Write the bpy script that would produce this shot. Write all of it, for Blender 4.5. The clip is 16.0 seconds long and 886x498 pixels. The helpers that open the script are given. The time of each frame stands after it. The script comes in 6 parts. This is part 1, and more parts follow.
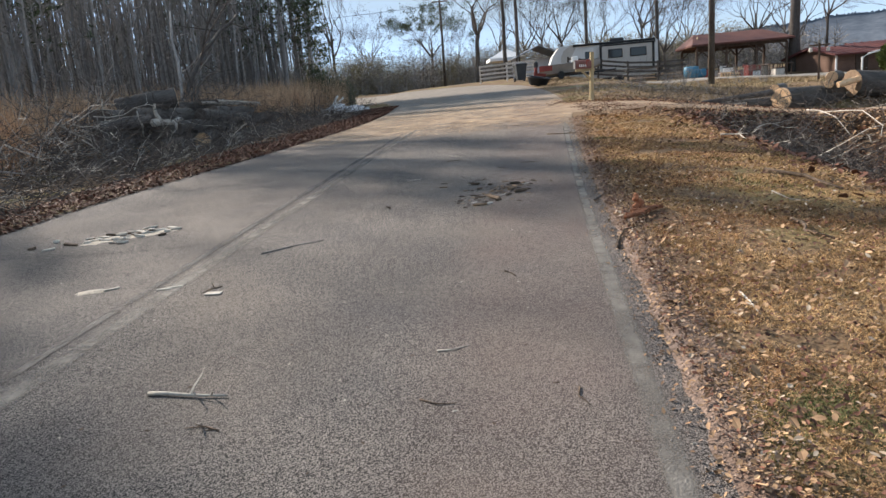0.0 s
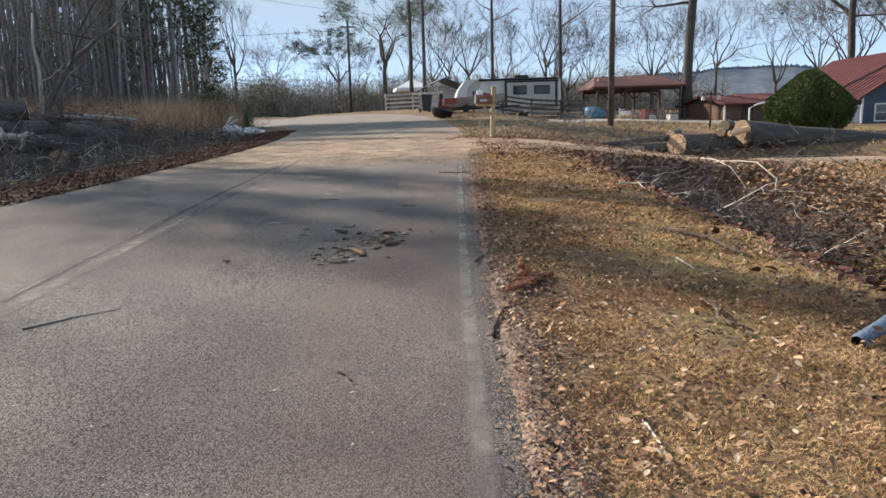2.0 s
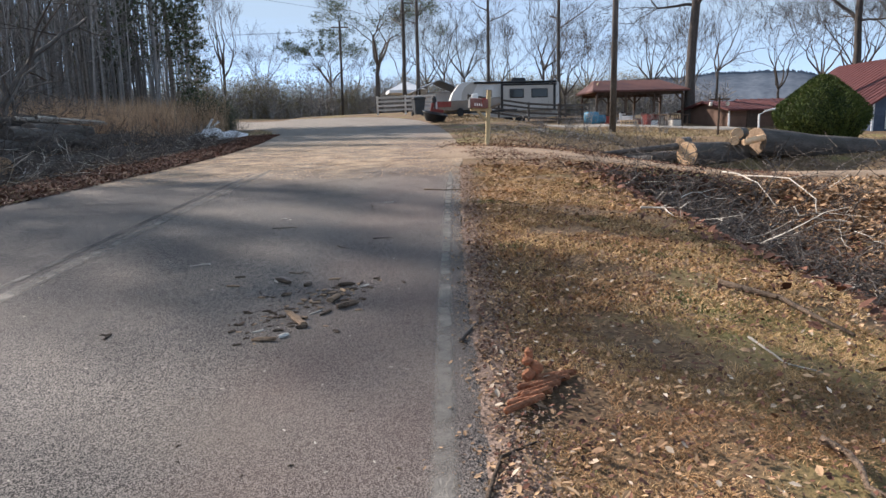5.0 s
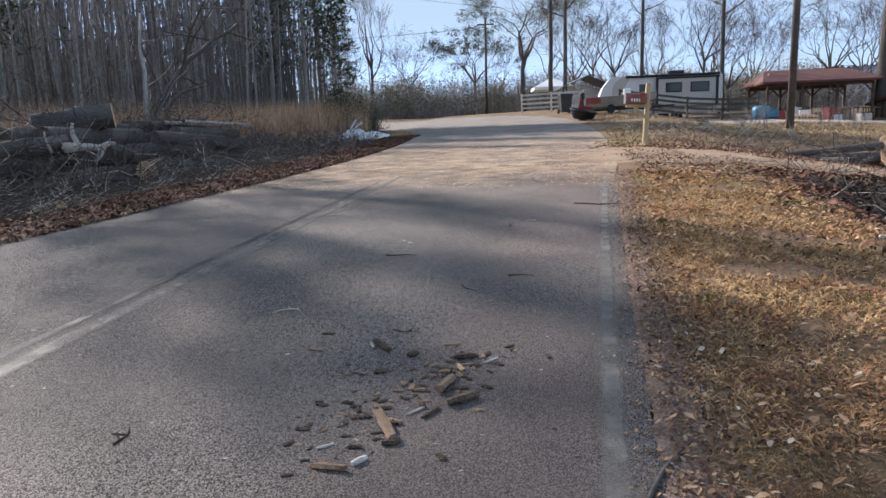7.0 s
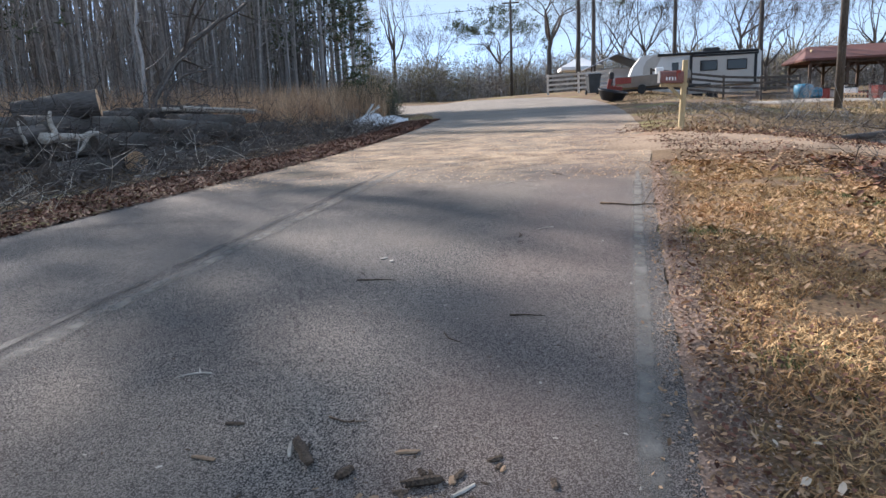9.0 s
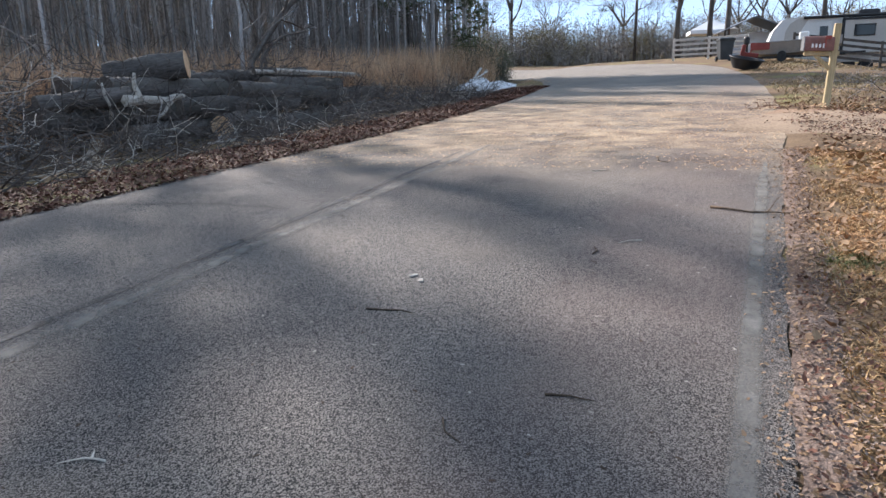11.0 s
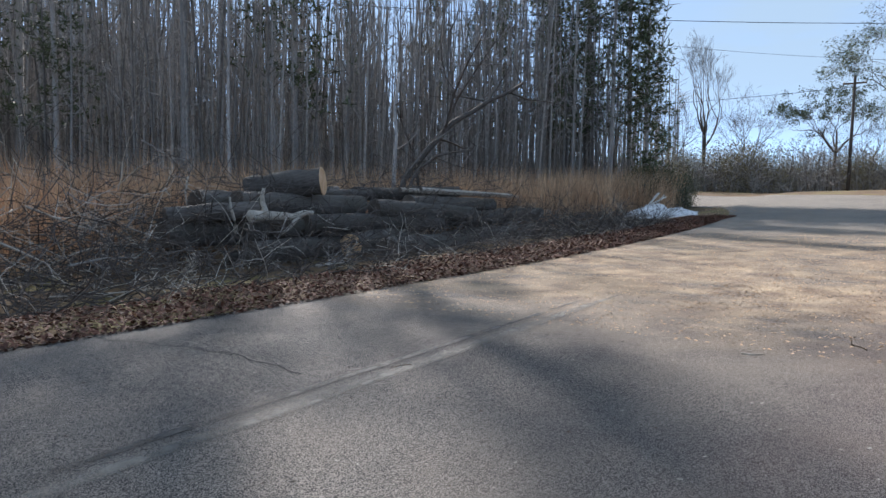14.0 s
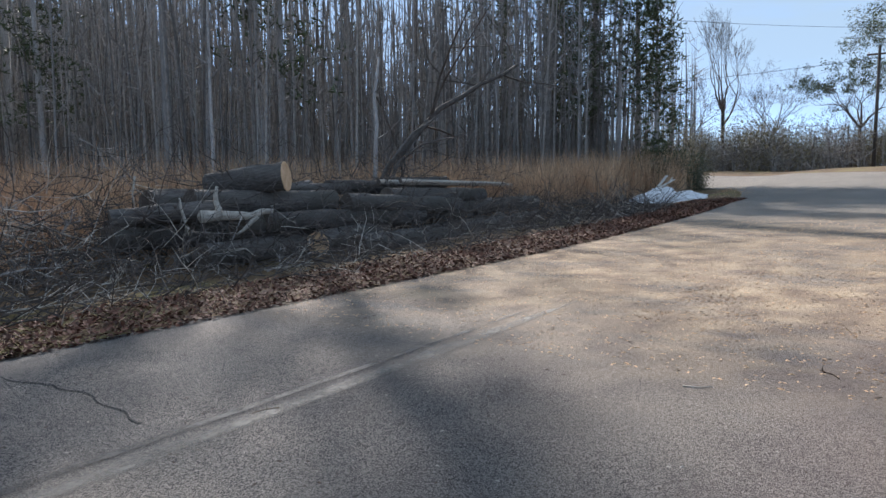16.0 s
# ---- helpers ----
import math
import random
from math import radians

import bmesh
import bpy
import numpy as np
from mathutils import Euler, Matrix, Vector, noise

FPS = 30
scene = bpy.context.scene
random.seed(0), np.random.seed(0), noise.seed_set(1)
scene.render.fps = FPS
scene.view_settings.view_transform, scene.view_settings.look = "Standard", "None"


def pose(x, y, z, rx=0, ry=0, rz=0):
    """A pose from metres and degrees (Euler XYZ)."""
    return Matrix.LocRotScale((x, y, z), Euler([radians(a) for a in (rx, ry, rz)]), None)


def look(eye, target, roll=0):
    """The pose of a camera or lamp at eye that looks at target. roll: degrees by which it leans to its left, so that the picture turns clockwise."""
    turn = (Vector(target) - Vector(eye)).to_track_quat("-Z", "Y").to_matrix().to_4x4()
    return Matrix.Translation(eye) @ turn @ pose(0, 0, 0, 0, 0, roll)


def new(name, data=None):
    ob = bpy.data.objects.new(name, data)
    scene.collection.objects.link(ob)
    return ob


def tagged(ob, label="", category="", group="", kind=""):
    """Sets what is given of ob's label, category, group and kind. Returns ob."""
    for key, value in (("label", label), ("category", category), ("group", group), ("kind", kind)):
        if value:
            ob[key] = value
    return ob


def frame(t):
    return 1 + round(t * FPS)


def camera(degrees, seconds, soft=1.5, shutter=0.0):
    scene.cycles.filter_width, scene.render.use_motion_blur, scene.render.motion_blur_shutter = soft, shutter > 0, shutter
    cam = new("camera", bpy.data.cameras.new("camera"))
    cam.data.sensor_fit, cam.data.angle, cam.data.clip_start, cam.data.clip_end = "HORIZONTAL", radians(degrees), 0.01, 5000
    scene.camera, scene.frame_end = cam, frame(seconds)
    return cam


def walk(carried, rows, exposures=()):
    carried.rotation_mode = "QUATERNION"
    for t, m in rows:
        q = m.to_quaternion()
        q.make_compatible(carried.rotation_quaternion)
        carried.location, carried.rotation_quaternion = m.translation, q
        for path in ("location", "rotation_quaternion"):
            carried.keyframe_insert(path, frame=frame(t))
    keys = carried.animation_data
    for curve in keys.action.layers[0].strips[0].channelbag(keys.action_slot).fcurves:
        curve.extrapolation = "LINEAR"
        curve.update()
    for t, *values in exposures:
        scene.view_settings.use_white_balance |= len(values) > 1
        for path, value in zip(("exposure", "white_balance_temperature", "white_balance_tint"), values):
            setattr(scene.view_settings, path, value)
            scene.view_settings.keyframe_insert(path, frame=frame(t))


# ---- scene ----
cam = camera(66.3, 16.0)
PATH = [
    (0, (-0.033, -0.065, 1.478), (-0.155, 1.731, 1.095), -4.8),
    (0.5, (0.131, 0.312, 1.481), (0.073, 2.111, 1.102), -4.5),
    (1, (0.187, 0.649, 1.468), (0.203, 2.444, 1.064), -3.1),
    (1.5, (0.217, 0.985, 1.511), (0.336, 2.777, 1.106), -1.5),
    (2, (0.403, 1.266, 1.534), (0.537, 3.072, 1.209), -1.7),
    (2.5, (0.498, 1.535, 1.546), (0.639, 3.344, 1.241), -1.8),
    (3, (0.475, 1.862, 1.577), (0.625, 3.672, 1.280), -1.2),
    (3.5, (0.551, 2.179, 1.550), (0.711, 3.987, 1.249), -2.2),
    (3.7, (0.597, 2.327, 1.593), (0.762, 4.134, 1.291), -2.6),
    (5.8, (0.708, 3.798, 1.680), (0.827, 5.605, 1.355), 0.0),
    (6, (0.693, 4.011, 1.699), (0.788, 5.823, 1.387), -0.0),
    (6.5, (0.718, 4.398, 1.673), (0.619, 6.209, 1.364), -1.0),
    (7, (0.718, 4.819, 1.687), (0.485, 6.618, 1.374), -1.9),
    (7.5, (0.674, 5.233, 1.719), (0.443, 7.025, 1.371), -2.3),
    (8, (0.710, 5.614, 1.714), (0.451, 7.404, 1.380), -2.6),
    (8.2, (0.734, 5.744, 1.715), (0.461, 7.531, 1.376), -2.7),
    (10.3, (0.925, 7.154, 1.754), (0.534, 8.903, 1.338), -0.8),
    (10.5, (0.922, 7.275, 1.799), (0.492, 9.010, 1.357), -0.8),
    (11, (1.025, 7.605, 1.805), (0.432, 9.291, 1.367), -1.4),
    (11.5, (1.085, 7.949, 1.835), (0.446, 9.621, 1.411), 0.8),
    (12, (1.015, 8.305, 1.882), (0.256, 9.953, 1.570), 1.8),
    (12.5, (1.070, 8.654, 1.912), (0.291, 10.310, 1.721), 3.3),
    (13, (1.132, 8.991, 1.946), (0.269, 10.608, 1.780), 3.4),
    (13.5, (1.118, 9.331, 1.970), (0.155, 10.894, 1.842), 2.9),
    (14, (1.147, 9.688, 1.958), (0.102, 11.197, 1.826), 1.0),
    (14.5, (1.181, 10.027, 2.003), (0.079, 11.496, 1.886), 0.2),
    (15, (1.221, 10.350, 2.057), (0.129, 11.828, 1.964), 0.6),
    (15.5, (1.301, 10.689, 2.077), (0.213, 12.171, 1.995), 0.7),
    (16, (1.404, 10.992, 2.097), (0.310, 12.462, 1.926), -0.5),
]
walk(cam, [(t, look(eye, target, roll)) for t, eye, target, roll in PATH], exposures=[(0.0, 0.84, 6600, 14), (3.5, 0.8, 6500, 15), (6.5, 0.87, 6250, 18), (8.0, 0.94, 6150, 17), (10.4, 1.17, 6150, 17), (11.2, 1.1, 6100, 16), (12.8, 0.76, 6050, 14), (14.5, 0.86, 6050, 14), (16.0, 0.82, 6050, 14)])

# ---- sky and sun ----
SUN_AZ, SUN_EL = -52.0, 31.0
world = bpy.data.worlds.new("sky")
scene.world = world
world.use_nodes = True
wn = world.node_tree.nodes
sky = wn.new("ShaderNodeTexSky")
sky.sky_type, sky.sun_disc = "NISHITA", False
sky.sun_elevation, sky.sun_rotation = radians(SUN_EL), radians(SUN_AZ)
sky.air_density, sky.dust_density, sky.ozone_density, sky.altitude = 0.60, 0.0, 2.2, 1200
wn["Background"].inputs["Strength"].default_value = 0.14
# thin high cloud over the whole sky
sky_at, veil, veil_map = wn.new("ShaderNodeTexCoord"), wn.new("ShaderNodeTexNoise"), wn.new("ShaderNodeMapRange")
veil_size, veil_mix = wn.new("ShaderNodeMapping"), wn.new("ShaderNodeMix")
veil_size.inputs["Scale"].default_value = (1.0, 1.0, 3.5)
veil.inputs["Scale"].default_value, veil.inputs["Detail"].default_value, veil.inputs["Roughness"].default_value = 1.6, 7, 0.6
veil_map.inputs["From Min"].default_value, veil_map.inputs["From Max"].default_value, veil_map.inputs["To Max"].default_value = 0.40, 0.66, 0.85
veil_map.inputs["To Min"].default_value = 0.42
veil_mix.data_type = "RGBA"
veil_mix.inputs[7].default_value = (2.15, 2.76, 3.10, 1)
for a, b in ((sky_at.outputs["Generated"], veil_size.inputs["Vector"]), (veil_size.outputs["Vector"], veil.inputs["Vector"]), (veil.outputs["Fac"], veil_map.inputs["Value"]), (veil_map.outputs[0], veil_mix.inputs[0]),
             (sky.outputs["Color"], veil_mix.inputs[6]), (veil_mix.outputs[2], wn["Background"].inputs["Color"])):
    world.node_tree.links.new(a, b)
sun = new("sun", bpy.data.lights.new("sun", "SUN"))
sun.data.energy, sun.data.angle, sun.data.color = 4.8, radians(1.1), (1.0, 0.93, 0.82)
sun_way = Vector((math.sin(radians(SUN_AZ)) * math.cos(radians(SUN_EL)), math.cos(radians(SUN_AZ)) * math.cos(radians(SUN_EL)), math.sin(radians(SUN_EL))))
sun.matrix_world = look(sun_way * 60, (0, 0, 0))


# ---- materials ----
def mat(name, a, b, scale=8.0, fine=60.0, rough=0.85, bump=0.3, metal=0.0, vary=0.15, island=False, stretch=(1, 1, 1), c=None, wood=False, spec=0.3):
    """A surface that varies between colours a and b at two scales, c in scattered stains, with relief and a shift from object to object."""
    m = bpy.data.materials.new(name)
    m.use_nodes = True
    n, link = m.node_tree.nodes, m.node_tree.links.new
    out = n["Principled BSDF"]
    co = n.new("ShaderNodeTexCoord")
    mp = n.new("ShaderNodeMapping")
    mp.inputs["Scale"].default_value = stretch
    link(co.outputs["Object"], mp.inputs["Vector"])
    big, small = n.new("ShaderNodeTexNoise"), n.new("ShaderNodeTexNoise")
    big.inputs["Scale"].default_value, small.inputs["Scale"].default_value = scale, fine
    big.inputs["Detail"].default_value, small.inputs["Detail"].default_value = 5, 3
    link(mp.outputs[0], big.inputs["Vector"]), link(mp.outputs[0], small.inputs["Vector"])
    add = n.new("ShaderNodeMath")
    add.operation = "ADD"
    link(big.outputs["Fac"], add.inputs[0]), link(small.outputs["Fac"], add.inputs[1])
    rng = n.new("ShaderNodeMapRange")
    rng.inputs["From Min"].default_value, rng.inputs["From Max"].default_value = 0.72, 1.28
    link(add.outputs[0], rng.inputs["Value"])
    mix = n.new("ShaderNodeMix")
    mix.data_type = "RGBA"
    mix.inputs[6].default_value, mix.inputs[7].default_value = (*a, 1), (*b, 1)
    link(rng.outputs[0], mix.inputs[0])
    colour = mix.outputs[2]
    if c:
        st = n.new("ShaderNodeTexNoise")
        st.inputs["Scale"].default_value, st.inputs["Detail"].default_value = scale * 0.37, 6
        link(mp.outputs[0], st.inputs["Vector"])
        sr = n.new("ShaderNodeMapRange")
        sr.inputs["From Min"].default_value, sr.inputs["From Max"].default_value = 0.54, 0.66
        link(st.outputs["Fac"], sr.inputs["Value"])
        mx = n.new("ShaderNodeMix")
        mx.data_type = "RGBA"
        mx.inputs[7].default_value = (*c, 1)
        link(sr.outputs[0], mx.inputs[0]), link(colour, mx.inputs[6])
        colour = mx.outputs[2]
    if vary:
        hs = n.new("ShaderNodeHueSaturation")
        vr = n.new("ShaderNodeMapRange")
        vr.inputs["To Min"].default_value, vr.inputs["To Max"].default_value = 1 - vary, 1 + vary
        src = n.new("ShaderNodeNewGeometry").outputs["Random Per Island"] if island else n.new("ShaderNodeObjectInfo").outputs["Random"]
        link(src, vr.inputs["Value"]), link(vr.outputs[0], hs.inputs["Value"]), link(colour, hs.inputs["Color"])
        colour = hs.outputs["Color"]
    link(colour, out.inputs["Base Color"])
    if bump:
        bp = n.new("ShaderNodeBump")
        bp.inputs["Strength"].default_value, bp.inputs["Distance"].default_value = bump, 0.02
        link(add.outputs[0], bp.inputs["Height"]), link(bp.outputs[0], out.inputs["Normal"])
    out.inputs["Roughness"].default_value, out.inputs["Metallic"].default_value = rough, metal
    out.inputs["Specular IOR Level"].default_value = spec
    return m


def band(n, link, value, lo0, lo1, hi0, hi1):
    """1 between lo1 and hi0, falling off to 0 at lo0 and hi1."""
    up, down = n.new("ShaderNodeMapRange"), n.new("ShaderNodeMapRange")
    up.interpolation_type = down.interpolation_type = "SMOOTHSTEP"
    up.inputs["From Min"].default_value, up.inputs["From Max"].default_value = lo0, lo1
    down.inputs["From Min"].default_value, down.inputs["From Max"].default_value = hi1, hi0
    mul = n.new("ShaderNodeMath")
    mul.operation = "MULTIPLY"
    link(value, up.inputs["Value"]), link(value, down.inputs["Value"])
    link(up.outputs[0], mul.inputs[0]), link(down.outputs[0], mul.inputs[1])
    return mul.outputs[0]


def asphalt_material():
    """Worn chip-seal: stones of many greys, tyre lanes, and a spread of sawdust and clay dust where the felled trees were sawn."""
    m = bpy.data.materials.new("asphalt")
    m.use_nodes = True
    n, link = m.node_tree.nodes, m.node_tree.links.new
    out = n["Principled BSDF"]
    pos = n.new("ShaderNodeNewGeometry").outputs["Position"]
    xyz = n.new("ShaderNodeSeparateXYZ")
    link(pos, xyz.inputs[0])

    def noise_of(scale, detail=4):
        t = n.new("ShaderNodeTexNoise")
        t.inputs["Scale"].default_value, t.inputs["Detail"].default_value = scale, detail
        link(pos, t.inputs["Vector"])
        return t.outputs["Fac"]

    def math_of(op, a, b=None):
        t = n.new("ShaderNodeMath")
        t.operation = op
        for k, v in enumerate((a, b)):
            if v is None:
                continue
            if isinstance(v, (int, float)):
                t.inputs[k].default_value = v
            else:
                link(v, t.inputs[k])
        return t.outputs[0]

    def range_of(v, a, b, c=0.0, d=1.0):
        t = n.new("ShaderNodeMapRange")
        for k, val in zip(("From Min", "From Max", "To Min", "To Max"), (a, b, c, d)):
            t.inputs[k].default_value = val
        link(v, t.inputs["Value"])
        return t.outputs[0]

    def mixed(f, a, b):
        t = n.new("ShaderNodeMix")
        t.data_type = "RGBA"
        link(f, t.inputs[0])
        for k, v in ((6, a), (7, b)):
            if isinstance(v, tuple):
                t.inputs[k].default_value = (*v, 1)
            else:
                link(v, t.inputs[k])
        return t.outputs[2]

    vor = n.new("ShaderNodeTexVoronoi")
    vor.inputs["Scale"].default_value = 215
    link(pos, vor.inputs["Vector"])
    bw = n.new("ShaderNodeRGBToBW")
    link(vor.outputs["Color"], bw.inputs[0])
    stone = mixed(range_of(bw.outputs[0], 0.36, 0.74), (0.026, 0.025, 0.025), (0.34, 0.308, 0.283))
    wear = mixed(range_of(noise_of(0.55, 6), 0.35, 0.65), (0.62, 0.62, 0.64), (1.12, 1.08, 1.02))
    mul = n.new("ShaderNodeMix")
    mul.data_type, mul.blend_type = "RGBA", "MULTIPLY"
    mul.inputs[0].default_value = 1.0
    link(stone, mul.inputs[6]), link(wear, mul.inputs[7])
    base = mul.outputs[2]
    dust_zone = band(n, link, xyz.outputs["Y"], 14.0, 18.5, 24.5, 31.0)
    streak = n.new("ShaderNodeTexNoise")
    smap = n.new("ShaderNodeMapping")
    smap.inputs["Scale"].default_value = (0.5, 1.6, 1)
    smap.inputs["Rotation"].default_value = (0, 0, 0.1)
    link(pos, smap.inputs[0]), link(smap.outputs[0], streak.inputs["Vector"])
    streak.inputs["Scale"].default_value, streak.inputs["Detail"].default_value = 1.1, 8
    dust = math_of("MULTIPLY", dust_zone, range_of(streak.outputs["Fac"], 0.28, 0.52))
    dusty = mixed(range_of(noise_of(2.2, 7), 0.35, 0.65), (0.22, 0.15, 0.10), (0.50, 0.37, 0.24))
    base = mixed(math_of("MULTIPLY", dust, 0.86), base, dusty)
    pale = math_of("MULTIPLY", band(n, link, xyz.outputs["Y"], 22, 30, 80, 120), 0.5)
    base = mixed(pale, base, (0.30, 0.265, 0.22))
    lane = math_of("SUBTRACT", xyz.outputs["X"], math_of("MULTIPLY", xyz.outputs["Y"], 0.085))
    clay = math_of("MULTIPLY", band(n, link, lane, -1.0, -0.3, 0.25, 0.7), range_of(noise_of(0.9, 6), 0.3, 0.7, 0.1, 0.5))
    base = mixed(clay, base, (0.17, 0.118, 0.10))
    film = math_of("MULTIPLY", range_of(noise_of(0.8, 7), 0.48, 0.75), 0.35)
    base = mixed(film, base, (0.24, 0.20, 0.16))
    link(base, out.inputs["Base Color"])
    link(range_of(noise_of(0.7), 0.3, 0.7, 0.72, 0.92), out.inputs["Roughness"])
    out.inputs["Specular IOR Level"].default_value = 0.2
    h = math_of("ADD", math_of("MULTIPLY", vor.outputs["Distance"], -1.0), math_of("MULTIPLY", noise_of(9, 6), 0.7))
    bp = n.new("ShaderNodeBump")
    bp.inputs["Strength"].default_value, bp.inputs["Distance"].default_value = 0.9, 0.005
    link(h, bp.inputs["Height"]), link(bp.outputs[0], out.inputs["Normal"])
    return m


M_ROAD = asphalt_material()
M_LINE = mat("faded_line_paint", (0.15, 0.138, 0.122), (0.28, 0.258, 0.225), 2.2, 90, 0.7, 0.5, vary=0)
M_SEAM = mat("seam_tar", (0.035, 0.034, 0.034), (0.10, 0.095, 0.09), 2.5, 60, 0.7, 0.5, vary=0)
M_SOIL = mat("verge_soil", (0.085, 0.052, 0.03), (0.23, 0.15, 0.08), 1.2, 30, 0.95, 0.8, vary=0, c=(0.20, 0.17, 0.06))
M_DIRT = mat("driveway_dirt", (0.18, 0.125, 0.083), (0.38, 0.275, 0.185), 0.9, 25, 0.95, 0.6, vary=0, c=(0.28, 0.16, 0.09))
M_GRAVEL = mat("pale_gravel", (0.24, 0.21, 0.18), (0.44, 0.40, 0.34), 2.0, 50, 0.95, 0.6, vary=0)
M_DRY = mat("dry_grass", (0.25, 0.145, 0.06), (0.70, 0.47, 0.235), 2.0, 9, 0.8, 0, vary=0.35, island=True)
M_YARD = mat("yard_grass", (0.20, 0.14, 0.075), (0.44, 0.33, 0.19), 1.0, 6, 0.85, 0, vary=0.35, island=True)
M_GREEN = mat("winter_green_grass", (0.075, 0.09, 0.03), (0.19, 0.19, 0.075), 2.0, 9, 0.8, 0, vary=0.3, island=True)
M_SEDGE = mat("broomsedge", (0.36, 0.21, 0.12), (0.70, 0.49, 0.31), 0.6, 5, 0.8, 0, vary=0.35, island=True)
M_LEAF_DARK = mat("dark_leaf", (0.07, 0.03, 0.019), (0.175, 0.077, 0.048), 2.5, 11, 0.75, 0, vary=0.6, island=True)
M_LEAF_PALE = mat("bleached_leaf", (0.38, 0.28, 0.19), (0.66, 0.54, 0.41), 2.5, 11, 0.7, 0, vary=0.3, island=True)
M_RUST = mat("rusty_grass", (0.27, 0.14, 0.065), (0.56, 0.33, 0.16), 2.0, 9, 0.85, 0, vary=0.35, island=True)
M_STRIP = mat("clay_road_edge", (0.14, 0.096, 0.074), (0.33, 0.24, 0.19), 5, 60, 0.95, 0.9, vary=0, c=(0.17, 0.11, 0.08))
M_GRIT = mat("pinkish_grit", (0.17, 0.115, 0.085), (0.42, 0.31, 0.24), 6, 40, 0.95, 0, vary=0.4, island=True)
M_LEAF = mat("fallen_leaf", (0.16, 0.085, 0.045), (0.46, 0.30, 0.17), 2.5, 11, 0.75, 0, vary=0.55, island=True)
M_BARK = mat("grey_bark", (0.21, 0.20, 0.192), (0.42, 0.40, 0.382), 5, 40, 0.95, 0.6, vary=0.3, stretch=(1, 1, 0.18))
M_BARK_DARK = mat("dark_bark", (0.05, 0.042, 0.036), (0.145, 0.125, 0.11), 5, 40, 0.95, 0.9, vary=0.25, stretch=(1, 1, 0.18))
M_BARK_LOG = mat("log_bark", (0.06, 0.053, 0.049), (0.18, 0.162, 0.147), 6, 34, 0.95, 1.0, vary=0.3, stretch=(0.2, 1, 1), c=(0.10, 0.092, 0.078))
M_THICKET = mat("sapling_bark", (0.17, 0.156, 0.145), (0.38, 0.352, 0.326), 6, 30, 0.9, 0.0, vary=0.5, island=True)
M_TWIG = mat("bare_twig", (0.18, 0.163, 0.15), (0.40, 0.365, 0.335), 6, 30, 0.9, 0.0, vary=0.4, island=True)
M_PALE_TWIG = mat("peeled_branch", (0.34, 0.30, 0.25), (0.62, 0.57, 0.49), 5, 30, 0.8, 0.3, vary=0.2)
M_CUT = mat("fresh_cut_wood", (0.60, 0.36, 0.19), (0.80, 0.56, 0.35), 7, 60, 0.8, 0.4, vary=0.12)
M_DUST = mat("sawdust", (0.36, 0.31, 0.245), (0.68, 0.60, 0.49), 9, 70, 0.95, 0.5, vary=0)
M_CHUNK = mat("splintered_bark", (0.04, 0.029, 0.021), (0.17, 0.12, 0.083), 18, 90, 0.9, 0.7, vary=0.4)
M_PINE = mat("pine_needle", (0.05, 0.07, 0.035), (0.13, 0.15, 0.08), 1.0, 6, 0.7, 0, vary=0.4, island=True)
M_SHRUB_DARK = mat("dark_shrub_leaf", (0.05, 0.055, 0.03), (0.12, 0.12, 0.07), 0.5, 4, 0.8, 0, vary=0.4, island=True)
M_SHRUB = mat("olive_shrub_leaf", (0.17, 0.15, 0.085), (0.36, 0.31, 0.19), 0.5, 4, 0.8, 0, vary=0.4, island=True)
M_CEDAR = mat("evergreen_spray", (0.03, 0.055, 0.012), (0.13, 0.16, 0.04), 1.2, 8, 0.7, 0, vary=0.4, island=True)
# Near-black green, the bush's inner shade put into the colour.
M_CEDAR_SHADE = mat("evergreen_inner_shade", (0.012, 0.02, 0.006), (0.035, 0.05, 0.018), 6, 30, 0.9, 1.0)
M_POST = mat("weathered_yellow_wood", (0.34, 0.265, 0.14), (0.56, 0.45, 0.27), 6, 50, 0.85, 0.4, stretch=(1, 1, 0.1))
M_BROWNWOOD = mat("dark_stained_wood", (0.06, 0.04, 0.03), (0.15, 0.10, 0.07), 6, 40, 0.85, 0.4)
# Fence wood in two tones: pale for the sunlit stretch, dark for the backlit.
M_FENCE = mat("sunlit_fence_wood", (0.42, 0.39, 0.35), (0.66, 0.62, 0.56), 4, 40, 0.9, 0.4)
M_FENCE_BACKLIT = mat("backlit_fence_wood", (0.05, 0.042, 0.036), (0.13, 0.11, 0.095), 4, 40, 0.9, 0.4)
M_SLASH = mat("slash_twig", (0.05, 0.042, 0.037), (0.155, 0.132, 0.116), 3, 20, 0.9, 0.0, vary=0.5, island=True)
# Brown weathered wood; on the large trunk it stands for a face in shadow.
M_CUT_BROWN = mat("brown_cut_wood", (0.20, 0.13, 0.08), (0.36, 0.25, 0.16), 7, 60, 0.85, 0.4)
M_END = mat("grey_weathered_end", (0.075, 0.06, 0.05), (0.17, 0.14, 0.115), 7, 60, 0.9, 0.5)
M_ROOFRED = mat("red_metal_roof", (0.085, 0.026, 0.024), (0.125, 0.041, 0.037), 1.5, 30, 0.6, 0.15, metal=0.1)
M_ROOFBROWN = mat("brown_red_roof", (0.10, 0.042, 0.034), (0.165, 0.068, 0.05), 1.5, 30, 0.6, 0.2)
M_BROWNWALL = mat("brown_siding", (0.13, 0.075, 0.052), (0.20, 0.12, 0.085), 2, 30, 0.8, 0.2)
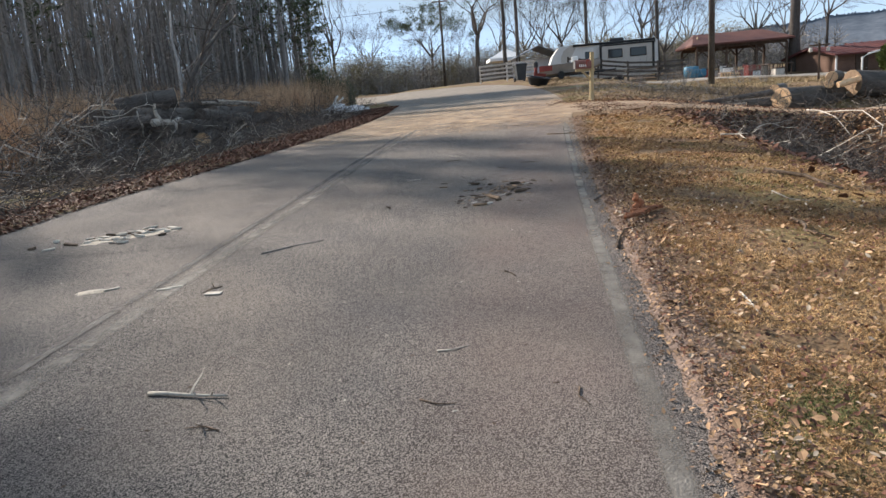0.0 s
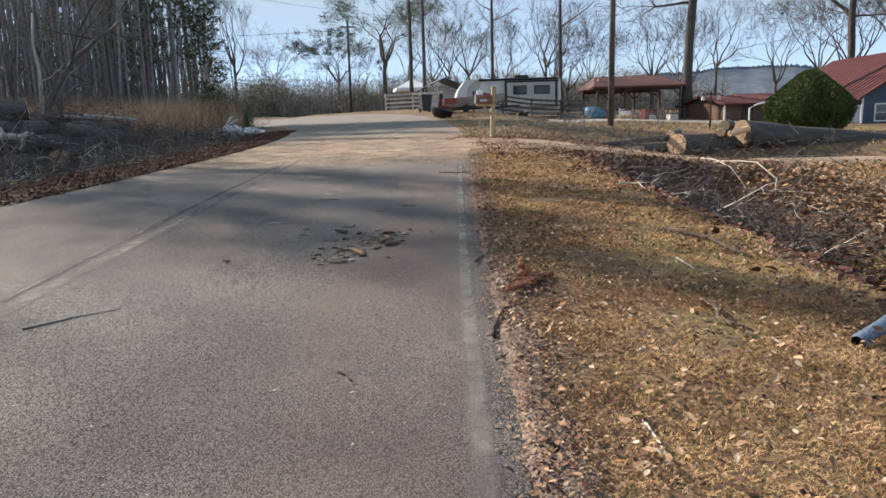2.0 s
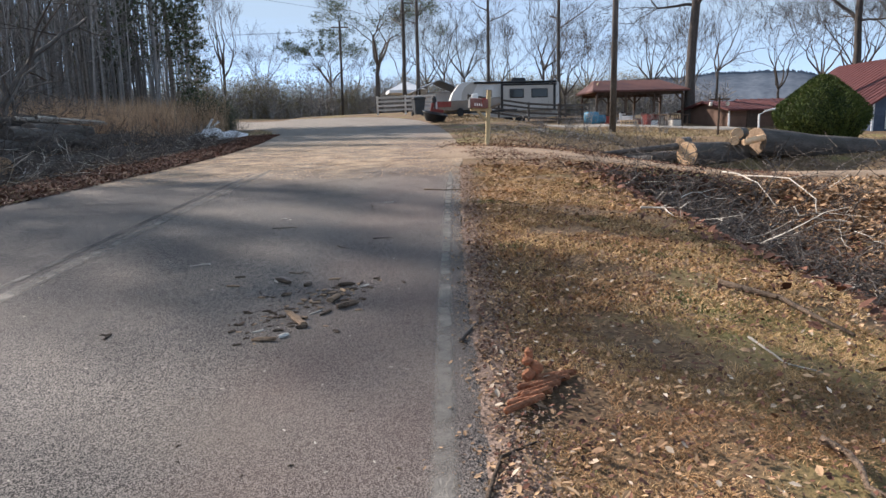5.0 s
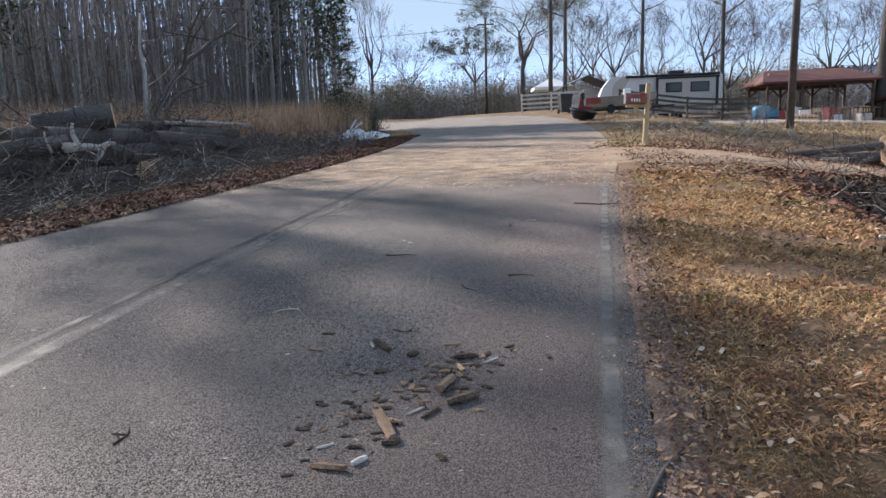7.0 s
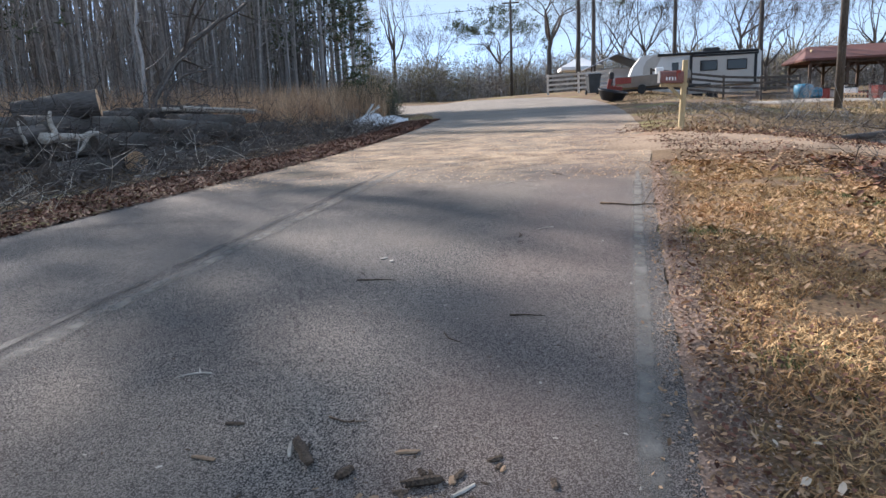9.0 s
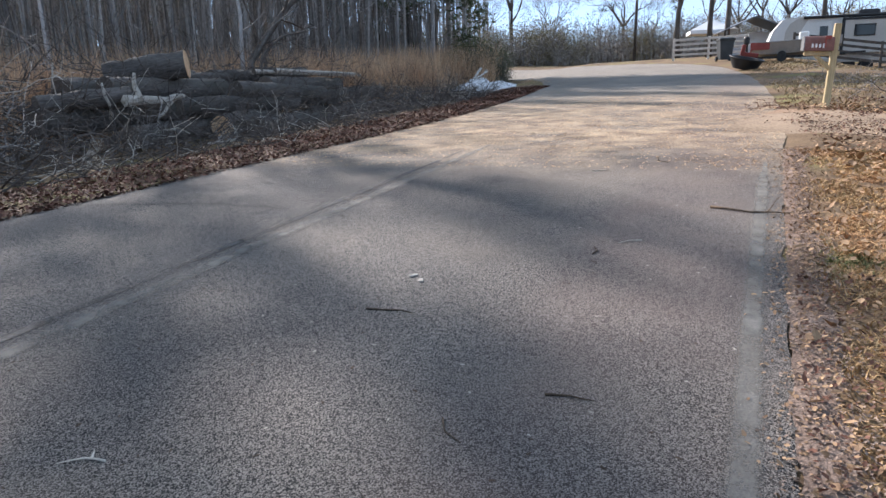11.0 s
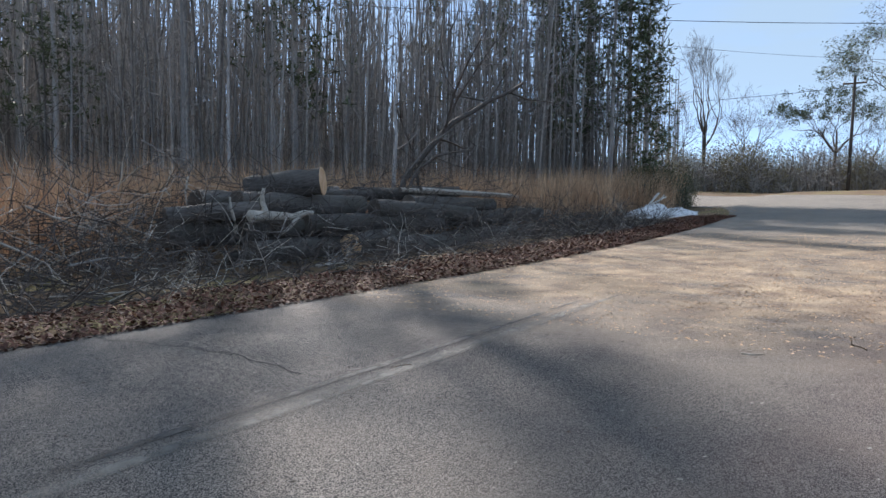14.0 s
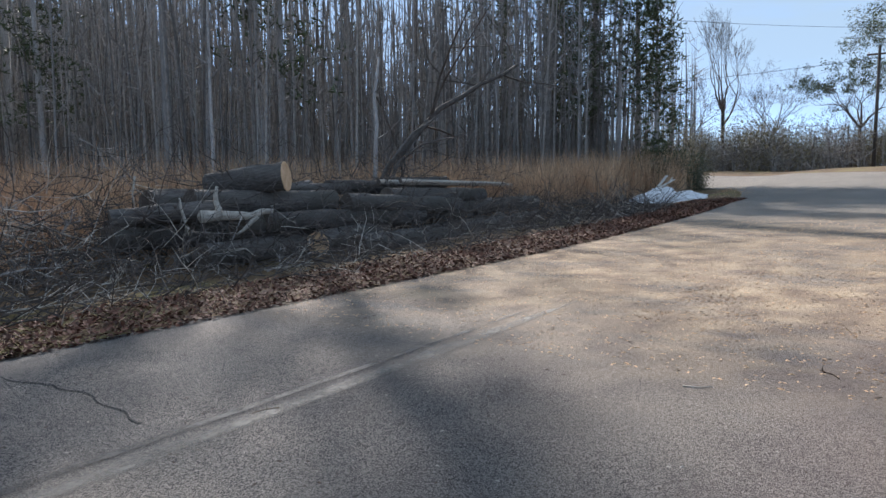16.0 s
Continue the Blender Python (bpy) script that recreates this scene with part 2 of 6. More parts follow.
M_BLUEWALL = mat("slate_blue_siding", (0.055, 0.075, 0.115), (0.09, 0.115, 0.165), 2, 30, 0.75, 0.2)
M_WHITE = mat("white_paint", (0.68, 0.68, 0.66), (0.82, 0.82, 0.80), 2, 30, 0.6, 0.1)
M_RV = mat("white_fibreglass", (0.60, 0.60, 0.58), (0.74, 0.73, 0.70), 0.8, 20, 0.35, 0.03, vary=0, spec=0.5)
M_RVTAN = mat("tan_fibreglass", (0.42, 0.39, 0.35), (0.52, 0.48, 0.43), 0.8, 20, 0.4, 0.03, vary=0, spec=0.5)
M_DARK = mat("black_plastic", (0.012, 0.013, 0.014), (0.03, 0.03, 0.032), 3, 30, 0.5, 0.1)
M_CAN = mat("dark_grey_plastic", (0.03, 0.036, 0.04), (0.06, 0.066, 0.07), 3, 30, 0.5, 0.1)
M_RUBBER = mat("rubber", (0.02, 0.02, 0.02), (0.04, 0.04, 0.04), 6, 40, 0.9, 0.3)
M_RED = mat("red_paint", (0.22, 0.04, 0.032), (0.32, 0.07, 0.055), 2, 30, 0.45, 0.1)
M_ALU = mat("dull_aluminium", (0.22, 0.22, 0.22), (0.34, 0.33, 0.32), 2, 30, 0.45, 0.15, metal=0.6)
M_MAILBOX = mat("rusty_red_tin", (0.13, 0.055, 0.045), (0.24, 0.11, 0.09), 4, 40, 0.6, 0.2)
M_BLUE = mat("blue_plastic", (0.02, 0.14, 0.24), (0.04, 0.20, 0.32), 3, 30, 0.5, 0.1)
M_PIPE = mat("grey_blue_pipe", (0.08, 0.11, 0.16), (0.16, 0.20, 0.26), 3, 40, 0.5, 0.2)
M_CANVAS = mat("white_canvas", (0.62, 0.63, 0.64), (0.78, 0.79, 0.80), 1, 20, 0.7, 0.2)
M_GREYTARP = mat("grey_sheet_roof", (0.10, 0.115, 0.14), (0.17, 0.19, 0.22), 1, 20, 0.5, 0.2)
M_RUBBLE = mat("pale_grey_rubble", (0.55, 0.55, 0.56), (0.82, 0.82, 0.82), 2.5, 25, 0.85, 0.8)
M_CLAY = mat("red_clay", (0.20, 0.08, 0.042), (0.34, 0.15, 0.08), 8, 40, 0.95, 0.9)
# Blue-grey puts the haze of distance into the hills' colour.
M_HILL = mat("haze_blue_woodland", (0.085, 0.105, 0.135), (0.16, 0.185, 0.22), 0.05, 0.35, 1.0, 0.0, vary=0)


def worn(m, lo, hi, scale, a, b, c, half, core=0.3):
    """Lets worn-off paint show the asphalt under it, thinning out towards both sides of the line x = a + b y + c y y."""
    n, link = m.node_tree.nodes, m.node_tree.links.new
    t, r, g = n.new("ShaderNodeTexNoise"), n.new("ShaderNodeMapRange"), n.new("ShaderNodeNewGeometry")
    t.inputs["Scale"].default_value, t.inputs["Detail"].default_value = scale, 9
    r.inputs["From Min"].default_value, r.inputs["From Max"].default_value = lo, hi
    link(g.outputs["Position"], t.inputs["Vector"]), link(t.outputs["Fac"], r.inputs["Value"])
    xyz = n.new("ShaderNodeSeparateXYZ")
    link(g.outputs["Position"], xyz.inputs[0])

    def calc(op, p, q):
        node = n.new("ShaderNodeMath")
        node.operation = op
        for k, v in enumerate((p, q)):
            if isinstance(v, (int, float)):
                node.inputs[k].default_value = v
            else:
                link(v, node.inputs[k])
        return node.outputs[0]
    y = xyz.outputs["Y"]
    off = calc("SUBTRACT", xyz.outputs["X"], calc("ADD", calc("MULTIPLY", calc("ADD", calc("MULTIPLY", y, c), b), y), a))
    fade = n.new("ShaderNodeMapRange")
    fade.interpolation_type = "SMOOTHSTEP"
    fade.inputs["From Min"].default_value, fade.inputs["From Max"].default_value = half, half * core
    link(calc("ABSOLUTE", off, 0.0), fade.inputs["Value"])
    link(calc("MULTIPLY", r.outputs[0], fade.outputs[0]), n["Principled BSDF"].inputs["Alpha"])


M_LINE_MID = M_LINE.copy()
worn(M_LINE, 0.08, 0.72, 6.0, 0.43, 0.075, 0.0012, 0.08)
worn(M_LINE_MID, 0.22, 0.78, 6.0, -2.84, 0.07, 0, 0.11, 0.2)
worn(M_SEAM, 0.30, 0.60, 3.0, -3.04, 0.07, 0, 0.06)
M_GLASS = bpy.data.materials.new("window_glass")
M_GLASS.use_nodes = True
_g = M_GLASS.node_tree.nodes["Principled BSDF"]
_g.inputs["Base Color"].default_value, _g.inputs["Roughness"].default_value, _g.inputs["IOR"].default_value = (0.02, 0.025, 0.03, 1), 0.06, 1.5


# ---- mesh helpers ----
class Geo:
    """Vertices and faces of one part."""

    def __init__(self):
        self.v, self.f = [], []

    def tube(self, pts, rads, sides=5, caps=True):
        base, n = len(self.v), len(pts)
        pts = [Vector(p) for p in pts]
        for k, p in enumerate(pts):
            d = pts[min(k + 1, n - 1)] - pts[max(k - 1, 0)]
            d = d.normalized() if d.length > 1e-9 else Vector((0, 0, 1))
            a = d.cross(Vector((0, 0, 1)) if abs(d.z) < 0.9 else Vector((1, 0, 0))).normalized()
            b = d.cross(a)
            for j in range(sides):
                w = 2 * math.pi * j / sides
                q = p + (a * math.cos(w) + b * math.sin(w)) * rads[k]
                self.v.append((q.x, q.y, q.z))
        for k in range(n - 1):
            for j in range(sides):
                i, i2 = base + k * sides + j, base + k * sides + (j + 1) % sides
                self.f.append((i, i2, i2 + sides, i + sides))
        if caps:
            self.f.append(tuple(range(base + sides - 1, base - 1, -1)))
            self.f.append(tuple(base + (n - 1) * sides + j for j in range(sides)))
        return self

    def box(self, c, s, rz=0.0, bev=0.01, m=None):
        bm = bmesh.new()
        bmesh.ops.create_cube(bm, size=1, matrix=Matrix.Diagonal((*s, 1)))
        if bev:
            bmesh.ops.bevel(bm, geom=bm.edges[:], offset=min(bev, 0.45 * min(s)), segments=1, affect="EDGES")
        bm.transform(m if m else pose(*c, 0, 0, rz))
        base = len(self.v)
        bm.verts.index_update()
        self.v += [tuple(v.co) for v in bm.verts]
        self.f += [tuple(base + v.index for v in f.verts) for f in bm.faces]
        bm.free()
        return self

    def face(self, *pts):
        base = len(self.v)
        self.v += [tuple(p) for p in pts]
        self.f.append(tuple(range(base, base + len(pts))))
        return self

    def prism(self, outline, y0, y1):
        """An outline in x and z, drawn out from y0 to y1."""
        base, n = len(self.v), len(outline)
        self.v += [(x, y0, z) for x, z in outline] + [(x, y1, z) for x, z in outline]
        self.f += [tuple(base + k for k in range(n)), tuple(base + n + k for k in range(n - 1, -1, -1))]
        self.f += [(base + (k + 1) % n, base + k, base + n + k, base + n + (k + 1) % n) for k in range(n)]
        return self

    def lathe(self, prof, sides=20):
        base = len(self.v)
        for r, z in prof:
            self.v += [(r * math.cos(2 * math.pi * j / sides), r * math.sin(2 * math.pi * j / sides), z) for j in range(sides)]
        for k in range(len(prof) - 1):
            for j in range(sides):
                i, i2 = base + k * sides + j, base + k * sides + (j + 1) % sides
                self.f.append((i, i2, i2 + sides, i + sides))
        self.f.append(tuple(base + (len(prof) - 1) * sides + j for j in range(sides)))
        return self

    def mesh(self, name, material, smooth=False):
        me = bpy.data.meshes.new(name)
        me.from_pydata(self.v, [], self.f)
        me.materials.append(material)
        if smooth:
            me.polygons.foreach_set("use_smooth", [True] * len(me.polygons))
        me.update()
        return me


def part(name, geo, material, parent=None, label="", smooth=False):
    ob = new(name, geo.mesh(name, material, smooth) if isinstance(geo, Geo) else geo)
    if parent:
        ob.parent = parent
    if label:
        ob["label"] = label
    return ob


def thing(name, label, category, group="", kind="", at=None):
    ob = tagged(new(name), label, category, group, kind)
    if at:
        ob.matrix_basis = at
    return ob


def stuff(name, geo, material, label, category, smooth=False):
    return tagged(part(name, geo, material, smooth=smooth), label, category, kind="stuff")


def quads(name, v, f, material, label, category):
    """A great many faces from arrays, as one object."""
    me = bpy.data.meshes.new(name)
    me.from_pydata(v.tolist(), [], f.tolist())
    me.materials.append(material)
    return tagged(new(name, me), label, category, kind="stuff")


# ---- the lie of the land ----
P_Y = [-400, -60, -20, 0, 9.2, 18.4, 25.8, 30, 36, 42, 47, 52, 60, 80, 120, 400]
P_Z = [-3, -2.6, -1.1, -0.05, 0.46, 0.95, 1.28, 1.47, 1.75, 2.1, 2.42, 2.7, 3.05, 3.6, 4.2, 4.6]


def prof(y):
    return np.interp(y, P_Y, P_Z) * 0.4 + np.interp(y - 2, P_Y, P_Z) * 0.3 + np.interp(y + 2, P_Y, P_Z) * 0.3


def line_x(y):
    y = np.minimum(y, 30)
    return 0.43 + 0.075 * y + 0.0012 * y * np.abs(y)


def centre_x(y):
    return -2.95 + 0.07 * y


def step(v):
    v = np.clip(v, 0, 1)
    return v * v * (3 - 2 * v)


def lay(x, y):
    """Height of the smooth ground."""
    z = prof(y) + np.interp(y, [12, 30, 38, 60], [0, 0.04, 0.05, 0.03]) * np.clip(x, -9, 5)
    right = x - line_x(y)
    z = z - np.interp(y, [0, 10, 20, 24, 28, 34, 48, 100], [0.3, 0.45, 0.62, 0.6, 0.4, 0.6, 0.8, 0.8]) * step((right - 1) / 7)
    z = z - 0.55 * step((x - 12) / 12) * step((60 - y) / 20)
    ditch_x = 6.0 + 0.05 * y
    ditch = np.exp(-(np.abs(x - ditch_x) / 1.45) ** 2.6) * step((y + 1) / 4) * step((17.2 - y) / 2.2)
    z = z - 1.05 * ditch
    z = z - 0.62 * np.exp(-((x - 13.5) / 6.5) ** 2 - ((y - 23.2) / 3.0) ** 2)
    z = z - 0.10 * step((-5.8 - x) / 1.5) * step((x + 14) / 5)
    return z


ROAD = [(-7.9, -60, -1.4, -60), (-7.3, -14, -0.25, -14), (-6.7, -2, 0.47, -2), (-5.9, 8, 1.3, 8), (-5.2, 12, 1.7, 12), (-4.6, 16, 2.14, 16), (-4.1, 20, 2.6, 20), (-3.9, 24, 2.9, 24),
        (-4.0, 30, 3.1, 30), (-4.5, 36, 3.0, 36), (-5.6, 41, 2.2, 43), (-8, 45, -0.5, 50), (-13, 48, -6, 55), (-22, 50.5, -16, 59), (-40, 52, -36, 62), (-90, 54, -90, 66)]


def road_row(u):
    k = min(int(u), len(ROAD) - 2)
    f = u - k
    p = [np.array(ROAD[min(max(k + j, 0), len(ROAD) - 1)], float) for j in (-1, 0, 1, 2)]
    return 0.5 * (2 * p[1] + (p[2] - p[0]) * f + (2 * p[0] - 5 * p[1] + 4 * p[2] - p[3]) * f * f + (3 * p[1] - p[0] - 3 * p[2] + p[3]) * f ** 3)


_rows = np.array([road_row(u) for u in np.linspace(0, len(ROAD) - 1, 400)])


def on_road(x, y, grow=0.0):
    """Whether places lie on the paved road."""
    k = np.argmin((( _rows[:, 0] + _rows[:, 2]) / 2 - x) ** 2 + ((_rows[:, 1] + _rows[:, 3]) / 2 - y) ** 2)
    r = _rows[k]
    side = np.array([r[2] - r[0], r[3] - r[1]])
    length = np.hypot(*side)
    s = ((x - r[0]) * side[0] + (y - r[1]) * side[1]) / length
    return -grow < s < length + grow


def road_left(y):
    return np.interp(y, _rows[:230, 1], _rows[:230, 0])


def road_right(y):
    return np.interp(y, _rows[:230, 3], _rows[:230, 2])


def rough(x, y):
    return 0.035 * noise.noise((x * 0.9, y * 0.9, 0)) + 0.015 * noise.noise((x * 3.1, y * 3.1, 5))


def ground_z(x, y):
    z = float(lay(x, y))
    if on_road(x, y, -0.4):
        return z - 0.09
    if on_road(x, y, 0.0):
        return z - 0.02
    return z + (0.4 * rough(x, y) + 0.008 if on_road(x, y, 0.5) else rough(x, y) - 0.005)


def build_ground():
    def axis(lo, hi, cell, far):
        mid = np.arange(lo, hi, cell)
        out = np.geomspace(cell, far, 34)
        return np.concatenate([(lo - np.cumsum(out))[::-1], mid, hi + np.cumsum(out) - cell])
    xs, ys = axis(-14, 14, 0.3, 500), axis(-4, 40, 0.3, 500)
    g = Geo()
    for y in ys:
        for x in xs:
            g.v.append((float(x), float(y), ground_z(float(x), float(y))))
    nx = len(xs)
    for j in range(len(ys) - 1):
        for i in range(nx - 1):
            a = j * nx + i
            g.f.append((a, a + 1, a + 1 + nx, a + nx))
    tagged(part("ground", g, M_SOIL, smooth=True), "brown winter ground with dead grass, clay and a roadside ditch", "ground", kind="structure")


build_ground()


def build_road():
    g, across = Geo(), 14
    rows = [road_row(u) for u in np.linspace(0, len(ROAD) - 1, 420)]
    for r in rows:
        for k in range(across + 1):
            f = k / across
            x, y = r[0] + (r[2] - r[0]) * f, r[1] + (r[3] - r[1]) * f
            if k in (0, across):
                wob = 0.05 * noise.noise((x * 0.9, y * 0.9, 3)) + 0.05 * noise.noise((x * 3, y * 3, 8))
                x += wob
            g.v.append((x, y, float(lay(x, y)) + 0.006 + 0.016 * (1 - (2 * f - 1) ** 2)))
    for j in range(len(rows) - 1):
        for k in range(across):
            a = j * (across + 1) + k
            g.f.append((a, a + 1, a + across + 2, a + across + 1))
    for side in (0, across):
        start = len(g.v)
        for j in range(len(rows)):
            x, y, z = g.v[j * (across + 1) + side]
            g.v += [(x, y, z), (x + (-0.05 if side == 0 else 0.05), y, z - 0.16)]
        for j in range(len(rows) - 1):
            b = start + 2 * j
            g.f.append((b, b + 2, b + 3, b + 1) if side == 0 else (b, b + 1, b + 3, b + 2))
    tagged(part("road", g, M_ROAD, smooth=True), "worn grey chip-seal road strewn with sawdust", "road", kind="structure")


build_road()


def road_z(x, y):
    k = int(np.argmin(np.abs(_rows[:230, 1] - y)))
    f = (x - _rows[k, 0]) / (_rows[k, 2] - _rows[k, 0])
    return float(lay(x, y)) + 0.006 + 0.016 * max(0.0, 1 - (2 * f - 1) ** 2)


def ribbon(name, path, width, material, label, lift=0.005, wob=0.02, cut=None):
    g = Geo()
    rows = 0
    for x, y in path:
        w = width * (1 + 0.15 * noise.noise((x * 2, y * 2, 4))) * min(1.0, 0.08 + (path[-1][1] - y) / 3.0)
        for s in (-0.5, 0, 0.5):
            xx = x + s * w + wob * noise.noise((y * 1.3, s, 2))
            g.v.append((xx, y, road_z(xx, y) + lift))
        rows += 1
    for j in range(rows - 1):
        for k in (0, 1):
            a = j * 3 + k
            g.f.append((a, a + 1, a + 4, a + 3))
    return tagged(part(name, g, material, smooth=True), label, "road marking", kind="structure")


ribbon("road_line_edge", [(float(line_x(y)), y) for y in np.arange(-12, 16.2, 0.2)], 0.26, M_LINE, "worn white edge line on the asphalt")
ribbon("road_line_centre", [(float(centre_x(y)) + 0.11, y) for y in np.arange(-12, 17.5, 0.2)], 0.28, M_LINE_MID, "faded pale centre line on the asphalt")
ribbon("road_seam", [(float(centre_x(y)) - 0.09, y) for y in np.arange(-12, 17.0, 0.1)], 0.13, M_SEAM, "dark tarred seam along the road's middle", wob=0.04)


def track(name, path, width, material, label, lift=0.08):
    """A driveway that follows the ground."""
    g, n = Geo(), 9
    pts = []
    for k in range(len(path) - 1):
        for f in np.arange(0, 1, 0.1):
            pts.append([path[k][j] + (path[k + 1][j] - path[k][j]) * f for j in range(3)])
    for k, (x, y, w) in enumerate(pts):
        q, r = pts[max(k - 1, 0)], pts[min(k + 1, len(pts) - 1)]
        dx, dy = r[0] - q[0], r[1] - q[1]
        d = math.hypot(dx, dy)
        for j in range(n):
            s = (j / (n - 1) - 0.5) * w
            s *= 1 + 0.3 * noise.noise((x * 0.8, y * 0.8, 1)) + 0.2 * noise.noise((x * 2.5, y * 2.5, 4 + (j > 4)))
            xx, yy = x - dy / d * s, y + dx / d * s
            edge = abs(j / (n - 1) - 0.5) * 2
            g.v.append((xx, yy, float(lay(xx, yy)) + lift - 0.12 * edge ** 4 + 0.5 * rough(xx, yy)))
    for k in range(len(pts) - 1):
        for j in range(n - 1):
            a = k * n + j
            g.f.append((a, a + n, a + n + 1, a + 1))
    return tagged(part(name, g, material, smooth=True), label, "driveway", kind="structure")


def edge_strip():
    """Bare pinkish clay and grit between the pavement and the grass."""
    g, across = Geo(), 5
    ys = np.arange(-6, 17.0, 0.06)
    for y in ys:
        y = float(y)
        x0 = float(np.interp(y, _rows[:230, 3], _rows[:230, 2]))
        wide = 0.15 + 0.10 * noise.noise((y * 0.7, 1, 0)) + 0.10 * noise.noise((y * 2.9, 5, 0)) + 0.06 * noise.noise((y * 9.0, 3, 0))
        for k in range(across + 1):
            f = k / across
            x = x0 - 0.02 + 0.04 * noise.noise((y * 4.0, 9, 0)) * (1 - f) + (wide + 0.07) * f
            g.v.append((x, y, max(ground_z(x, y), float(lay(x, y))) + 0.016 * math.sin(math.pi * min(f + 0.15, 1.0)) + 0.006 * noise.noise((x * 14, y * 14, 2))))
    for j in range(len(ys) - 1):
        for k in range(across):
            a = j * (across + 1) + k
            g.f.append((a, a + 1, a + across + 2, a + across + 1))
    tagged(part("trim", g, M_STRIP, smooth=True), "bare pinkish clay strip along the pavement edge", "road edge", kind="structure")


edge_strip()
track("driveway_1", [(2.3, 20.5, 5.0), (4.5, 19.6, 2.8), (8, 18.8, 1.9), (14, 18.3, 1.8), (30, 18, 2.0)], 1, M_DIRT, "packed dirt driveway with leaves and sawdust")
track("driveway_2", [(9.5, 41.5, 1.6), (14, 43.8, 2.6), (24, 45.6, 3.2)], 1, M_GRAVEL, "pale gravel driveway leading to the yard")


# ---- trees ----
def limb(g, p, d, length, r, rng, segs=4, bend=0.25, lift=0.1, sides=4, tip=0.35):
    """A crooked tapering limb; returns its points."""
    pts, rads, d = [Vector(p)], [r], Vector(d).normalized()
    for k in range(segs):
        d = (d + Vector((rng.gauss(0, bend), rng.gauss(0, bend), rng.gauss(0, bend) + lift)) * 0.5).normalized()
        pts.append(pts[-1] + d * length / segs)
        rads.append(r * (1 - (1 - tip) * (k + 1) / segs))
    g.tube(pts, rads, sides, caps=False)
    return pts, rads


def twigs_on(g, pts, rads, n, length, rng, spread=0.9, lift=0.25, depth=1, start=0.3, sides=3):
    for _ in range(n):
        u = start + (1 - start) * rng.random()
        k = min(int(u * (len(pts) - 1)), len(pts) - 2)
        f = u * (len(pts) - 1) - k
        p = pts[k].lerp(pts[k + 1], f)
        along = (pts[k + 1] - pts[k]).normalized()
        side = Vector((rng.gauss(0, 1), rng.gauss(0, 1), rng.gauss(0, 0.6)))
        side = (side - along * side.dot(along)).normalized()
        d = along * (1 - spread * 0.5) + side * spread + Vector((0, 0, lift))
        ln = length * rng.uniform(0.5, 1.15) * (1.15 - 0.5 * u)
        q, s = limb(g, p, d, ln, max(rads[k] * 0.5, 0.006), rng, 3, 0.35, 0.08, sides, 0.3)
        if depth > 0:
            twigs_on(g, q, s, rng.randint(3, 5), ln * 0.55, rng, 0.8, 0.15, depth - 1, 0.25)


def bare_tree(seed, height, r, first=0.45, limbs=14, reach=2.6, depth=1, lean=0.02, sides=7, spread=0.9, lift=0.35, twig_n=5, bark=None):
    rng = random.Random(seed)
    trunk, crown = Geo(), Geo()
    pts, rads = [], []
    x = y = 0.0
    n = 9
    for k in range(n + 1):
        u = k / n
        pts.append(Vector((x, y, height * u - (0.3 if k == 0 else 0))))
        rads.append(r * (1.25 if k == 0 else 1) * (1 - 0.86 * u))
        x += rng.gauss(0, lean) * height / n
        y += rng.gauss(0, lean) * height / n
    trunk.tube(pts, rads, sides)
    for k in range(limbs):
        u = first + (0.98 - first) * (k + rng.random()) / limbs
        i = min(int(u * n), n - 1)
        p = pts[i].lerp(pts[i + 1], u * n - i)
        a = k * 2.4 + rng.uniform(-0.5, 0.5)
        ln = reach * rng.uniform(0.6, 1.1) * (1.15 - 0.65 * (u - first) / (1 - first))
        d = Vector((math.cos(a) * spread, math.sin(a) * spread, lift + 0.4 * u))
        q, s = limb(crown, p, d, ln, rads[i] * 0.42, rng, 4, 0.28, 0.14, 4)
        twigs_on(crown, q, s, twig_n, ln * 0.5, rng, depth=depth)
    return trunk.mesh("trunk", bark or M_BARK, True), crown.mesh("crown", bark or M_BARK)


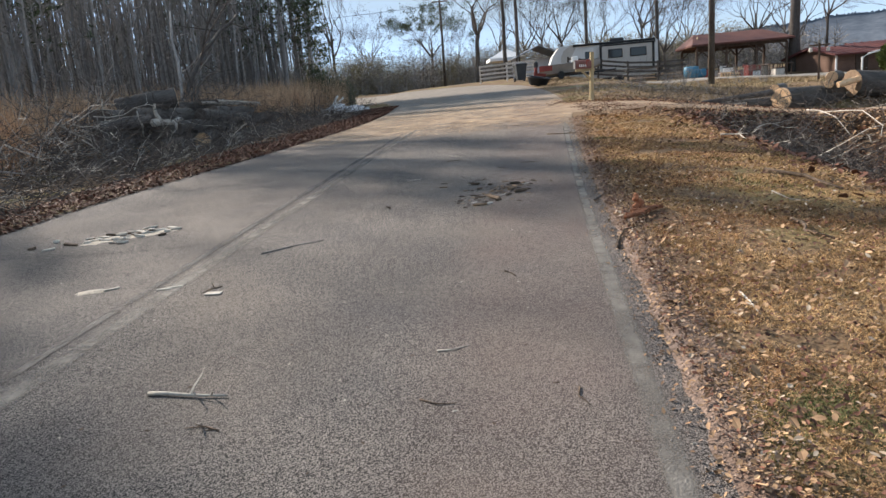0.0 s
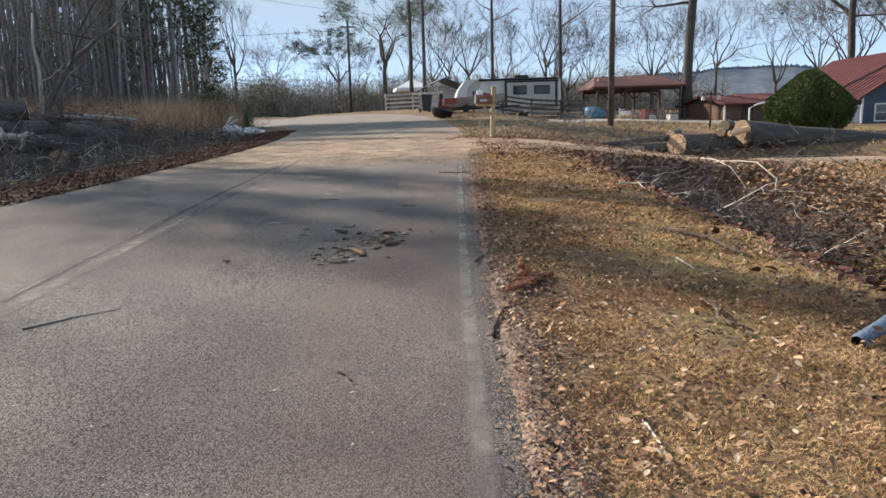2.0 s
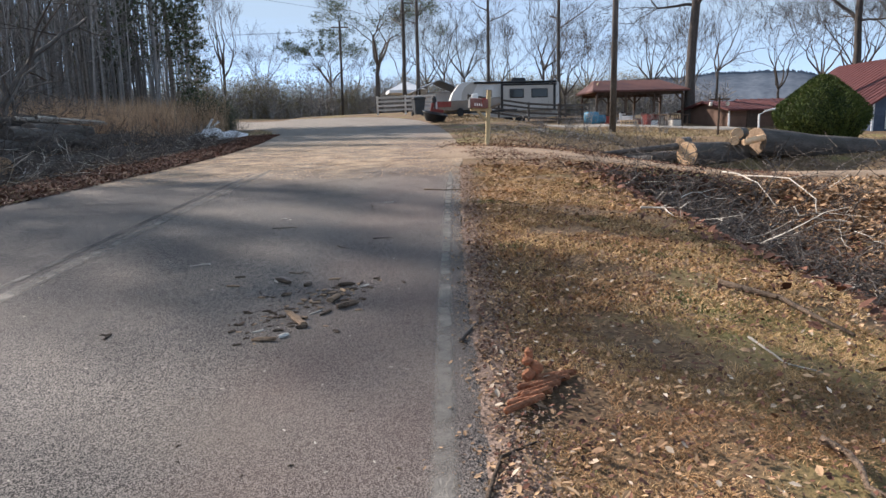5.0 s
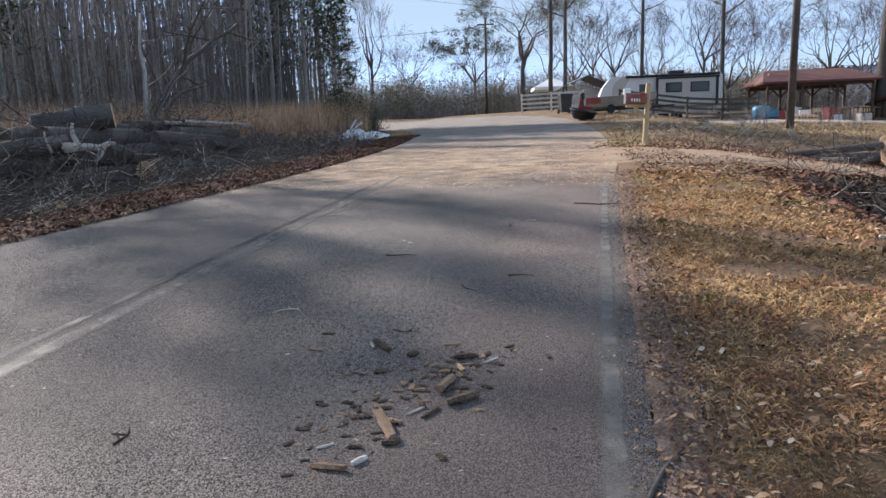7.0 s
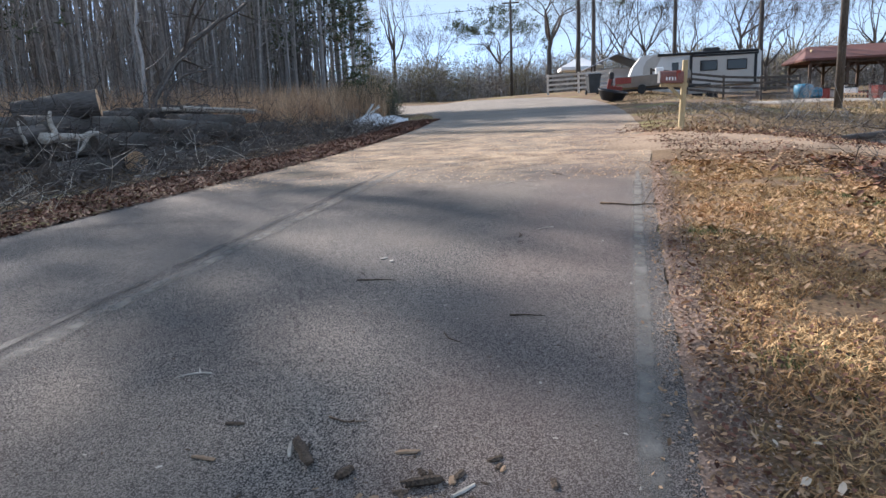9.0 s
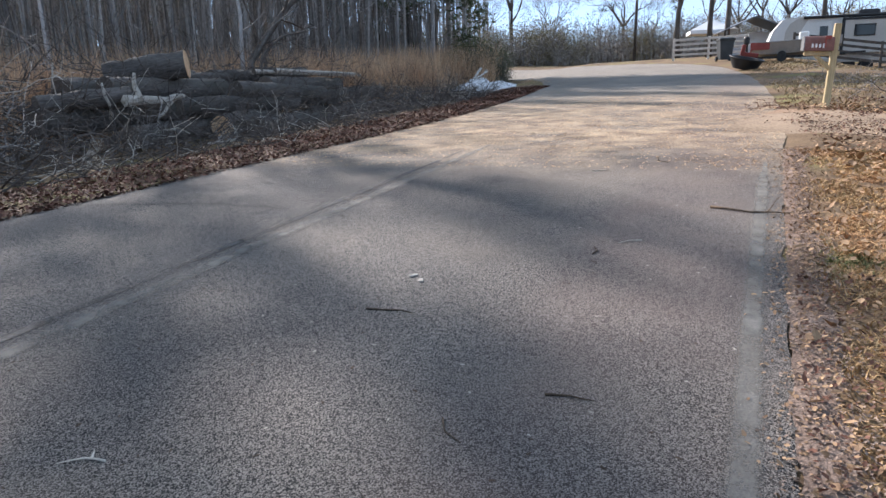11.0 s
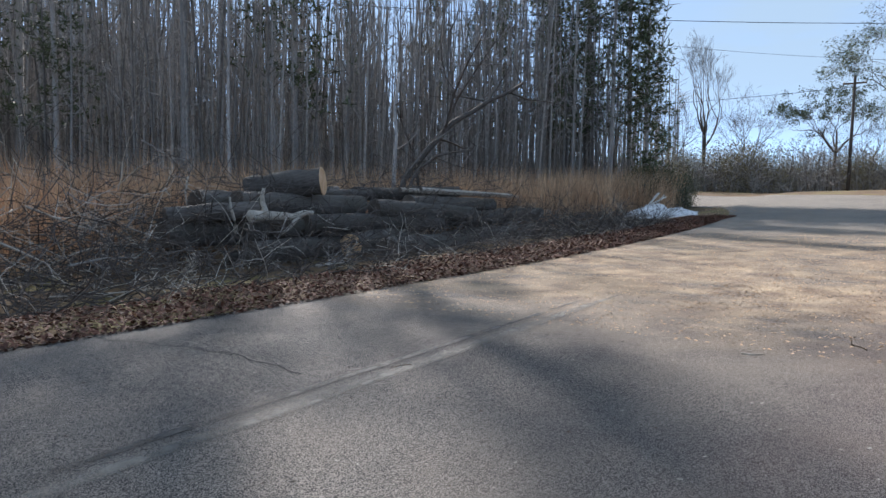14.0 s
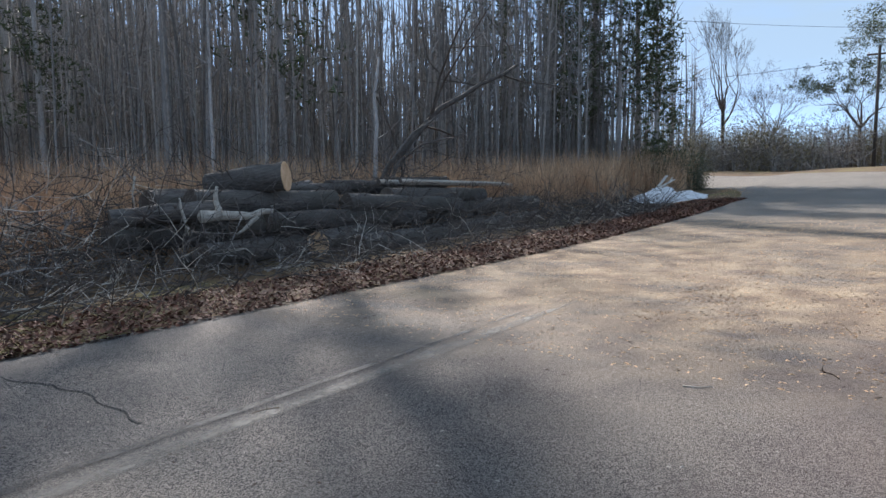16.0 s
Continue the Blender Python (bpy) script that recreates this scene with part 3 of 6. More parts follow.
def spreading_tree(seed, height, r, fork=0.3, limbs=4, levels=5, spread=0.55, rise=0.18, bark=None, droop=0.0, tufts=0, wander=0.012, low=0):
    """A tree whose trunk divides into a few great limbs that fork again and again into fine twigs."""
    rng = random.Random(seed)
    trunk, crown, leafy = Geo(), Geo(), Geo()
    n, x, y = 5, 0.0, 0.0
    pts, rads = [], []
    for k in range(n + 1):
        pts.append(Vector((x, y, height * fork * k / n - (0.4 if k == 0 else 0))))
        rads.append(r * (1.35 if k == 0 else 1.0 - 0.06 * k))
        x += rng.gauss(0, wander) * height * fork
        y += rng.gauss(0, wander) * height * fork
    trunk.tube(pts, rads, 9)

    def grow(p, d, length, rad, level):
        up = rise if level > 1 else rise * 0.3 - droop
        q, w = limb(crown, p, d, length, rad, rng, 3 if level < 3 else 4, 0.3, up, 5 if level > 2 else 3, 0.55)
        end = (q[-1] - q[-2]).normalized()
        if level == 0:
            if tufts and rng.random() < 0.5:
                for _ in range(tufts):
                    c = q[-1] + Vector((rng.gauss(0, 0.25), rng.gauss(0, 0.25), rng.gauss(0, 0.2)))
                    v = Vector((rng.gauss(0, 1), rng.gauss(0, 1), rng.gauss(0, 1))).normalized() * rng.uniform(0.12, 0.26)
                    e = v.orthogonal().normalized() * 0.05
                    leafy.face(c - e, c + e, c + v)
            return
        for j in range(2 if rng.random() < 0.45 else 3):
            side = Vector((rng.gauss(0, 1), rng.gauss(0, 1), rng.gauss(0, 0.7)))
            side = (side - end * side.dot(end)).normalized()
            grow(q[-1] if j < 2 else q[-2], end + side * spread * rng.uniform(0.7, 1.5), length * rng.uniform(0.62, 0.86), max(w[-1] * rng.uniform(0.6, 0.85), 0.011), level - 1)
    for k in range(limbs):
        a = k * 6.283 / limbs + rng.uniform(-0.4, 0.4)
        lean_out = rng.uniform(0.5, 1.1)
        grow(pts[-1] if k < 3 else pts[-1 - k % 3], (math.cos(a) * lean_out, math.sin(a) * lean_out, 1.0), height * (1 - fork) * 0.34 * rng.uniform(0.85, 1.15), r * 0.6, levels)
    for k in range(low):
        a = k * 6.283 / low + 0.5
        grow(pts[-2 - k % 2], (math.cos(a), math.sin(a), 0.3), height * 0.11, r * 0.34, levels - 1)
    if tufts:
        base = len(crown.v)
        both = Geo()
        both.v, both.f = crown.v + leafy.v, crown.f + [tuple(base + i for i in f) for f in leafy.f]
        me = both.mesh("crown", bark or M_BARK_DARK)
        me.materials.append(M_PINE)
        me.polygons.foreach_set("material_index", [0] * len(crown.f) + [1] * len(leafy.f))
        return trunk.mesh("trunk", bark or M_BARK_DARK, True), me
    return trunk.mesh("trunk", bark or M_BARK_DARK, True), crown.mesh("crown", bark or M_BARK_DARK)


def pine_tree(seed, height, r, first=0.35, whorls=22, reach=2.2, tufts=9, material=None):
    rng = random.Random(seed)
    trunk, crown = Geo(), Geo()
    top = Vector((rng.gauss(0, 0.3), rng.gauss(0, 0.3), height))
    pts = [Vector((0, 0, -0.3)).lerp(top, k / 6) for k in range(7)]
    trunk.tube(pts, [r * (1 - 0.85 * k / 6) for k in range(7)], 7)
    for k in range(whorls):
        u = first + (1 - first) * (k + rng.random()) / whorls
        p = Vector((0, 0, 0)).lerp(top, min(u, 0.99))
        for b in range(3):
            a = rng.uniform(0, 6.28)
            ln = reach * (1.1 - 0.85 * (u - first) / (1 - first)) * rng.uniform(0.5, 1.1)
            q, s = limb(trunk, p, (math.cos(a), math.sin(a), rng.uniform(-0.1, 0.4)), ln, 0.03, rng, 3, 0.2, 0.1, 3)
            for t in range(tufts):
                c = q[rng.randint(1, 3)] + Vector((rng.gauss(0, 0.22), rng.gauss(0, 0.22), rng.gauss(0.05, 0.16)))
                for j in range(5):
                    d = Vector((rng.gauss(0, 1), rng.gauss(0, 1), rng.gauss(0.35, 0.8))).normalized() * rng.uniform(0.16, 0.34)
                    w = d.cross(Vector((rng.gauss(0, 1), rng.gauss(0, 1), 1))).normalized() * 0.035
                    crown.face(c - w, c + w, c + d)
    return trunk.mesh("trunk", M_BARK, True), crown.mesh("crown", material or M_PINE)


def plant(name, meshes, x, y, size, label, category, group, turn=0.0, lean=(0, 0), z=None):
    t = thing(name, label, category, group, at=pose(x, y, (ground_z(x, y) if z is None else z) - 0.05, lean[0], lean[1], turn) @ Matrix.Scale(size, 4))
    part("trunk", meshes[0], None, t)
    part("crown", meshes[1], None, t)
    return t


rng = random.Random(11)
FOREST = [bare_tree(20 + k, 17 + 1.2 * (k % 4), 0.062 + 0.02 * (k % 3), 0.2 + 0.06 * (k % 3), 26, 2.0, 1, 0.014, 6, 0.7, 0.6) for k in range(7)]
PINES = [pine_tree(40 + k, 17 + k, 0.17, 0.22, 30, 2.3, 12) for k in range(3)]


def wood_edge(y):
    """x of the front of the wood on the far side of the brush."""
    return np.interp(y, [-10, 10, 20.8, 22.6, 25.5, 36, 44, 50, 75], [-32, -29, -28, -19.5, -17.5, -14.5, -11.8, -12.2, -13])


for row in range(6):
    y = -6.0 + rng.random()
    while y < 47.5:
        x = float(wood_edge(y)) - row * 3.0 - rng.uniform(0, 2.2)
        pine = y > 41 and row < 3 and rng.random() < 0.35 or rng.random() < 0.07
        if on_road(x, y, 1.5) or y > 35 and row > 2:
            y += 1
            continue
        if pine:
            plant("pine_tree", rng.choice(PINES), x, y, rng.uniform(0.75, 1.05) * (0.7 if 29 < y < 40 else 1.0), "tall pine with dark green needles at the wood's edge", "tree", "trees of the wood", rng.uniform(0, 360))
        else:
            plant("forest_tree", rng.choice(FOREST), x, y, rng.uniform(0.8, 1.15) * (1.12 if row > 1 and 18 < y < 25 else 0.78 if y < 20 else 0.68 if 29.5 < y < 40 else 0.86 if y < 26 else 0.72 if y < 30 else 1.0), "slender bare grey hardwood in the winter wood", "tree", "trees of the wood", rng.uniform(0, 360), (rng.gauss(0, 1.5), rng.gauss(0, 1.5)))
        y += rng.uniform(1.0, 2.1) + 0.12 * row


# Added pines, sited up-sun so their high crowns throw dense shade on the road.
SHADE_PINE = pine_tree(44, 17.5, 0.17, 0.62, 18, 2.3, 12)
for x, y, size in ((-28.6, 22.5, 1.16), (-19.6, 25.3, 0.93)):
    plant("pine_tree", SHADE_PINE, x, y, size, "tall pine with a high dark green crown, added to shade the road", "tree", "trees of the wood", x * 40)
# Another such pine and bare trees, added where their shadows cross the road.
for k, (x, y) in enumerate(((-18.8, 23.4), (-17.6, 24.2), (-20.4, 24.8), (-19.0, 25.6), (-21.8, 25.4), (-18.2, 26.6), (-20.2, 27.0))):
    if k == 0:
        plant("pine_tree", SHADE_PINE, x, y, 0.98, "tall pine with a high dark green crown, added to shade the road", "tree", "trees of the wood", k * 61.0)
        continue
    plant("forest_tree", FOREST[k], x, y, 0.88, "slender bare grey hardwood in the winter wood", "tree", "trees of the wood", k * 61.0)


def build_thicket():
    """Saplings and deep trunks that close the wood behind its first rows."""
    r, g = random.Random(5), Geo()
    for _ in range(6800):
        y = r.uniform(-25, 48)
        depth = r.random() ** 1.2
        x = float(wood_edge(y)) + 0.5 - depth * 30
        h = r.uniform(2.5, 7) if r.random() < 0.52 else r.uniform(8, 13)
        z = ground_z(x, y) - 0.1
        a, b = r.gauss(0, 0.05) * h, r.gauss(0, 0.05) * h
        rad = 0.012 + 0.0042 * h
        g.tube([(x, y, z), (x + a * 0.4, y + b * 0.3, z + h * 0.5), (x + a, y + b, z + h)], [rad, rad * 0.75, rad * 0.25], 3, False)
        for _k in range(5 if h < 8 else 7):
            u = r.uniform(0.3, 0.95)
            px, py, pz = x + a * u, y + b * u, z + h * u
            ln = r.uniform(0.5, 1.5)
            w = r.uniform(0, 6.28)
            g.tube([(px, py, pz), (px + math.cos(w) * ln * 0.6, py + math.sin(w) * ln * 0.6, pz + ln * r.uniform(0.1, 0.9))], [rad * 0.45, 0.004], 3, False)
    for _ in range(1700):
        y, x = r.uniform(70, 86), r.uniform(-36, 36)
        h, z = r.uniform(1.0, 4.2), ground_z(x, y) - 0.1
        g.tube([(x, y, z), (x + r.gauss(0, 0.4), y, z + h)], [0.04, 0.012], 3, False)
        for _k in range(7):
            u, w, ln = r.uniform(0.05, 0.9), r.uniform(0, 6.28), r.uniform(0.5, 1.6)
            g.tube([(x, y, z + h * u), (x + math.cos(w) * ln, y + math.sin(w) * ln, z + h * u + ln * r.uniform(0.1, 0.8))], [0.028, 0.01], 3, False)
    for _ in range(500):
        y, x = r.uniform(66, 84), r.uniform(-75, -17)
        h, z = r.uniform(4, 15), ground_z(x, y)
        g.tube([(x, y, z), (x + r.gauss(0, 0.3), y, z + h)], [0.02 + 0.006 * h, 0.01], 3, False)
        for _k in range(8):
            u, w, ln = r.uniform(0.15, 0.98), r.uniform(0, 6.28), r.uniform(0.6, 2)
            g.tube([(x, y, z + h * u), (x + math.cos(w) * ln, y + math.sin(w) * ln, z + h * u + ln * r.uniform(0.2, 0.9))], [0.03, 0.008], 3, False)
    stuff("thicket", g, M_THICKET, "dense grey-brown saplings filling the winter wood", "undergrowth")
    g = Geo()
    for _ in range(1900):
        y, x = r.uniform(-40, 47), 0
        x = -46 - r.random() * 25
        h = r.uniform(12, 20)
        z = ground_z(x, y)
        g.tube([(x, y, z), (x + r.gauss(0, 0.4), y + r.gauss(0, 0.4), z + h)], [r.uniform(0.1, 0.26), 0.05], 4, False)
        for _k in range(7):
            u = r.uniform(0.15, 0.98)
            w, ln = r.uniform(0, 6.28), r.uniform(1, 3)
            g.tube([(x, y, z + h * u), (x + math.cos(w) * ln, y + math.sin(w) * ln, z + h * u + ln * r.uniform(0.2, 0.9))], [0.06, 0.02], 3, False)
    stuff("deep_wood", g, M_THICKET, "bare trunks deep in the wood", "woodland")


build_thicket()

# evergreens that close the corner of the wood
CEDARS = [pine_tree(47 + k, 13 + 2 * k, 0.15, 0.06, 40, 2.0, 13) for k in range(2)]
for k, (x, y, s) in enumerate(((-10.6, 45.3, 0.95), (-11.7, 46.0, 1.05), (-12.0, 43.8, 0.9), (-14.6, 46.6, 1.1), (-13.6, 42.6, 0.85), (-16.4, 46.6, 1.0))):
    plant("pine_tree", (CEDARS + PINES)[(k * 2) % 5], x, y, s, "dense evergreen at the corner of the wood", "tree", "trees of the wood", k * 77.0)

# yard and distant trees
OAK = spreading_tree(71, 23, 0.35, 0.58, 6, 6, 0.6, 0.06, M_BARK_DARK, 0.3, wander=0.003, low=5)
SLIM = [bare_tree(80 + k, 19, 0.17, 0.32, 20, 3.0, 2, 0.008, 8, 0.95, 0.1, 5, M_BARK_DARK) for k in range(2)]
ROUND = [spreading_tree(90 + k, 11 + k, 0.17, 0.22 + 0.04 * k, 4 + k % 2, 5, 0.5, 0.2) for k in range(4)]
TUFTED = spreading_tree(97, 13, 0.26, 0.35, 5, 5, 0.6, 0.12, M_BARK_DARK, 0.0, 26)
NARROW = spreading_tree(98, 14, 0.2, 0.4, 5, 5, 0.32, 0.4)
plant("oak_tree", OAK, 38.5, 56, 0.9, "bare spreading oak rising behind the house", "tree", "yard trees", 200)
plant("oak_tree", OAK, 22.1, 50, 1.0, "large bare oak with a thick straight trunk in the yard", "tree", "yard trees", 40)
for x, y, s, k in ((2.45, 58, 1.05, 0), (3.55, 59, 1.05, 1), (9.1, 58, 1.0, 1), (13.6, 53.4, 1.05, 0)):
    plant("tall_tree", SLIM[k], x, y, s, "tall slim tree with high bare limbs behind the yard", "tree", "yard trees", x * 50)
plant("pine_tree", TUFTED, 0.33, 70, 1.0, "crooked tree with dark evergreen tufts beyond the road bend", "tree", "distant trees", 30)
plant("pine_tree", TUFTED, -4.6, 76, 0.7, "crooked tree with dark evergreen tufts beyond the road bend", "tree", "distant trees", 150)
plant("bare_tree", NARROW, -15.6, 78, 0.95, "tall bare tree with upswept limbs beyond the road bend", "tree", "distant trees", 80)
for x, y, s, k in ((5.5, 78, 0.9, 1), (9, 74, 0.95, 2), (14.5, 62, 0.85, 3), (17.5, 66, 0.8, 0), (-18.3, 76, 0.75, 1), (-19.8, 74, 0.6, 2), (-12.6, 84, 0.7, 3), (-14.0, 88, 0.75, 0),
                   (22, 74, 0.8, 1), (28, 72, 0.8, 2), (33, 68, 0.85, 3), (38, 66, 0.9, 0), (44, 64, 1.0, 1), (31, 80, 0.9, 2), (50, 66, 1.1, 3), (3, 84, 0.8, 3), (26, 84, 0.8, 0), (42, 60, 1.0, 1),
                   (44, 56, 1.1, 2), (49, 58, 1.2, 3), (20, 80, 0.75, 2), (34, 76, 0.9, 0), (46, 72, 1.1, 1), (22, 90, 0.9, 3), (10, 88, 0.9, 0), (6.8, 72, 0.75, 3), (11, 66, 0.75, 1), (36, 84, 1.0, 1), (58, 60, 1.1, 2), (16, 86, 0.8, 2), (-2.6, 80, 0.6, 1), (-7, 86, 0.5, 2)):
    plant("bare_tree", ROUND[k], x, y, s, "bare spreading tree standing beyond the yard and road", "tree", "distant trees", x * 37 + y)


def shrub_mesh(seed, w, h, n, material, size=0.22):
    r, stems, leaves = random.Random(seed), Geo(), Geo()
    for k in range(22):
        a = r.uniform(0, 6.28)
        q, s = limb(stems, (r.gauss(0, w * 0.12), r.gauss(0, w * 0.12), -0.1), (math.cos(a) * 0.5, math.sin(a) * 0.5, 1), h * r.uniform(0.6, 1.0), 0.025, r, 4, 0.3, 0.1, 3)
        twigs_on(stems, q, s, 6, h * 0.3, r, depth=1)
        for _ in range(n // 22):
            c = q[r.randint(1, 4)] + Vector((r.gauss(0, w * 0.13), r.gauss(0, w * 0.13), r.gauss(0, h * 0.1)))
            d = Vector((r.gauss(0, 1), r.gauss(0, 1), r.gauss(0, 1))).normalized() * size
            e = d.orthogonal().normalized() * size * 0.35
            leaves.face(c - d, c + e, c + d, c - e)
    return stems.mesh("branching", M_THICKET), leaves.mesh("leaves", material)


SHRUBS = [shrub_mesh(60 + k, 4.5, 4.2 + 0.5 * k, (600, 2600, 1200)[k], M_SHRUB, 0.11) for k in range(3)] + [shrub_mesh(66, 4.5, 4.2, 3600, M_SHRUB_DARK, 0.14)]


def shrub(x, y, s, k, label, turn=0.0):
    t = thing("shrub", label, "shrub", "shrubs", at=pose(x, y, ground_z(x, y) - 0.1, 0, 0, turn) @ Matrix.Scale(s, 4))
    part("branching", SHRUBS[k][0], None, t)
    part("leaves", SHRUBS[k][1], None, t)


for x in np.arange(-34, 30, 2.4):
    for y in (74.0, 79.0):
        shrub(float(x) + rng.uniform(-0.9, 0.9), y + rng.uniform(-1.5, 1.5), rng.uniform(0.65, 1.1), rng.randint(0, 2), "olive-brown shrub in the hedge beyond the road bend", rng.uniform(0, 360))
for x, y, s in ((-8.7, 43.2, 0.5), (-9.5, 44.6, 0.55), (-9.2, 41.6, 0.5), (-10.4, 45.2, 0.55), (-10.2, 42.6, 0.45), (-8.4, 44.4, 0.42)):
    shrub(x, y, s, 3, "dark low shrub at the corner of the wood", x * 40)


def build_hill():
    g = Geo()
    n = 1680
    for k in range(n + 1):
        a = radians(-70 + 155 * k / n)
        d = 330
        h = 26 + 14 * math.sin(a * 4 + 1) * float(step((a - 0.15) / 0.6)) + 3 * noise.noise((k * 0.027, 0, 0)) + 1.2 * noise.noise((k * 0.06, 0, 0))
        h *= 0.72 + 0.28 * float(step((a - 0.1) / 0.5))
        x, y = math.sin(a) * d, math.cos(a) * d
        ragged = 1.3 * noise.noise((k * 0.73, 0, 0)) + 0.9 * noise.noise((k * 1.9, 4, 0))
        g.v += [(x, y, -8), (x * 1.06, y * 1.06, h * 0.6), (x * 1.2, y * 1.2, h), (x * 1.2, y * 1.2, h + 1.2 + ragged)]
    for k in range(n):
        for j in (0, 1, 2):
            i = k * 4 + j
            g.f.append((i, i + 4, i + 5, i + 1))
    tagged(part("backdrop", g, M_HILL, smooth=True), "low wooded hills in the distance, coloured blue-grey for haze", "hill", kind="structure")


build_hill()


# ---- right side: logs by the driveway ----
def log_thing(name, p0, p1, r0, r1, label, group, seed, cut0=True, cut1=True, bark=None, sawn=None):
    """A felled log with its bark and its sawn ends."""
    r = random.Random(seed)
    a, b = Vector(p0), Vector(p1)
    d = b - a
    t = thing(name, label, "log", group, at=Matrix.Translation(a) @ d.to_track_quat("X", "Z").to_matrix().to_4x4())
    ln, n, sides = d.length, 9, 14
    g = Geo()
    pts, rads = [], []
    for k in range(n + 1):
        u = k / n
        pts.append((ln * u, r.gauss(0, 0.03) * r0 * 2 if 0 < k < n else 0, r.gauss(0, 0.02) * r0 * 2 if 0 < k < n else 0))
        rads.append((r0 + (r1 - r0) * u) * (1 + r.gauss(0, 0.025)))
    g.tube(pts, rads, sides, False)
    for k, (x, y, z) in enumerate(g.v):
        w = 1 + 0.09 * noise.noise((x * 2, y * 6 + seed, z * 6))
        i = k // sides
        c = pts[i]
        g.v[k] = (x, c[1] + (y - c[1]) * w, c[2] + (z - c[2]) * w)
    part("bark", g, bark or M_BARK_LOG, t, smooth=True)
    for on, k, s in ((cut0, 0, -1), (cut1, n, 1)):
        c = Geo()
        ring = g.v[k * sides:(k + 1) * sides]
        mid = Vector(pts[k])
        inner = [tuple(mid + (Vector(q) - mid) * 0.93 + Vector((s * 0.012, 0, 0))) for q in ring]
        base = [tuple(q) for q in ring]
        c.v = base + inner
        for j in range(sides):
            j2 = (j + 1) % sides
            c.f.append((j, j2, sides + j2, sides + j) if s > 0 else (j2, j, sides + j, sides + j2))
        c.f.append(tuple(range(sides, 2 * sides)) if s > 0 else tuple(range(2 * sides - 1, sides - 1, -1)))
        part("cut_face", c, (sawn or M_CUT) if on else M_END, t, "pale fresh-sawn end" if on and not sawn else "")
    return t


G_R = "felled logs by the driveway"
log_thing("felled_log", (10.2, 24.0, 0.72), (14.3, 26.4, 0.62), 0.36, 0.37, "thick grey felled log with a pale sawn end", G_R, 1)
# This sawn end is shadowed, so its colour is the browner cut wood.
log_thing("felled_log", (13.0, 25.0, 1.02), (24.5, 28.6, 0.1), 0.43, 0.36, "large felled trunk resting among brush", G_R, 2, sawn=M_CUT_BROWN)
log_thing("cut_round", (12.05, 24.45, 1.30), (12.6, 25.1, 1.32), 0.19, 0.19, "short sawn round lying on the logs", G_R, 3)
log_thing("cut_round", (11.95, 24.4, 1.08), (12.5, 25.0, 1.08), 0.15, 0.15, "short sawn piece lying on the logs", G_R, 4)
log_thing("split_wood", (12.15, 24.2, 1.02), (12.95, 24.5, 1.16), 0.10, 0.11, "yellow split piece lying on the logs", G_R, 5, bark=M_CUT)
log_thing("cut_round", (10.15, 24.4, 1.06), (10.7, 25.1, 1.08), 0.15, 0.15, "small sawn end behind the log", G_R, 6)
log_thing("felled_limb", (10.0, 24.3, 0.95), (6.0, 23.4, 0.72), 0.11, 0.05, "long grey limb lying by the driveway", G_R, 7, True, False)
log_thing("felled_limb", (10.1, 24.6, 0.62), (6.6, 24.5, 0.70), 0.17, 0.09, "grey limb lying by the driveway", G_R, 8)
log_thing("felled_limb", (8.8, 23.4, 0.55), (7.6, 24.0, 0.6), 0.17, 0.14, "short grey limb lying by the driveway", G_R, 9)


def stick(name, pts, r, material, label, category="branch", group="loose branches", twig=0, seed=1, flat=True):
    rr = random.Random(seed)
    base = Vector(pts[0])
    t = thing(name, label, category, group, at=Matrix.Translation(base))
    g = Geo()
    p = [Vector(q) - base for q in pts]
    n = len(p)
    fine = []
    for k in range(n - 1):
        for f in (0, 0.5):
            fine.append(p[k].lerp(p[k + 1], f) + Vector((rr.gauss(0, 0.4), rr.gauss(0, 0.4), abs(rr.gauss(0, 0.2)))) * r)
    fine.append(p[-1])
    rads = [r * (1 - 0.6 * k / (len(fine) - 1)) for k in range(len(fine))]
    g.tube(fine, rads, 6)
    part("stem", g, material, t, smooth=True)
    if twig:
        for _ in range(twig):
            h = Geo()
            twigs_on(h, fine, rads, 1, 0.5 * (p[-1] - p[0]).length, rr, 0.9, 0.1, 1 if twig > 5 else 0, 0.2)
            part("side_twig", h, material, t)
    return t


def lying(name, xy, r, material, label, **kw):
    return stick(name, [(x, y, (road_z(x, y) if on_road(x, y) else ground_z(x, y) + 0.02) + r * 0.9) for x, y in xy], r, material, label, **kw)


lying("stick", [(-1.83, 3.1), (-1.6, 3.06), (-1.38, 3.03)], 0.012, M_PALE_TWIG, "pale dry stick on the asphalt", twig=3, seed=2)
lying("stick", [(-2.07, 5.8), (-1.83, 6.02), (-1.57, 6.16)], 0.008, M_TWIG, "thin brown curved twig on the asphalt", seed=3)
lying("stick", [(1.12, 7.1), (1.22, 7.35), (1.38, 7.55)], 0.012, M_SLASH, "dark stick across the pavement's edge", seed=4)
lying("stick", [(1.0, 5.25), (1.05, 5.5), (1.14, 5.7), (1.32, 5.82)], 0.013, M_CHUNK, "curved bark-covered twig at the road edge", seed=5)
lying("stick", [(2.51, 5.72), (2.58, 5.59), (2.47, 5.36), (2.6, 5.14)], 0.02, M_CHUNK, "crooked brown stick lying in the grass", twig=2, seed=6)
lying("stick", [(1.51, 4.1), (1.5, 3.9), (1.48, 3.71)], 0.008, M_PALE_TWIG, "short pale stick lying in the grass", seed=7)
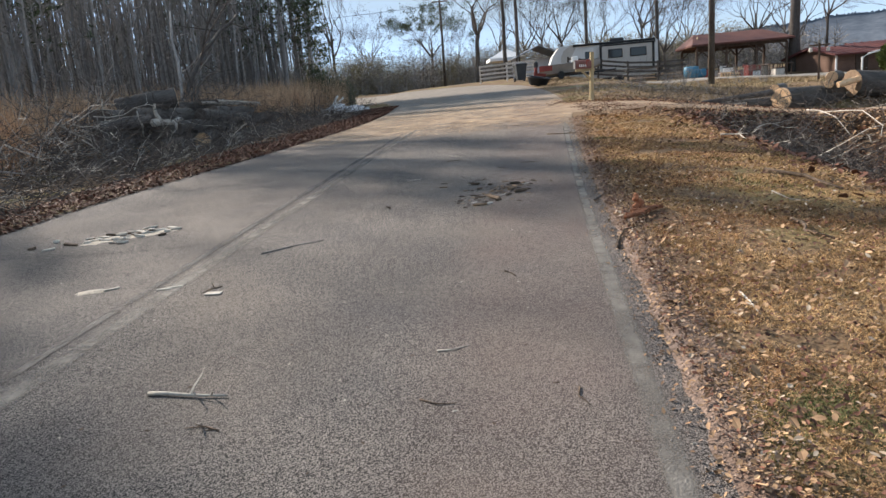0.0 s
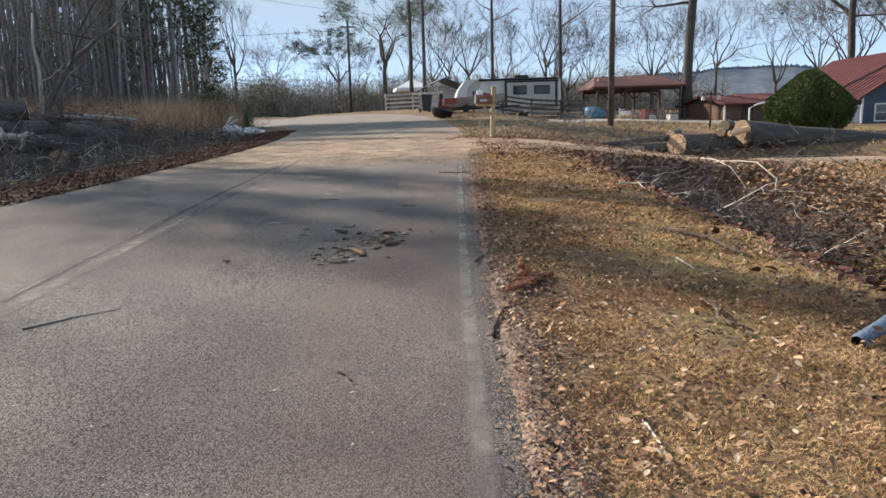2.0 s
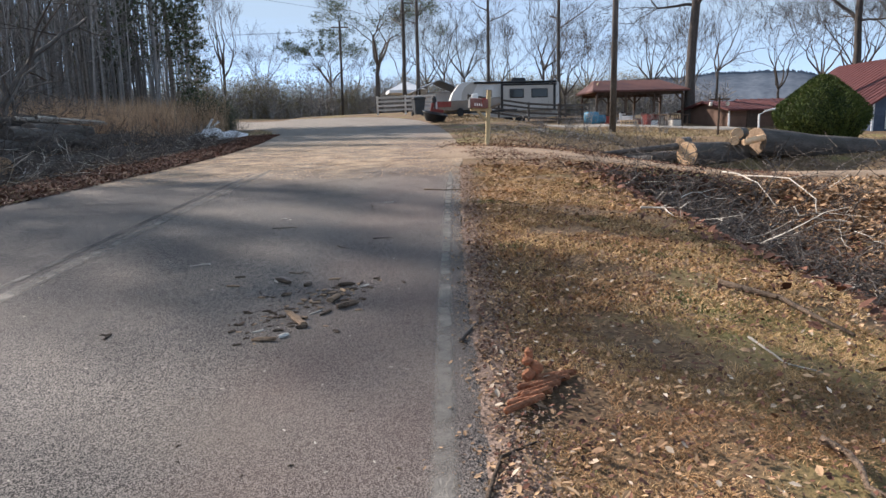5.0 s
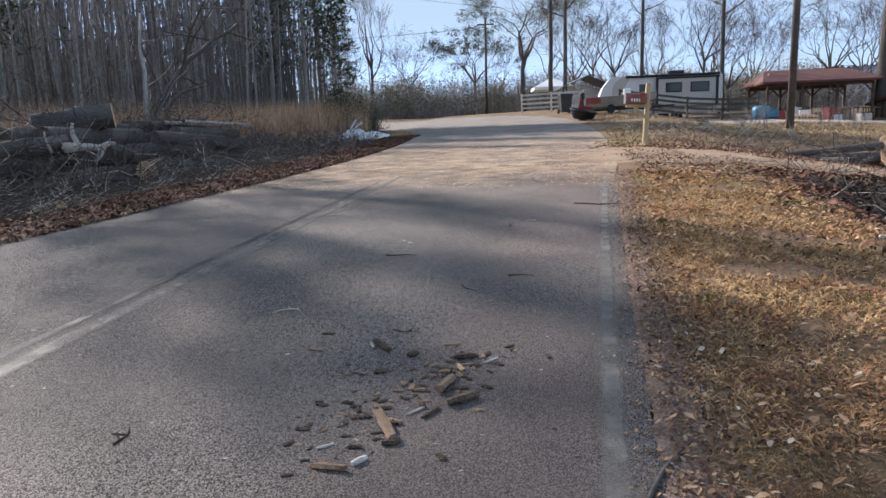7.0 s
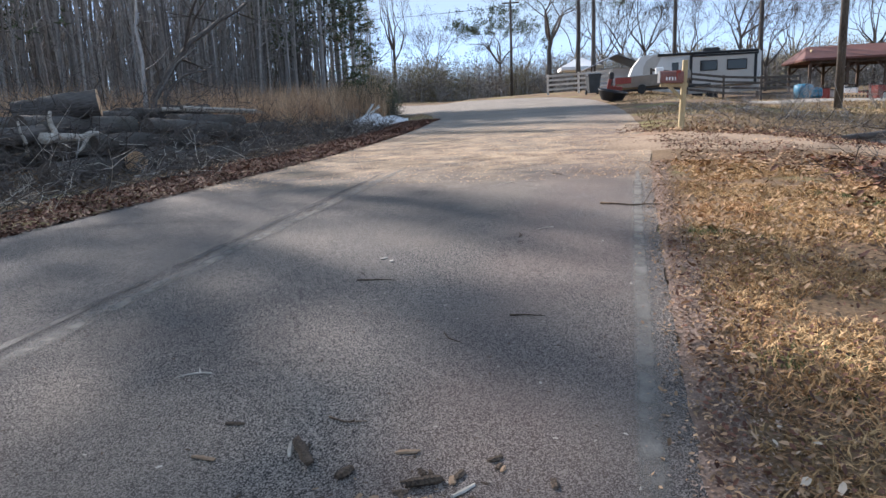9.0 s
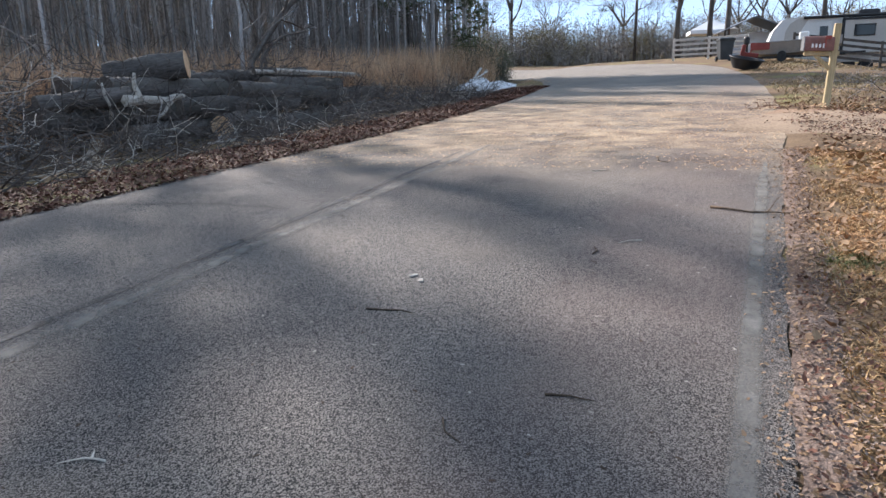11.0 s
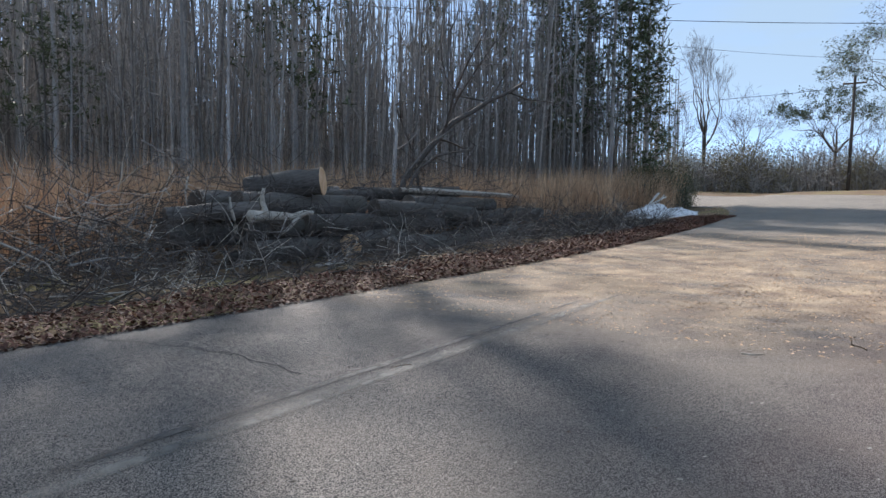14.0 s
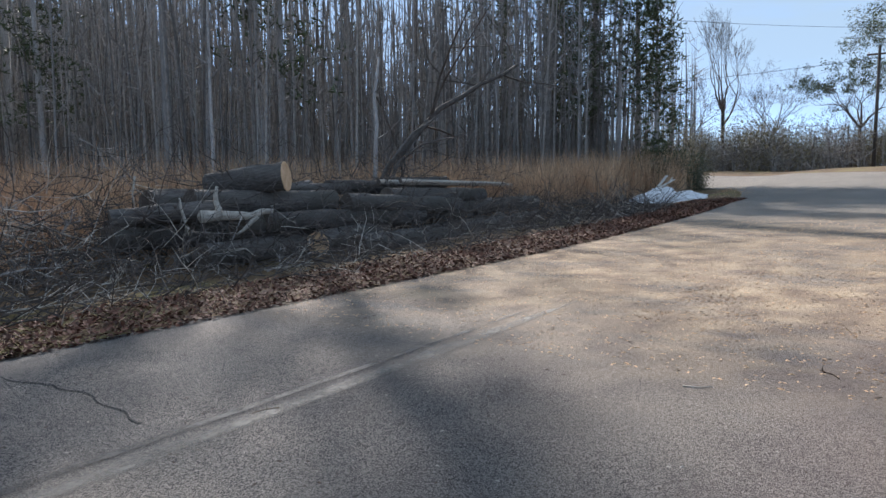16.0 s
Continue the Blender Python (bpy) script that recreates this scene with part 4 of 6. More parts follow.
lying("stick", [(3.24, 8.03), (3.54, 7.73), (3.6, 7.0)], 0.03, M_CHUNK, "dark fallen branch on the lip of the ditch", seed=8)
lying("stick", [(2.88, 6.95), (2.86, 6.53), (2.99, 6.4)], 0.008, M_PALE_TWIG, "thin pale twig lying in the grass", seed=9)
lying("stick", [(1.3, 13.72), (1.6, 13.58), (1.92, 13.6)], 0.012, M_CHUNK, "long dark stick lying on the road", twig=2, seed=10)
lying("stick", [(-0.6, 10.9), (-0.4, 10.92), (-0.32, 10.9)], 0.006, M_CHUNK, "short dark twig on the asphalt", seed=11)
lying("stick", [(0.55, 10.2), (0.65, 10.21), (0.75, 10.2)], 0.006, M_CHUNK, "short dark twig on the asphalt", seed=12)
for k, (x, y) in enumerate(((-0.35, 3.45), (0.15, 4.7), (-2.1, 4.9), (-0.4, 2.9), (0.5, 12.2), (-0.9, 9.3), (0.2, 9.9), (0.95, 4.9), (-1.3, 2.7), (0.35, 2.95), (0.1, 15.3), (0.9, 15.9), (-1.9, 13.7), (-0.15, 8.9), (-1.1, 7.4), (0.8, 12.6))):
    a = k * 1.9
    lying("twig", [(x, y), (x + 0.09 * math.cos(a), y + 0.09 * math.sin(a)), (x + 0.18 * math.cos(a + 0.3), y + 0.18 * math.sin(a + 0.3))], 0.005, M_CHUNK if k % 5 else M_PALE_TWIG, "small broken twig on the asphalt", group="twigs on the road", seed=30 + k, twig=k % 3)


def bark_chunk(x, y, ln, w, h, turn, seed, material):
    r, g = random.Random(seed), Geo()
    n, sides = 5, 6
    for k in range(n + 1):
        u = k / n
        s = 0.7 + 0.3 * math.sin(math.pi * min(max(u * 0.9 + 0.08, 0), 1)) + r.uniform(-0.12, 0.12)
        for j in range(sides):
            a = 2 * math.pi * j / sides
            g.v.append(((u - 0.5) * ln + r.gauss(0, 0.05) * ln, math.cos(a) * w / 2 * s * r.uniform(0.8, 1.2), h / 2 + math.sin(a) * h / 2 * s * r.uniform(0.8, 1.2)))
    for k in range(n):
        for j in range(sides):
            i, i2 = k * sides + j, k * sides + (j + 1) % sides
            g.f.append((i, i2, i2 + sides, i + sides))
    g.f += [tuple(range(sides - 1, -1, -1)), tuple(n * sides + j for j in range(sides))]
    ob = tagged(part("bark_chunk", g, material), "pale broken splinter of wood lying on the road" if material in (M_PALE_TWIG, M_CUT) else "broken brown chunk of bark and rotten wood on the road", "bark chunk", "bark chunks on the road")
    ob.matrix_basis = pose(x, y, road_z(x, y) - 0.004, r.uniform(-4, 4), r.uniform(-4, 4), turn)


r9 = random.Random(9)
for k, (x, y, ln, w, h, turn, material) in enumerate((
        (-0.09, 7.27, 0.15, 0.040, 0.030, -11, M_CUT_BROWN), (0.02, 7.33, 0.07, 0.034, 0.026, 54, M_FENCE), (-0.16, 7.44, 0.08, 0.020, 0.014, 36, M_PALE_TWIG),
        (0.07, 7.62, 0.27, 0.060, 0.042, -65, M_CUT_BROWN), (0.12, 7.48, 0.07, 0.040, 0.028, 7, M_CHUNK), (0.39, 7.91, 0.17, 0.065, 0.045, 40, M_CHUNK),
        (0.29, 8.08, 0.20, 0.060, 0.042, 76, M_CUT_BROWN), (0.36, 8.45, 0.13, 0.050, 0.035, 26, M_CHUNK), (0.34, 8.31, 0.10, 0.030, 0.021, -72, M_CUT),
        (-0.16, 8.61, 0.25, 0.050, 0.035, -58, M_CHUNK), (-0.22, 8.63, 0.14, 0.020, 0.014, -70, M_PALE_TWIG), (-0.54, 8.81, 0.08, 0.025, 0.017, 7, M_CHUNK),
        (-0.54, 8.54, 0.10, 0.025, 0.017, -10, M_CUT_BROWN), (0.25, 8.65, 0.09, 0.025, 0.017, 7, M_CUT_BROWN), (0.50, 8.42, 0.10, 0.020, 0.014, 51, M_PALE_TWIG),
        (-0.08, 8.24, 0.08, 0.040, 0.028, 29, M_CHUNK), (0.05, 8.48, 0.08, 0.045, 0.032, 66, M_CHUNK), (0.18, 7.79, 0.11, 0.020, 0.014, 49, M_PALE_TWIG),
        (0.25, 7.77, 0.12, 0.030, 0.021, 59, M_CHUNK), (0.10, 7.68, 0.08, 0.030, 0.021, -34, M_CUT_BROWN))):
    bark_chunk(x, y, ln, w, h, turn, 50 + k, material)
for k in range(230):
    u = r9.random()
    x, y = -0.2 + 0.65 * u + r9.gauss(0, 0.13), 7.5 + 0.95 * u + r9.gauss(0, 0.17)
    s = 0.01 + 0.028 * r9.random() ** 2
    bark_chunk(x, y, s * 1.7, s * 0.9, s * 0.5, r9.uniform(0, 180), 200 + k, M_CUT_BROWN if k % 4 == 0 else M_CHUNK)


# ---- mailbox ----
def build_mailbox():
    x, y = 3.69, 23.0
    t = thing("mailbox", "tin mailbox on a bracket of a weathered yellow wooden post", "mailbox", at=pose(x, y, ground_z(x, y) - 0.02, 0, 2.5, 4))
    post = part("post", Geo().box((0, 0, 0.74), (0.115, 0.115, 1.7), bev=0.012), M_POST, t)
    part("arm", Geo().box((-0.22, 0, 1.03), (0.62, 0.09, 0.09)), M_POST, t)
    part("brace", Geo().box((0, 0, 0), (0.42, 0.07, 0.07), m=pose(-0.17, 0, 0.86, 0, 42, 0)), M_POST, t)
    prof_ = [(-0.12 + 0.0, 0)] + [(-0.12 * math.cos(math.pi * k / 10), 0.15 + 0.12 * math.sin(math.pi * k / 10)) for k in range(11)] + [(0.12, 0)]
    g = Geo().prism(prof_, -0.26, 0.26)
    g.v = [(v[1] - 0.3, v[0], v[2] + 1.08) for v in g.v]
    box = part("box", g, M_MAILBOX, t)
    d = Geo().prism([(a * 1.05, b * 1.03) for a, b in prof_], -0.275, -0.26)
    d.v = [(v[1] - 0.3, v[0], v[2] + 1.078) for v in d.v]
    part("door", d, M_ALU, box, "dull metal door")
    part("flag", Geo().box((-0.2, -0.135, 1.25), (0.03, 0.012, 0.2)).box((-0.16, -0.135, 1.33), (0.1, 0.012, 0.06)), M_RED, box, "red signal flag")
    for k in range(4):
        part("plain_bar", Geo().box((-0.42 + k * 0.065, -0.125, 1.17), (0.035, 0.008, 0.075), bev=0.002), M_WHITE, box)


build_mailbox()


# ---- bin, boat, tub ----
def build_bin():
    x, y = 2.95, 47.5
    t = thing("wheelie_bin", "dark grey wheeled rubbish bin standing by the drive", "bin", at=pose(x, y, ground_z(x, y), 0, 0, 12))
    g = Geo()
    for z, w in ((0.08, 0.27), (0.5, 0.31), (1.05, 0.36)):
        g.v += [(-w, -w * 1.1, z), (w, -w * 1.1, z), (w, w * 1.1, z), (-w, w * 1.1, z)]
    for k in (0, 4):
        g.f += [(k + j, k + (j + 1) % 4, k + 4 + (j + 1) % 4, k + 4 + j) for j in range(4)]
    g.f.append((3, 2, 1, 0))
    part("body", g, M_CAN, t)
    part("rim", Geo().box((0, 0, 1.06), (0.8, 0.86, 0.07), bev=0.02), M_CAN, t)
    part("lid", Geo().box((0, 0, 0), (0.78, 0.86, 0.06), bev=0.03, m=pose(0, -0.02, 1.16, 6, 0, 0)), M_CAN, t)
    part("handle", Geo().tube([(-0.3, 0.48, 1.05), (-0.3, 0.56, 1.1), (0.3, 0.56, 1.1), (0.3, 0.48, 1.05)], [0.02] * 4, 6), M_DARK, t)
    for s in (-0.33, 0.33):
        part("wheel", Geo().tube([(s - 0.05, 0.3, 0.13), (s + 0.05, 0.3, 0.13)], [0.13, 0.13], 14), M_RUBBER, t)


build_bin()


def build_boat():
    x, y = 3.9, 43.0
    t = thing("boat", "aluminium fishing boat with red stern on a trailer", "boat", at=pose(x, y, ground_z(x, y), 0, -1.5, -6) @ Matrix.Diagonal((0.78, 0.9, 0.9, 1)))
    hull = Geo()
    st = [(0, 0.62, 0.28, 0.95), (1.2, 0.68, 0.25, 0.95), (2.6, 0.66, 0.27, 0.97), (3.8, 0.5, 0.36, 1.02), (4.6, 0.22, 0.6, 1.08)]
    for px, w, z0, z1 in st:
        hull.v += [(px, -w, z1), (px, -w * 0.8, z0 + 0.12), (px, 0, z0), (px, w * 0.8, z0 + 0.12), (px, w, z1), (px, w * 0.92, z1 - 0.03), (px, 0, z0 + 0.12), (px, -w * 0.92, z1 - 0.03)]
    for k in range(len(st) - 1):
        for j in range(8):
            a, b = k * 8 + j, k * 8 + (j + 1) % 8
            hull.f.append((a, b, b + 8, a + 8))
    hull.f += [tuple(range(7, -1, -1)), tuple(32 + j for j in range(8))]
    part("hull", hull, M_ALU, t)
    part("stern_panel", Geo().box((0.45, -0.67, 0.78), (1.0, 0.03, 0.36)).box((-0.03, 0, 0.72), (0.05, 1.2, 0.5)), M_RED, t, "red painted stern")
    part("gunwale", Geo().tube([(a, -w - 0.015, z) for a, w, _, z in st], [0.03] * 5, 6).tube([(a, w + 0.015, z) for a, w, _, z in st], [0.03] * 5, 6), M_ALU, t)
    m = part("outboard_motor", Geo().box((-0.3, 0, 1.12), (0.34, 0.3, 0.42), bev=0.08).box((-0.28, 0, 0.65), (0.14, 0.12, 0.8), bev=0.03), M_DARK, t, "black outboard motor")
    part("propeller", Geo().box((-0.36, 0, 0.28), (0.05, 0.26, 0.08)).box((-0.36, 0, 0.28), (0.05, 0.08, 0.26)), M_DARK, m)
    part("console", Geo().box((2.7, 0, 1.12), (0.5, 0.6, 0.5), bev=0.06), M_WHITE, t, "white console box")
    part("seat", Geo().box((1.8, 0, 0.95), (0.35, 1.0, 0.1), bev=0.03), M_WHITE, t)
    tr = part("trailer_frame", Geo().box((2.4, -0.45, 0.22), (4.9, 0.08, 0.1)).box((2.4, 0.45, 0.22), (4.9, 0.08, 0.1)).box((1.6, 0, 0.2), (0.1, 1.3, 0.08)).box((5.2, 0, 0.26), (1.2, 0.08, 0.08)), M_DARK, t)
    for s in (-0.75, 0.75):
        part("wheel", Geo().tube([(1.6, s - 0.09, 0.24), (1.6, s + 0.09, 0.24)], [0.26, 0.26], 16), M_RUBBER, tr)


build_boat()


def build_tub():
    x, y = 3.2, 37.5
    t = thing("black_tub", "black plastic stock tub lying tilted at the road edge", "tub", at=pose(x, y, ground_z(x, y) + 0.02, 10, 8, 20))
    part("shell", Geo().lathe([(0.42, 0.02), (0.52, 0.18), (0.6, 0.38), (0.66, 0.42), (0.66, 0.45), (0.58, 0.43), (0.48, 0.2), (0.38, 0.06)], 24), M_DARK, t, smooth=True)
    part("bracket", Geo().box((0.2, 0.3, 0.55), (0.7, 0.08, 0.16), bev=0.02).box((-0.1, 0.3, 0.7), (0.14, 0.1, 0.4), bev=0.02), M_RED, t, "red metal bracket")


build_tub()


# ---- fence ----
def build_fence(path, label, material):
    x0, y0 = path[0]
    t = thing("fence", label, "fence", at=pose(x0, y0, 0))
    for k in range(len(path) - 1):
        (xa, ya), (xb, yb) = path[k], path[k + 1]
        n = max(1, round(math.hypot(xb - xa, yb - ya) / 2.0))
        ang = math.atan2(yb - ya, xb - xa)
        for j in range(n + (k == len(path) - 2)):
            x, y = xa + (xb - xa) * j / n, ya + (yb - ya) * j / n
            z = ground_z(x, y)
            part("post", Geo().box((x - x0, y - y0, z + 0.62), (0.12, 0.12, 1.4), math.degrees(ang), 0.015), material, t)
        for j in range(n):
            ax, ay = xa + (xb - xa) * j / n, ya + (yb - ya) * j / n
            bx, by = xa + (xb - xa) * (j + 1) / n, ya + (yb - ya) * (j + 1) / n
            for h in (0.32, 0.62, 0.92, 1.2):
                a = Vector((ax - x0, ay - y0 - 0.08, ground_z(ax, ay) + h))
                b = Vector((bx - x0, by - y0 - 0.08, ground_z(bx, by) + h))
                d = b - a
                m = Matrix.Translation((a + b) / 2) @ d.to_track_quat("X", "Z").to_matrix().to_4x4()
                part("rail", Geo().box((0, 0, 0), (d.length, 0.035, 0.13), bev=0.006, m=m), material, t)


# The stretches differ in colour only for sun on one, backlight on the other.
build_fence([(0.3, 54.0), (4.3, 51.5)], "wooden rail fence along the yard, coloured pale as sunlit", M_FENCE)
build_fence([(6.2, 47.6), (14.0, 47.2)], "four-rail wooden fence before the camper, coloured dark as backlit", M_FENCE_BACKLIT)


# ---- camper ----
def build_camper():
    x, y = 9.3, 52.5
    t = thing("travel_trailer", "white and tan travel trailer parked behind the fence", "camper", at=pose(x, y, 1.82, 0, 0, -2))
    outline = [(-3.9, 0.75), (-3.95, 1.3), (-3.6, 2.3), (-3.2, 2.85), (-2.5, 3.05), (3.65, 3.05), (3.8, 2.9), (3.85, 0.6), (-3.4, 0.55)]
    part("body", Geo().prism(outline, -1.2, 1.2), M_RV, t)
    part("lower_panel", Geo().box((0.3, -1.215, 0.95), (7.0, 0.03, 0.75)), M_RVTAN, t, "tan lower side")
    part("front_cap", Geo().prism([(-3.98, 0.8), (-4.02, 1.35), (-3.66, 2.36), (-3.22, 2.93), (-2.7, 3.08), (-2.9, 2.6), (-3.3, 1.8), (-3.4, 0.8)], -1.24, 1.24), M_WHITE, t, "rounded white front")
    part("front_band", Geo().prism([(-3.0, 2.6), (-2.4, 3.0), (-1.9, 3.0), (-2.6, 1.7), (-2.8, 0.9), (-3.2, 0.9)], -1.225, 1.225), M_RVTAN, t)
    part("slide_out", Geo().box((1.6, -1.4, 1.9), (3.7, 0.42, 1.75), bev=0.02), M_RVTAN, t, "tan slide-out room")
    part("slide_trim", Geo().box((1.6, -1.63, 2.8), (3.9, 0.06, 0.12)).box((-0.28, -1.63, 1.95), (0.16, 0.06, 1.7)).box((3.4, -1.63, 1.95), (0.16, 0.06, 1.7)), M_DARK, t, "dark slide-out trim")
    for wx, ww in ((0.75, 1.0), (2.35, 1.15)):
        w = part("window", Geo().box((wx, -1.63, 2.2), (ww, 0.05, 0.62), bev=0.02), M_DARK, t)
        part("pane", Geo().box((wx, -1.66, 2.2), (ww - 0.12, 0.02, 0.5), bev=0.005), M_GLASS, w)
    d = part("door", Geo().box((-1.15, -1.225, 1.75), (0.72, 0.03, 1.95), bev=0.02), M_RV, t)
    part("pane", Geo().box((-1.15, -1.245, 2.25), (0.4, 0.02, 0.5), bev=0.01), M_GLASS, d)
    part("awning", Geo().tube([(-2.2, -1.32, 2.98), (3.6, -1.32, 2.98)], [0.08, 0.08], 10), M_DARK, t, "rolled dark awning")
    part("air_conditioner", Geo().box((1.1, 0, 3.2), (1.0, 0.75, 0.3), bev=0.08), M_DARK, t)
    part("vent", Geo().box((-1.4, 0.2, 3.12), (0.45, 0.45, 0.14), bev=0.03), M_WHITE, t)
    for wx in (0.2, 1.05):
        part("wheel", Geo().tube([(wx, -1.18, 0.36), (wx, -0.95, 0.36)], [0.36, 0.36], 18), M_RUBBER, t)
    part("hitch", Geo().tube([(-3.6, -0.5, 0.55), (-5.0, 0, 0.5)], [0.06, 0.06], 6).tube([(-3.6, 0.5, 0.55), (-5.0, 0, 0.5)], [0.06, 0.06], 6), M_DARK, t)


build_camper()


def gable(g, x0, x1, y0, y1, eave, ridge, over=0.3, thick=0.1, along="x"):
    """A two-sided roof whose ridge runs along x or y."""
    if along == "y":
        h = Geo()
        gable(h, y0, y1, x0, x1, eave, ridge, over, thick)
        base = len(g.v)
        g.v += [(v[1], v[0], v[2]) for v in h.v]
        g.f += [tuple(base + i for i in f[::-1]) for f in h.f]
        return g
    m = (y0 + y1) / 2
    sl = (ridge - eave) / (m - y0)
    pr = [(y0 - over, eave - sl * over), (m, ridge), (y1 + over, eave - sl * over), (y1 + over, eave - sl * over + thick), (m, ridge + thick), (y0 - over, eave - sl * over + thick)]
    base = len(g.v)
    n = len(pr)
    for x in (x0 - over, x1 + over):
        g.v += [(x, a, b) for a, b in pr]
    g.f += [(base, base + 5, base + 4, base + 1), (base + 1, base + 4, base + 3, base + 2), (base + 6, base + 7, base + 10, base + 11), (base + 7, base + 8, base + 9, base + 10)]
    g.f += [(base + k, base + (k + 1) % n, base + n + (k + 1) % n, base + n + k) for k in range(n)]
    return g


def seams(x0, x1, y0, y1, eave, ridge, parent, material, gap=0.6, along="x", over=0.3):
    """Raised seams of a metal roof, one part a slope and seam."""
    n = int((x1 - x0 + 2 * over) / gap)
    m = (y0 + y1) / 2
    for k in range(n + 1):
        x = x0 - over + k * gap
        for ya in (y0, y1):
            sl = (ridge - eave) / abs(m - ya)
            yo = ya - over if ya == y0 else ya + over
            p = [(x, yo, eave - sl * over + 0.115), (x, m, ridge + 0.115)]
            if along == "y":
                p = [(b, a, c) for a, b, c in p]
            part("roof_seam", Geo().tube(p, [0.025, 0.025], 4), material, parent)


# ---- canopies behind the fence ----
def build_canopy():
    t = thing("canopy_tent", "white pitched canopy tent beyond the fence", "canopy", at=pose(2.7, 63, 3.1, 0, 0, 5))
    g = Geo()
    g.v = [(-1.6, -1.6, 1.9), (1.6, -1.6, 1.9), (1.6, 1.6, 1.9), (-1.6, 1.6, 1.9), (0, 0, 2.75), (-1.6, -1.6, 1.65), (1.6, -1.6, 1.65), (1.6, 1.6, 1.65), (-1.6, 1.6, 1.65)]
    g.f = [(0, 1, 4), (1, 2, 4), (2, 3, 4), (3, 0, 4), (5, 6, 1, 0), (6, 7, 2, 1), (7, 8, 3, 2), (8, 5, 0, 3), (8, 7, 6, 5)]
    part("roof", g, M_CANVAS, t)
    for sx in (-1.5, 1.5):
        for sy in (-1.5, 1.5):
            part("leg", Geo().tube([(sx, sy, -0.1), (sx, sy, 1.7)], [0.03, 0.03], 6), M_ALU, t)
    s = thing("carport", "grey sheet-roofed carport behind the trailer", "carport", at=pose(5.0, 60, 3.0, 0, 0, 8))
    part("roof", gable(Geo(), -1.9, 1.9, -1.6, 1.6, 1.7, 2.5, 0.2, 0.06, "y"), M_GREYTARP, s)
    part("back_wall", Geo().box((0, 1.5, 0.85), (3.4, 0.06, 1.7)), M_CANVAS, s, "pale sheet wall")
    for sx in (-1.7, 1.7):
        for sy in (-1.4, 1.4):
            part("leg", Geo().box((sx, sy, 0.8), (0.08, 0.08, 1.8)), M_ALU, s)


build_canopy()


# ---- pavilion ----
def build_pavilion():
    x, y, z = 18.6, 52.2, 1.66
    t = thing("pavilion", "open timber pavilion with a brown-red roof and braced posts", "pavilion", at=pose(x, y, z, 0, 0, -3))
    w, d = 3.0, 2.2
    roof = Geo()
    roof.v = [(-w - 0.4, -d - 0.4, 2.28), (w + 0.4, -d - 0.4, 2.28), (w + 0.4, d + 0.4, 2.28), (-w - 0.4, d + 0.4, 2.28), (-w + 0.3, 0, 3.1), (w - 0.9, 0, 3.1)]
    roof.v += [(v[0], v[1], v[2] + 0.12) for v in roof.v]
    roof.f = [(6, 7, 11, 10), (7, 8, 11), (8, 9, 10, 11), (9, 6, 10), (4, 5, 1, 0), (5, 2, 1), (5, 4, 3, 2), (4, 0, 3), (0, 1, 7, 6), (1, 2, 8, 7), (2, 3, 9, 8), (3, 0, 6, 9)]
    part("roof", roof, M_ROOFBROWN, t)
    part("beam", Geo().box((0, -d, 2.18), (2 * w, 0.15, 0.2)), M_BROWNWOOD, t)
    part("beam", Geo().box((0, d, 2.18), (2 * w, 0.15, 0.2)), M_BROWNWOOD, t)
    part("gable_panel", Geo().prism([(-w, 2.32), (-w + 0.1, 2.32), (-w + 0.32, 2.98)], -1.3, 1.3), M_POST, t, "pale timber gable")
    for sy in (-d, d):
        for sx in (-w, -w / 3, w / 3, w):
            p = part("post", Geo().box((sx, sy, 1.0), (0.15, 0.15, 2.3)), M_BROWNWOOD, t)
            for s in (-1, 1):
                if abs(sx + s * 0.5) < w:
                    part("brace", Geo().box((0, 0, 0), (0.75, 0.09, 0.09), m=pose(sx + s * 0.27, sy, 1.86, 0, -45 * s, 0)), M_BROWNWOOD, p)
    b = thing("blue_barrel", "blue plastic barrel lying by the pavilion", "barrel", at=pose(13.9, 46.2, ground_z(13.9, 46.2), 0, 0, 20))
    part("shell", Geo().lathe([(0.4, 0), (0.46, 0.1), (0.48, 0.45), (0.46, 0.7), (0.3, 0.76)], 18), M_BLUE, b, smooth=True)
    part("cover", Geo().box((0.55, 0, 0.28), (0.8, 0.8, 0.56), bev=0.12), M_BLUE, b)


build_pavilion()


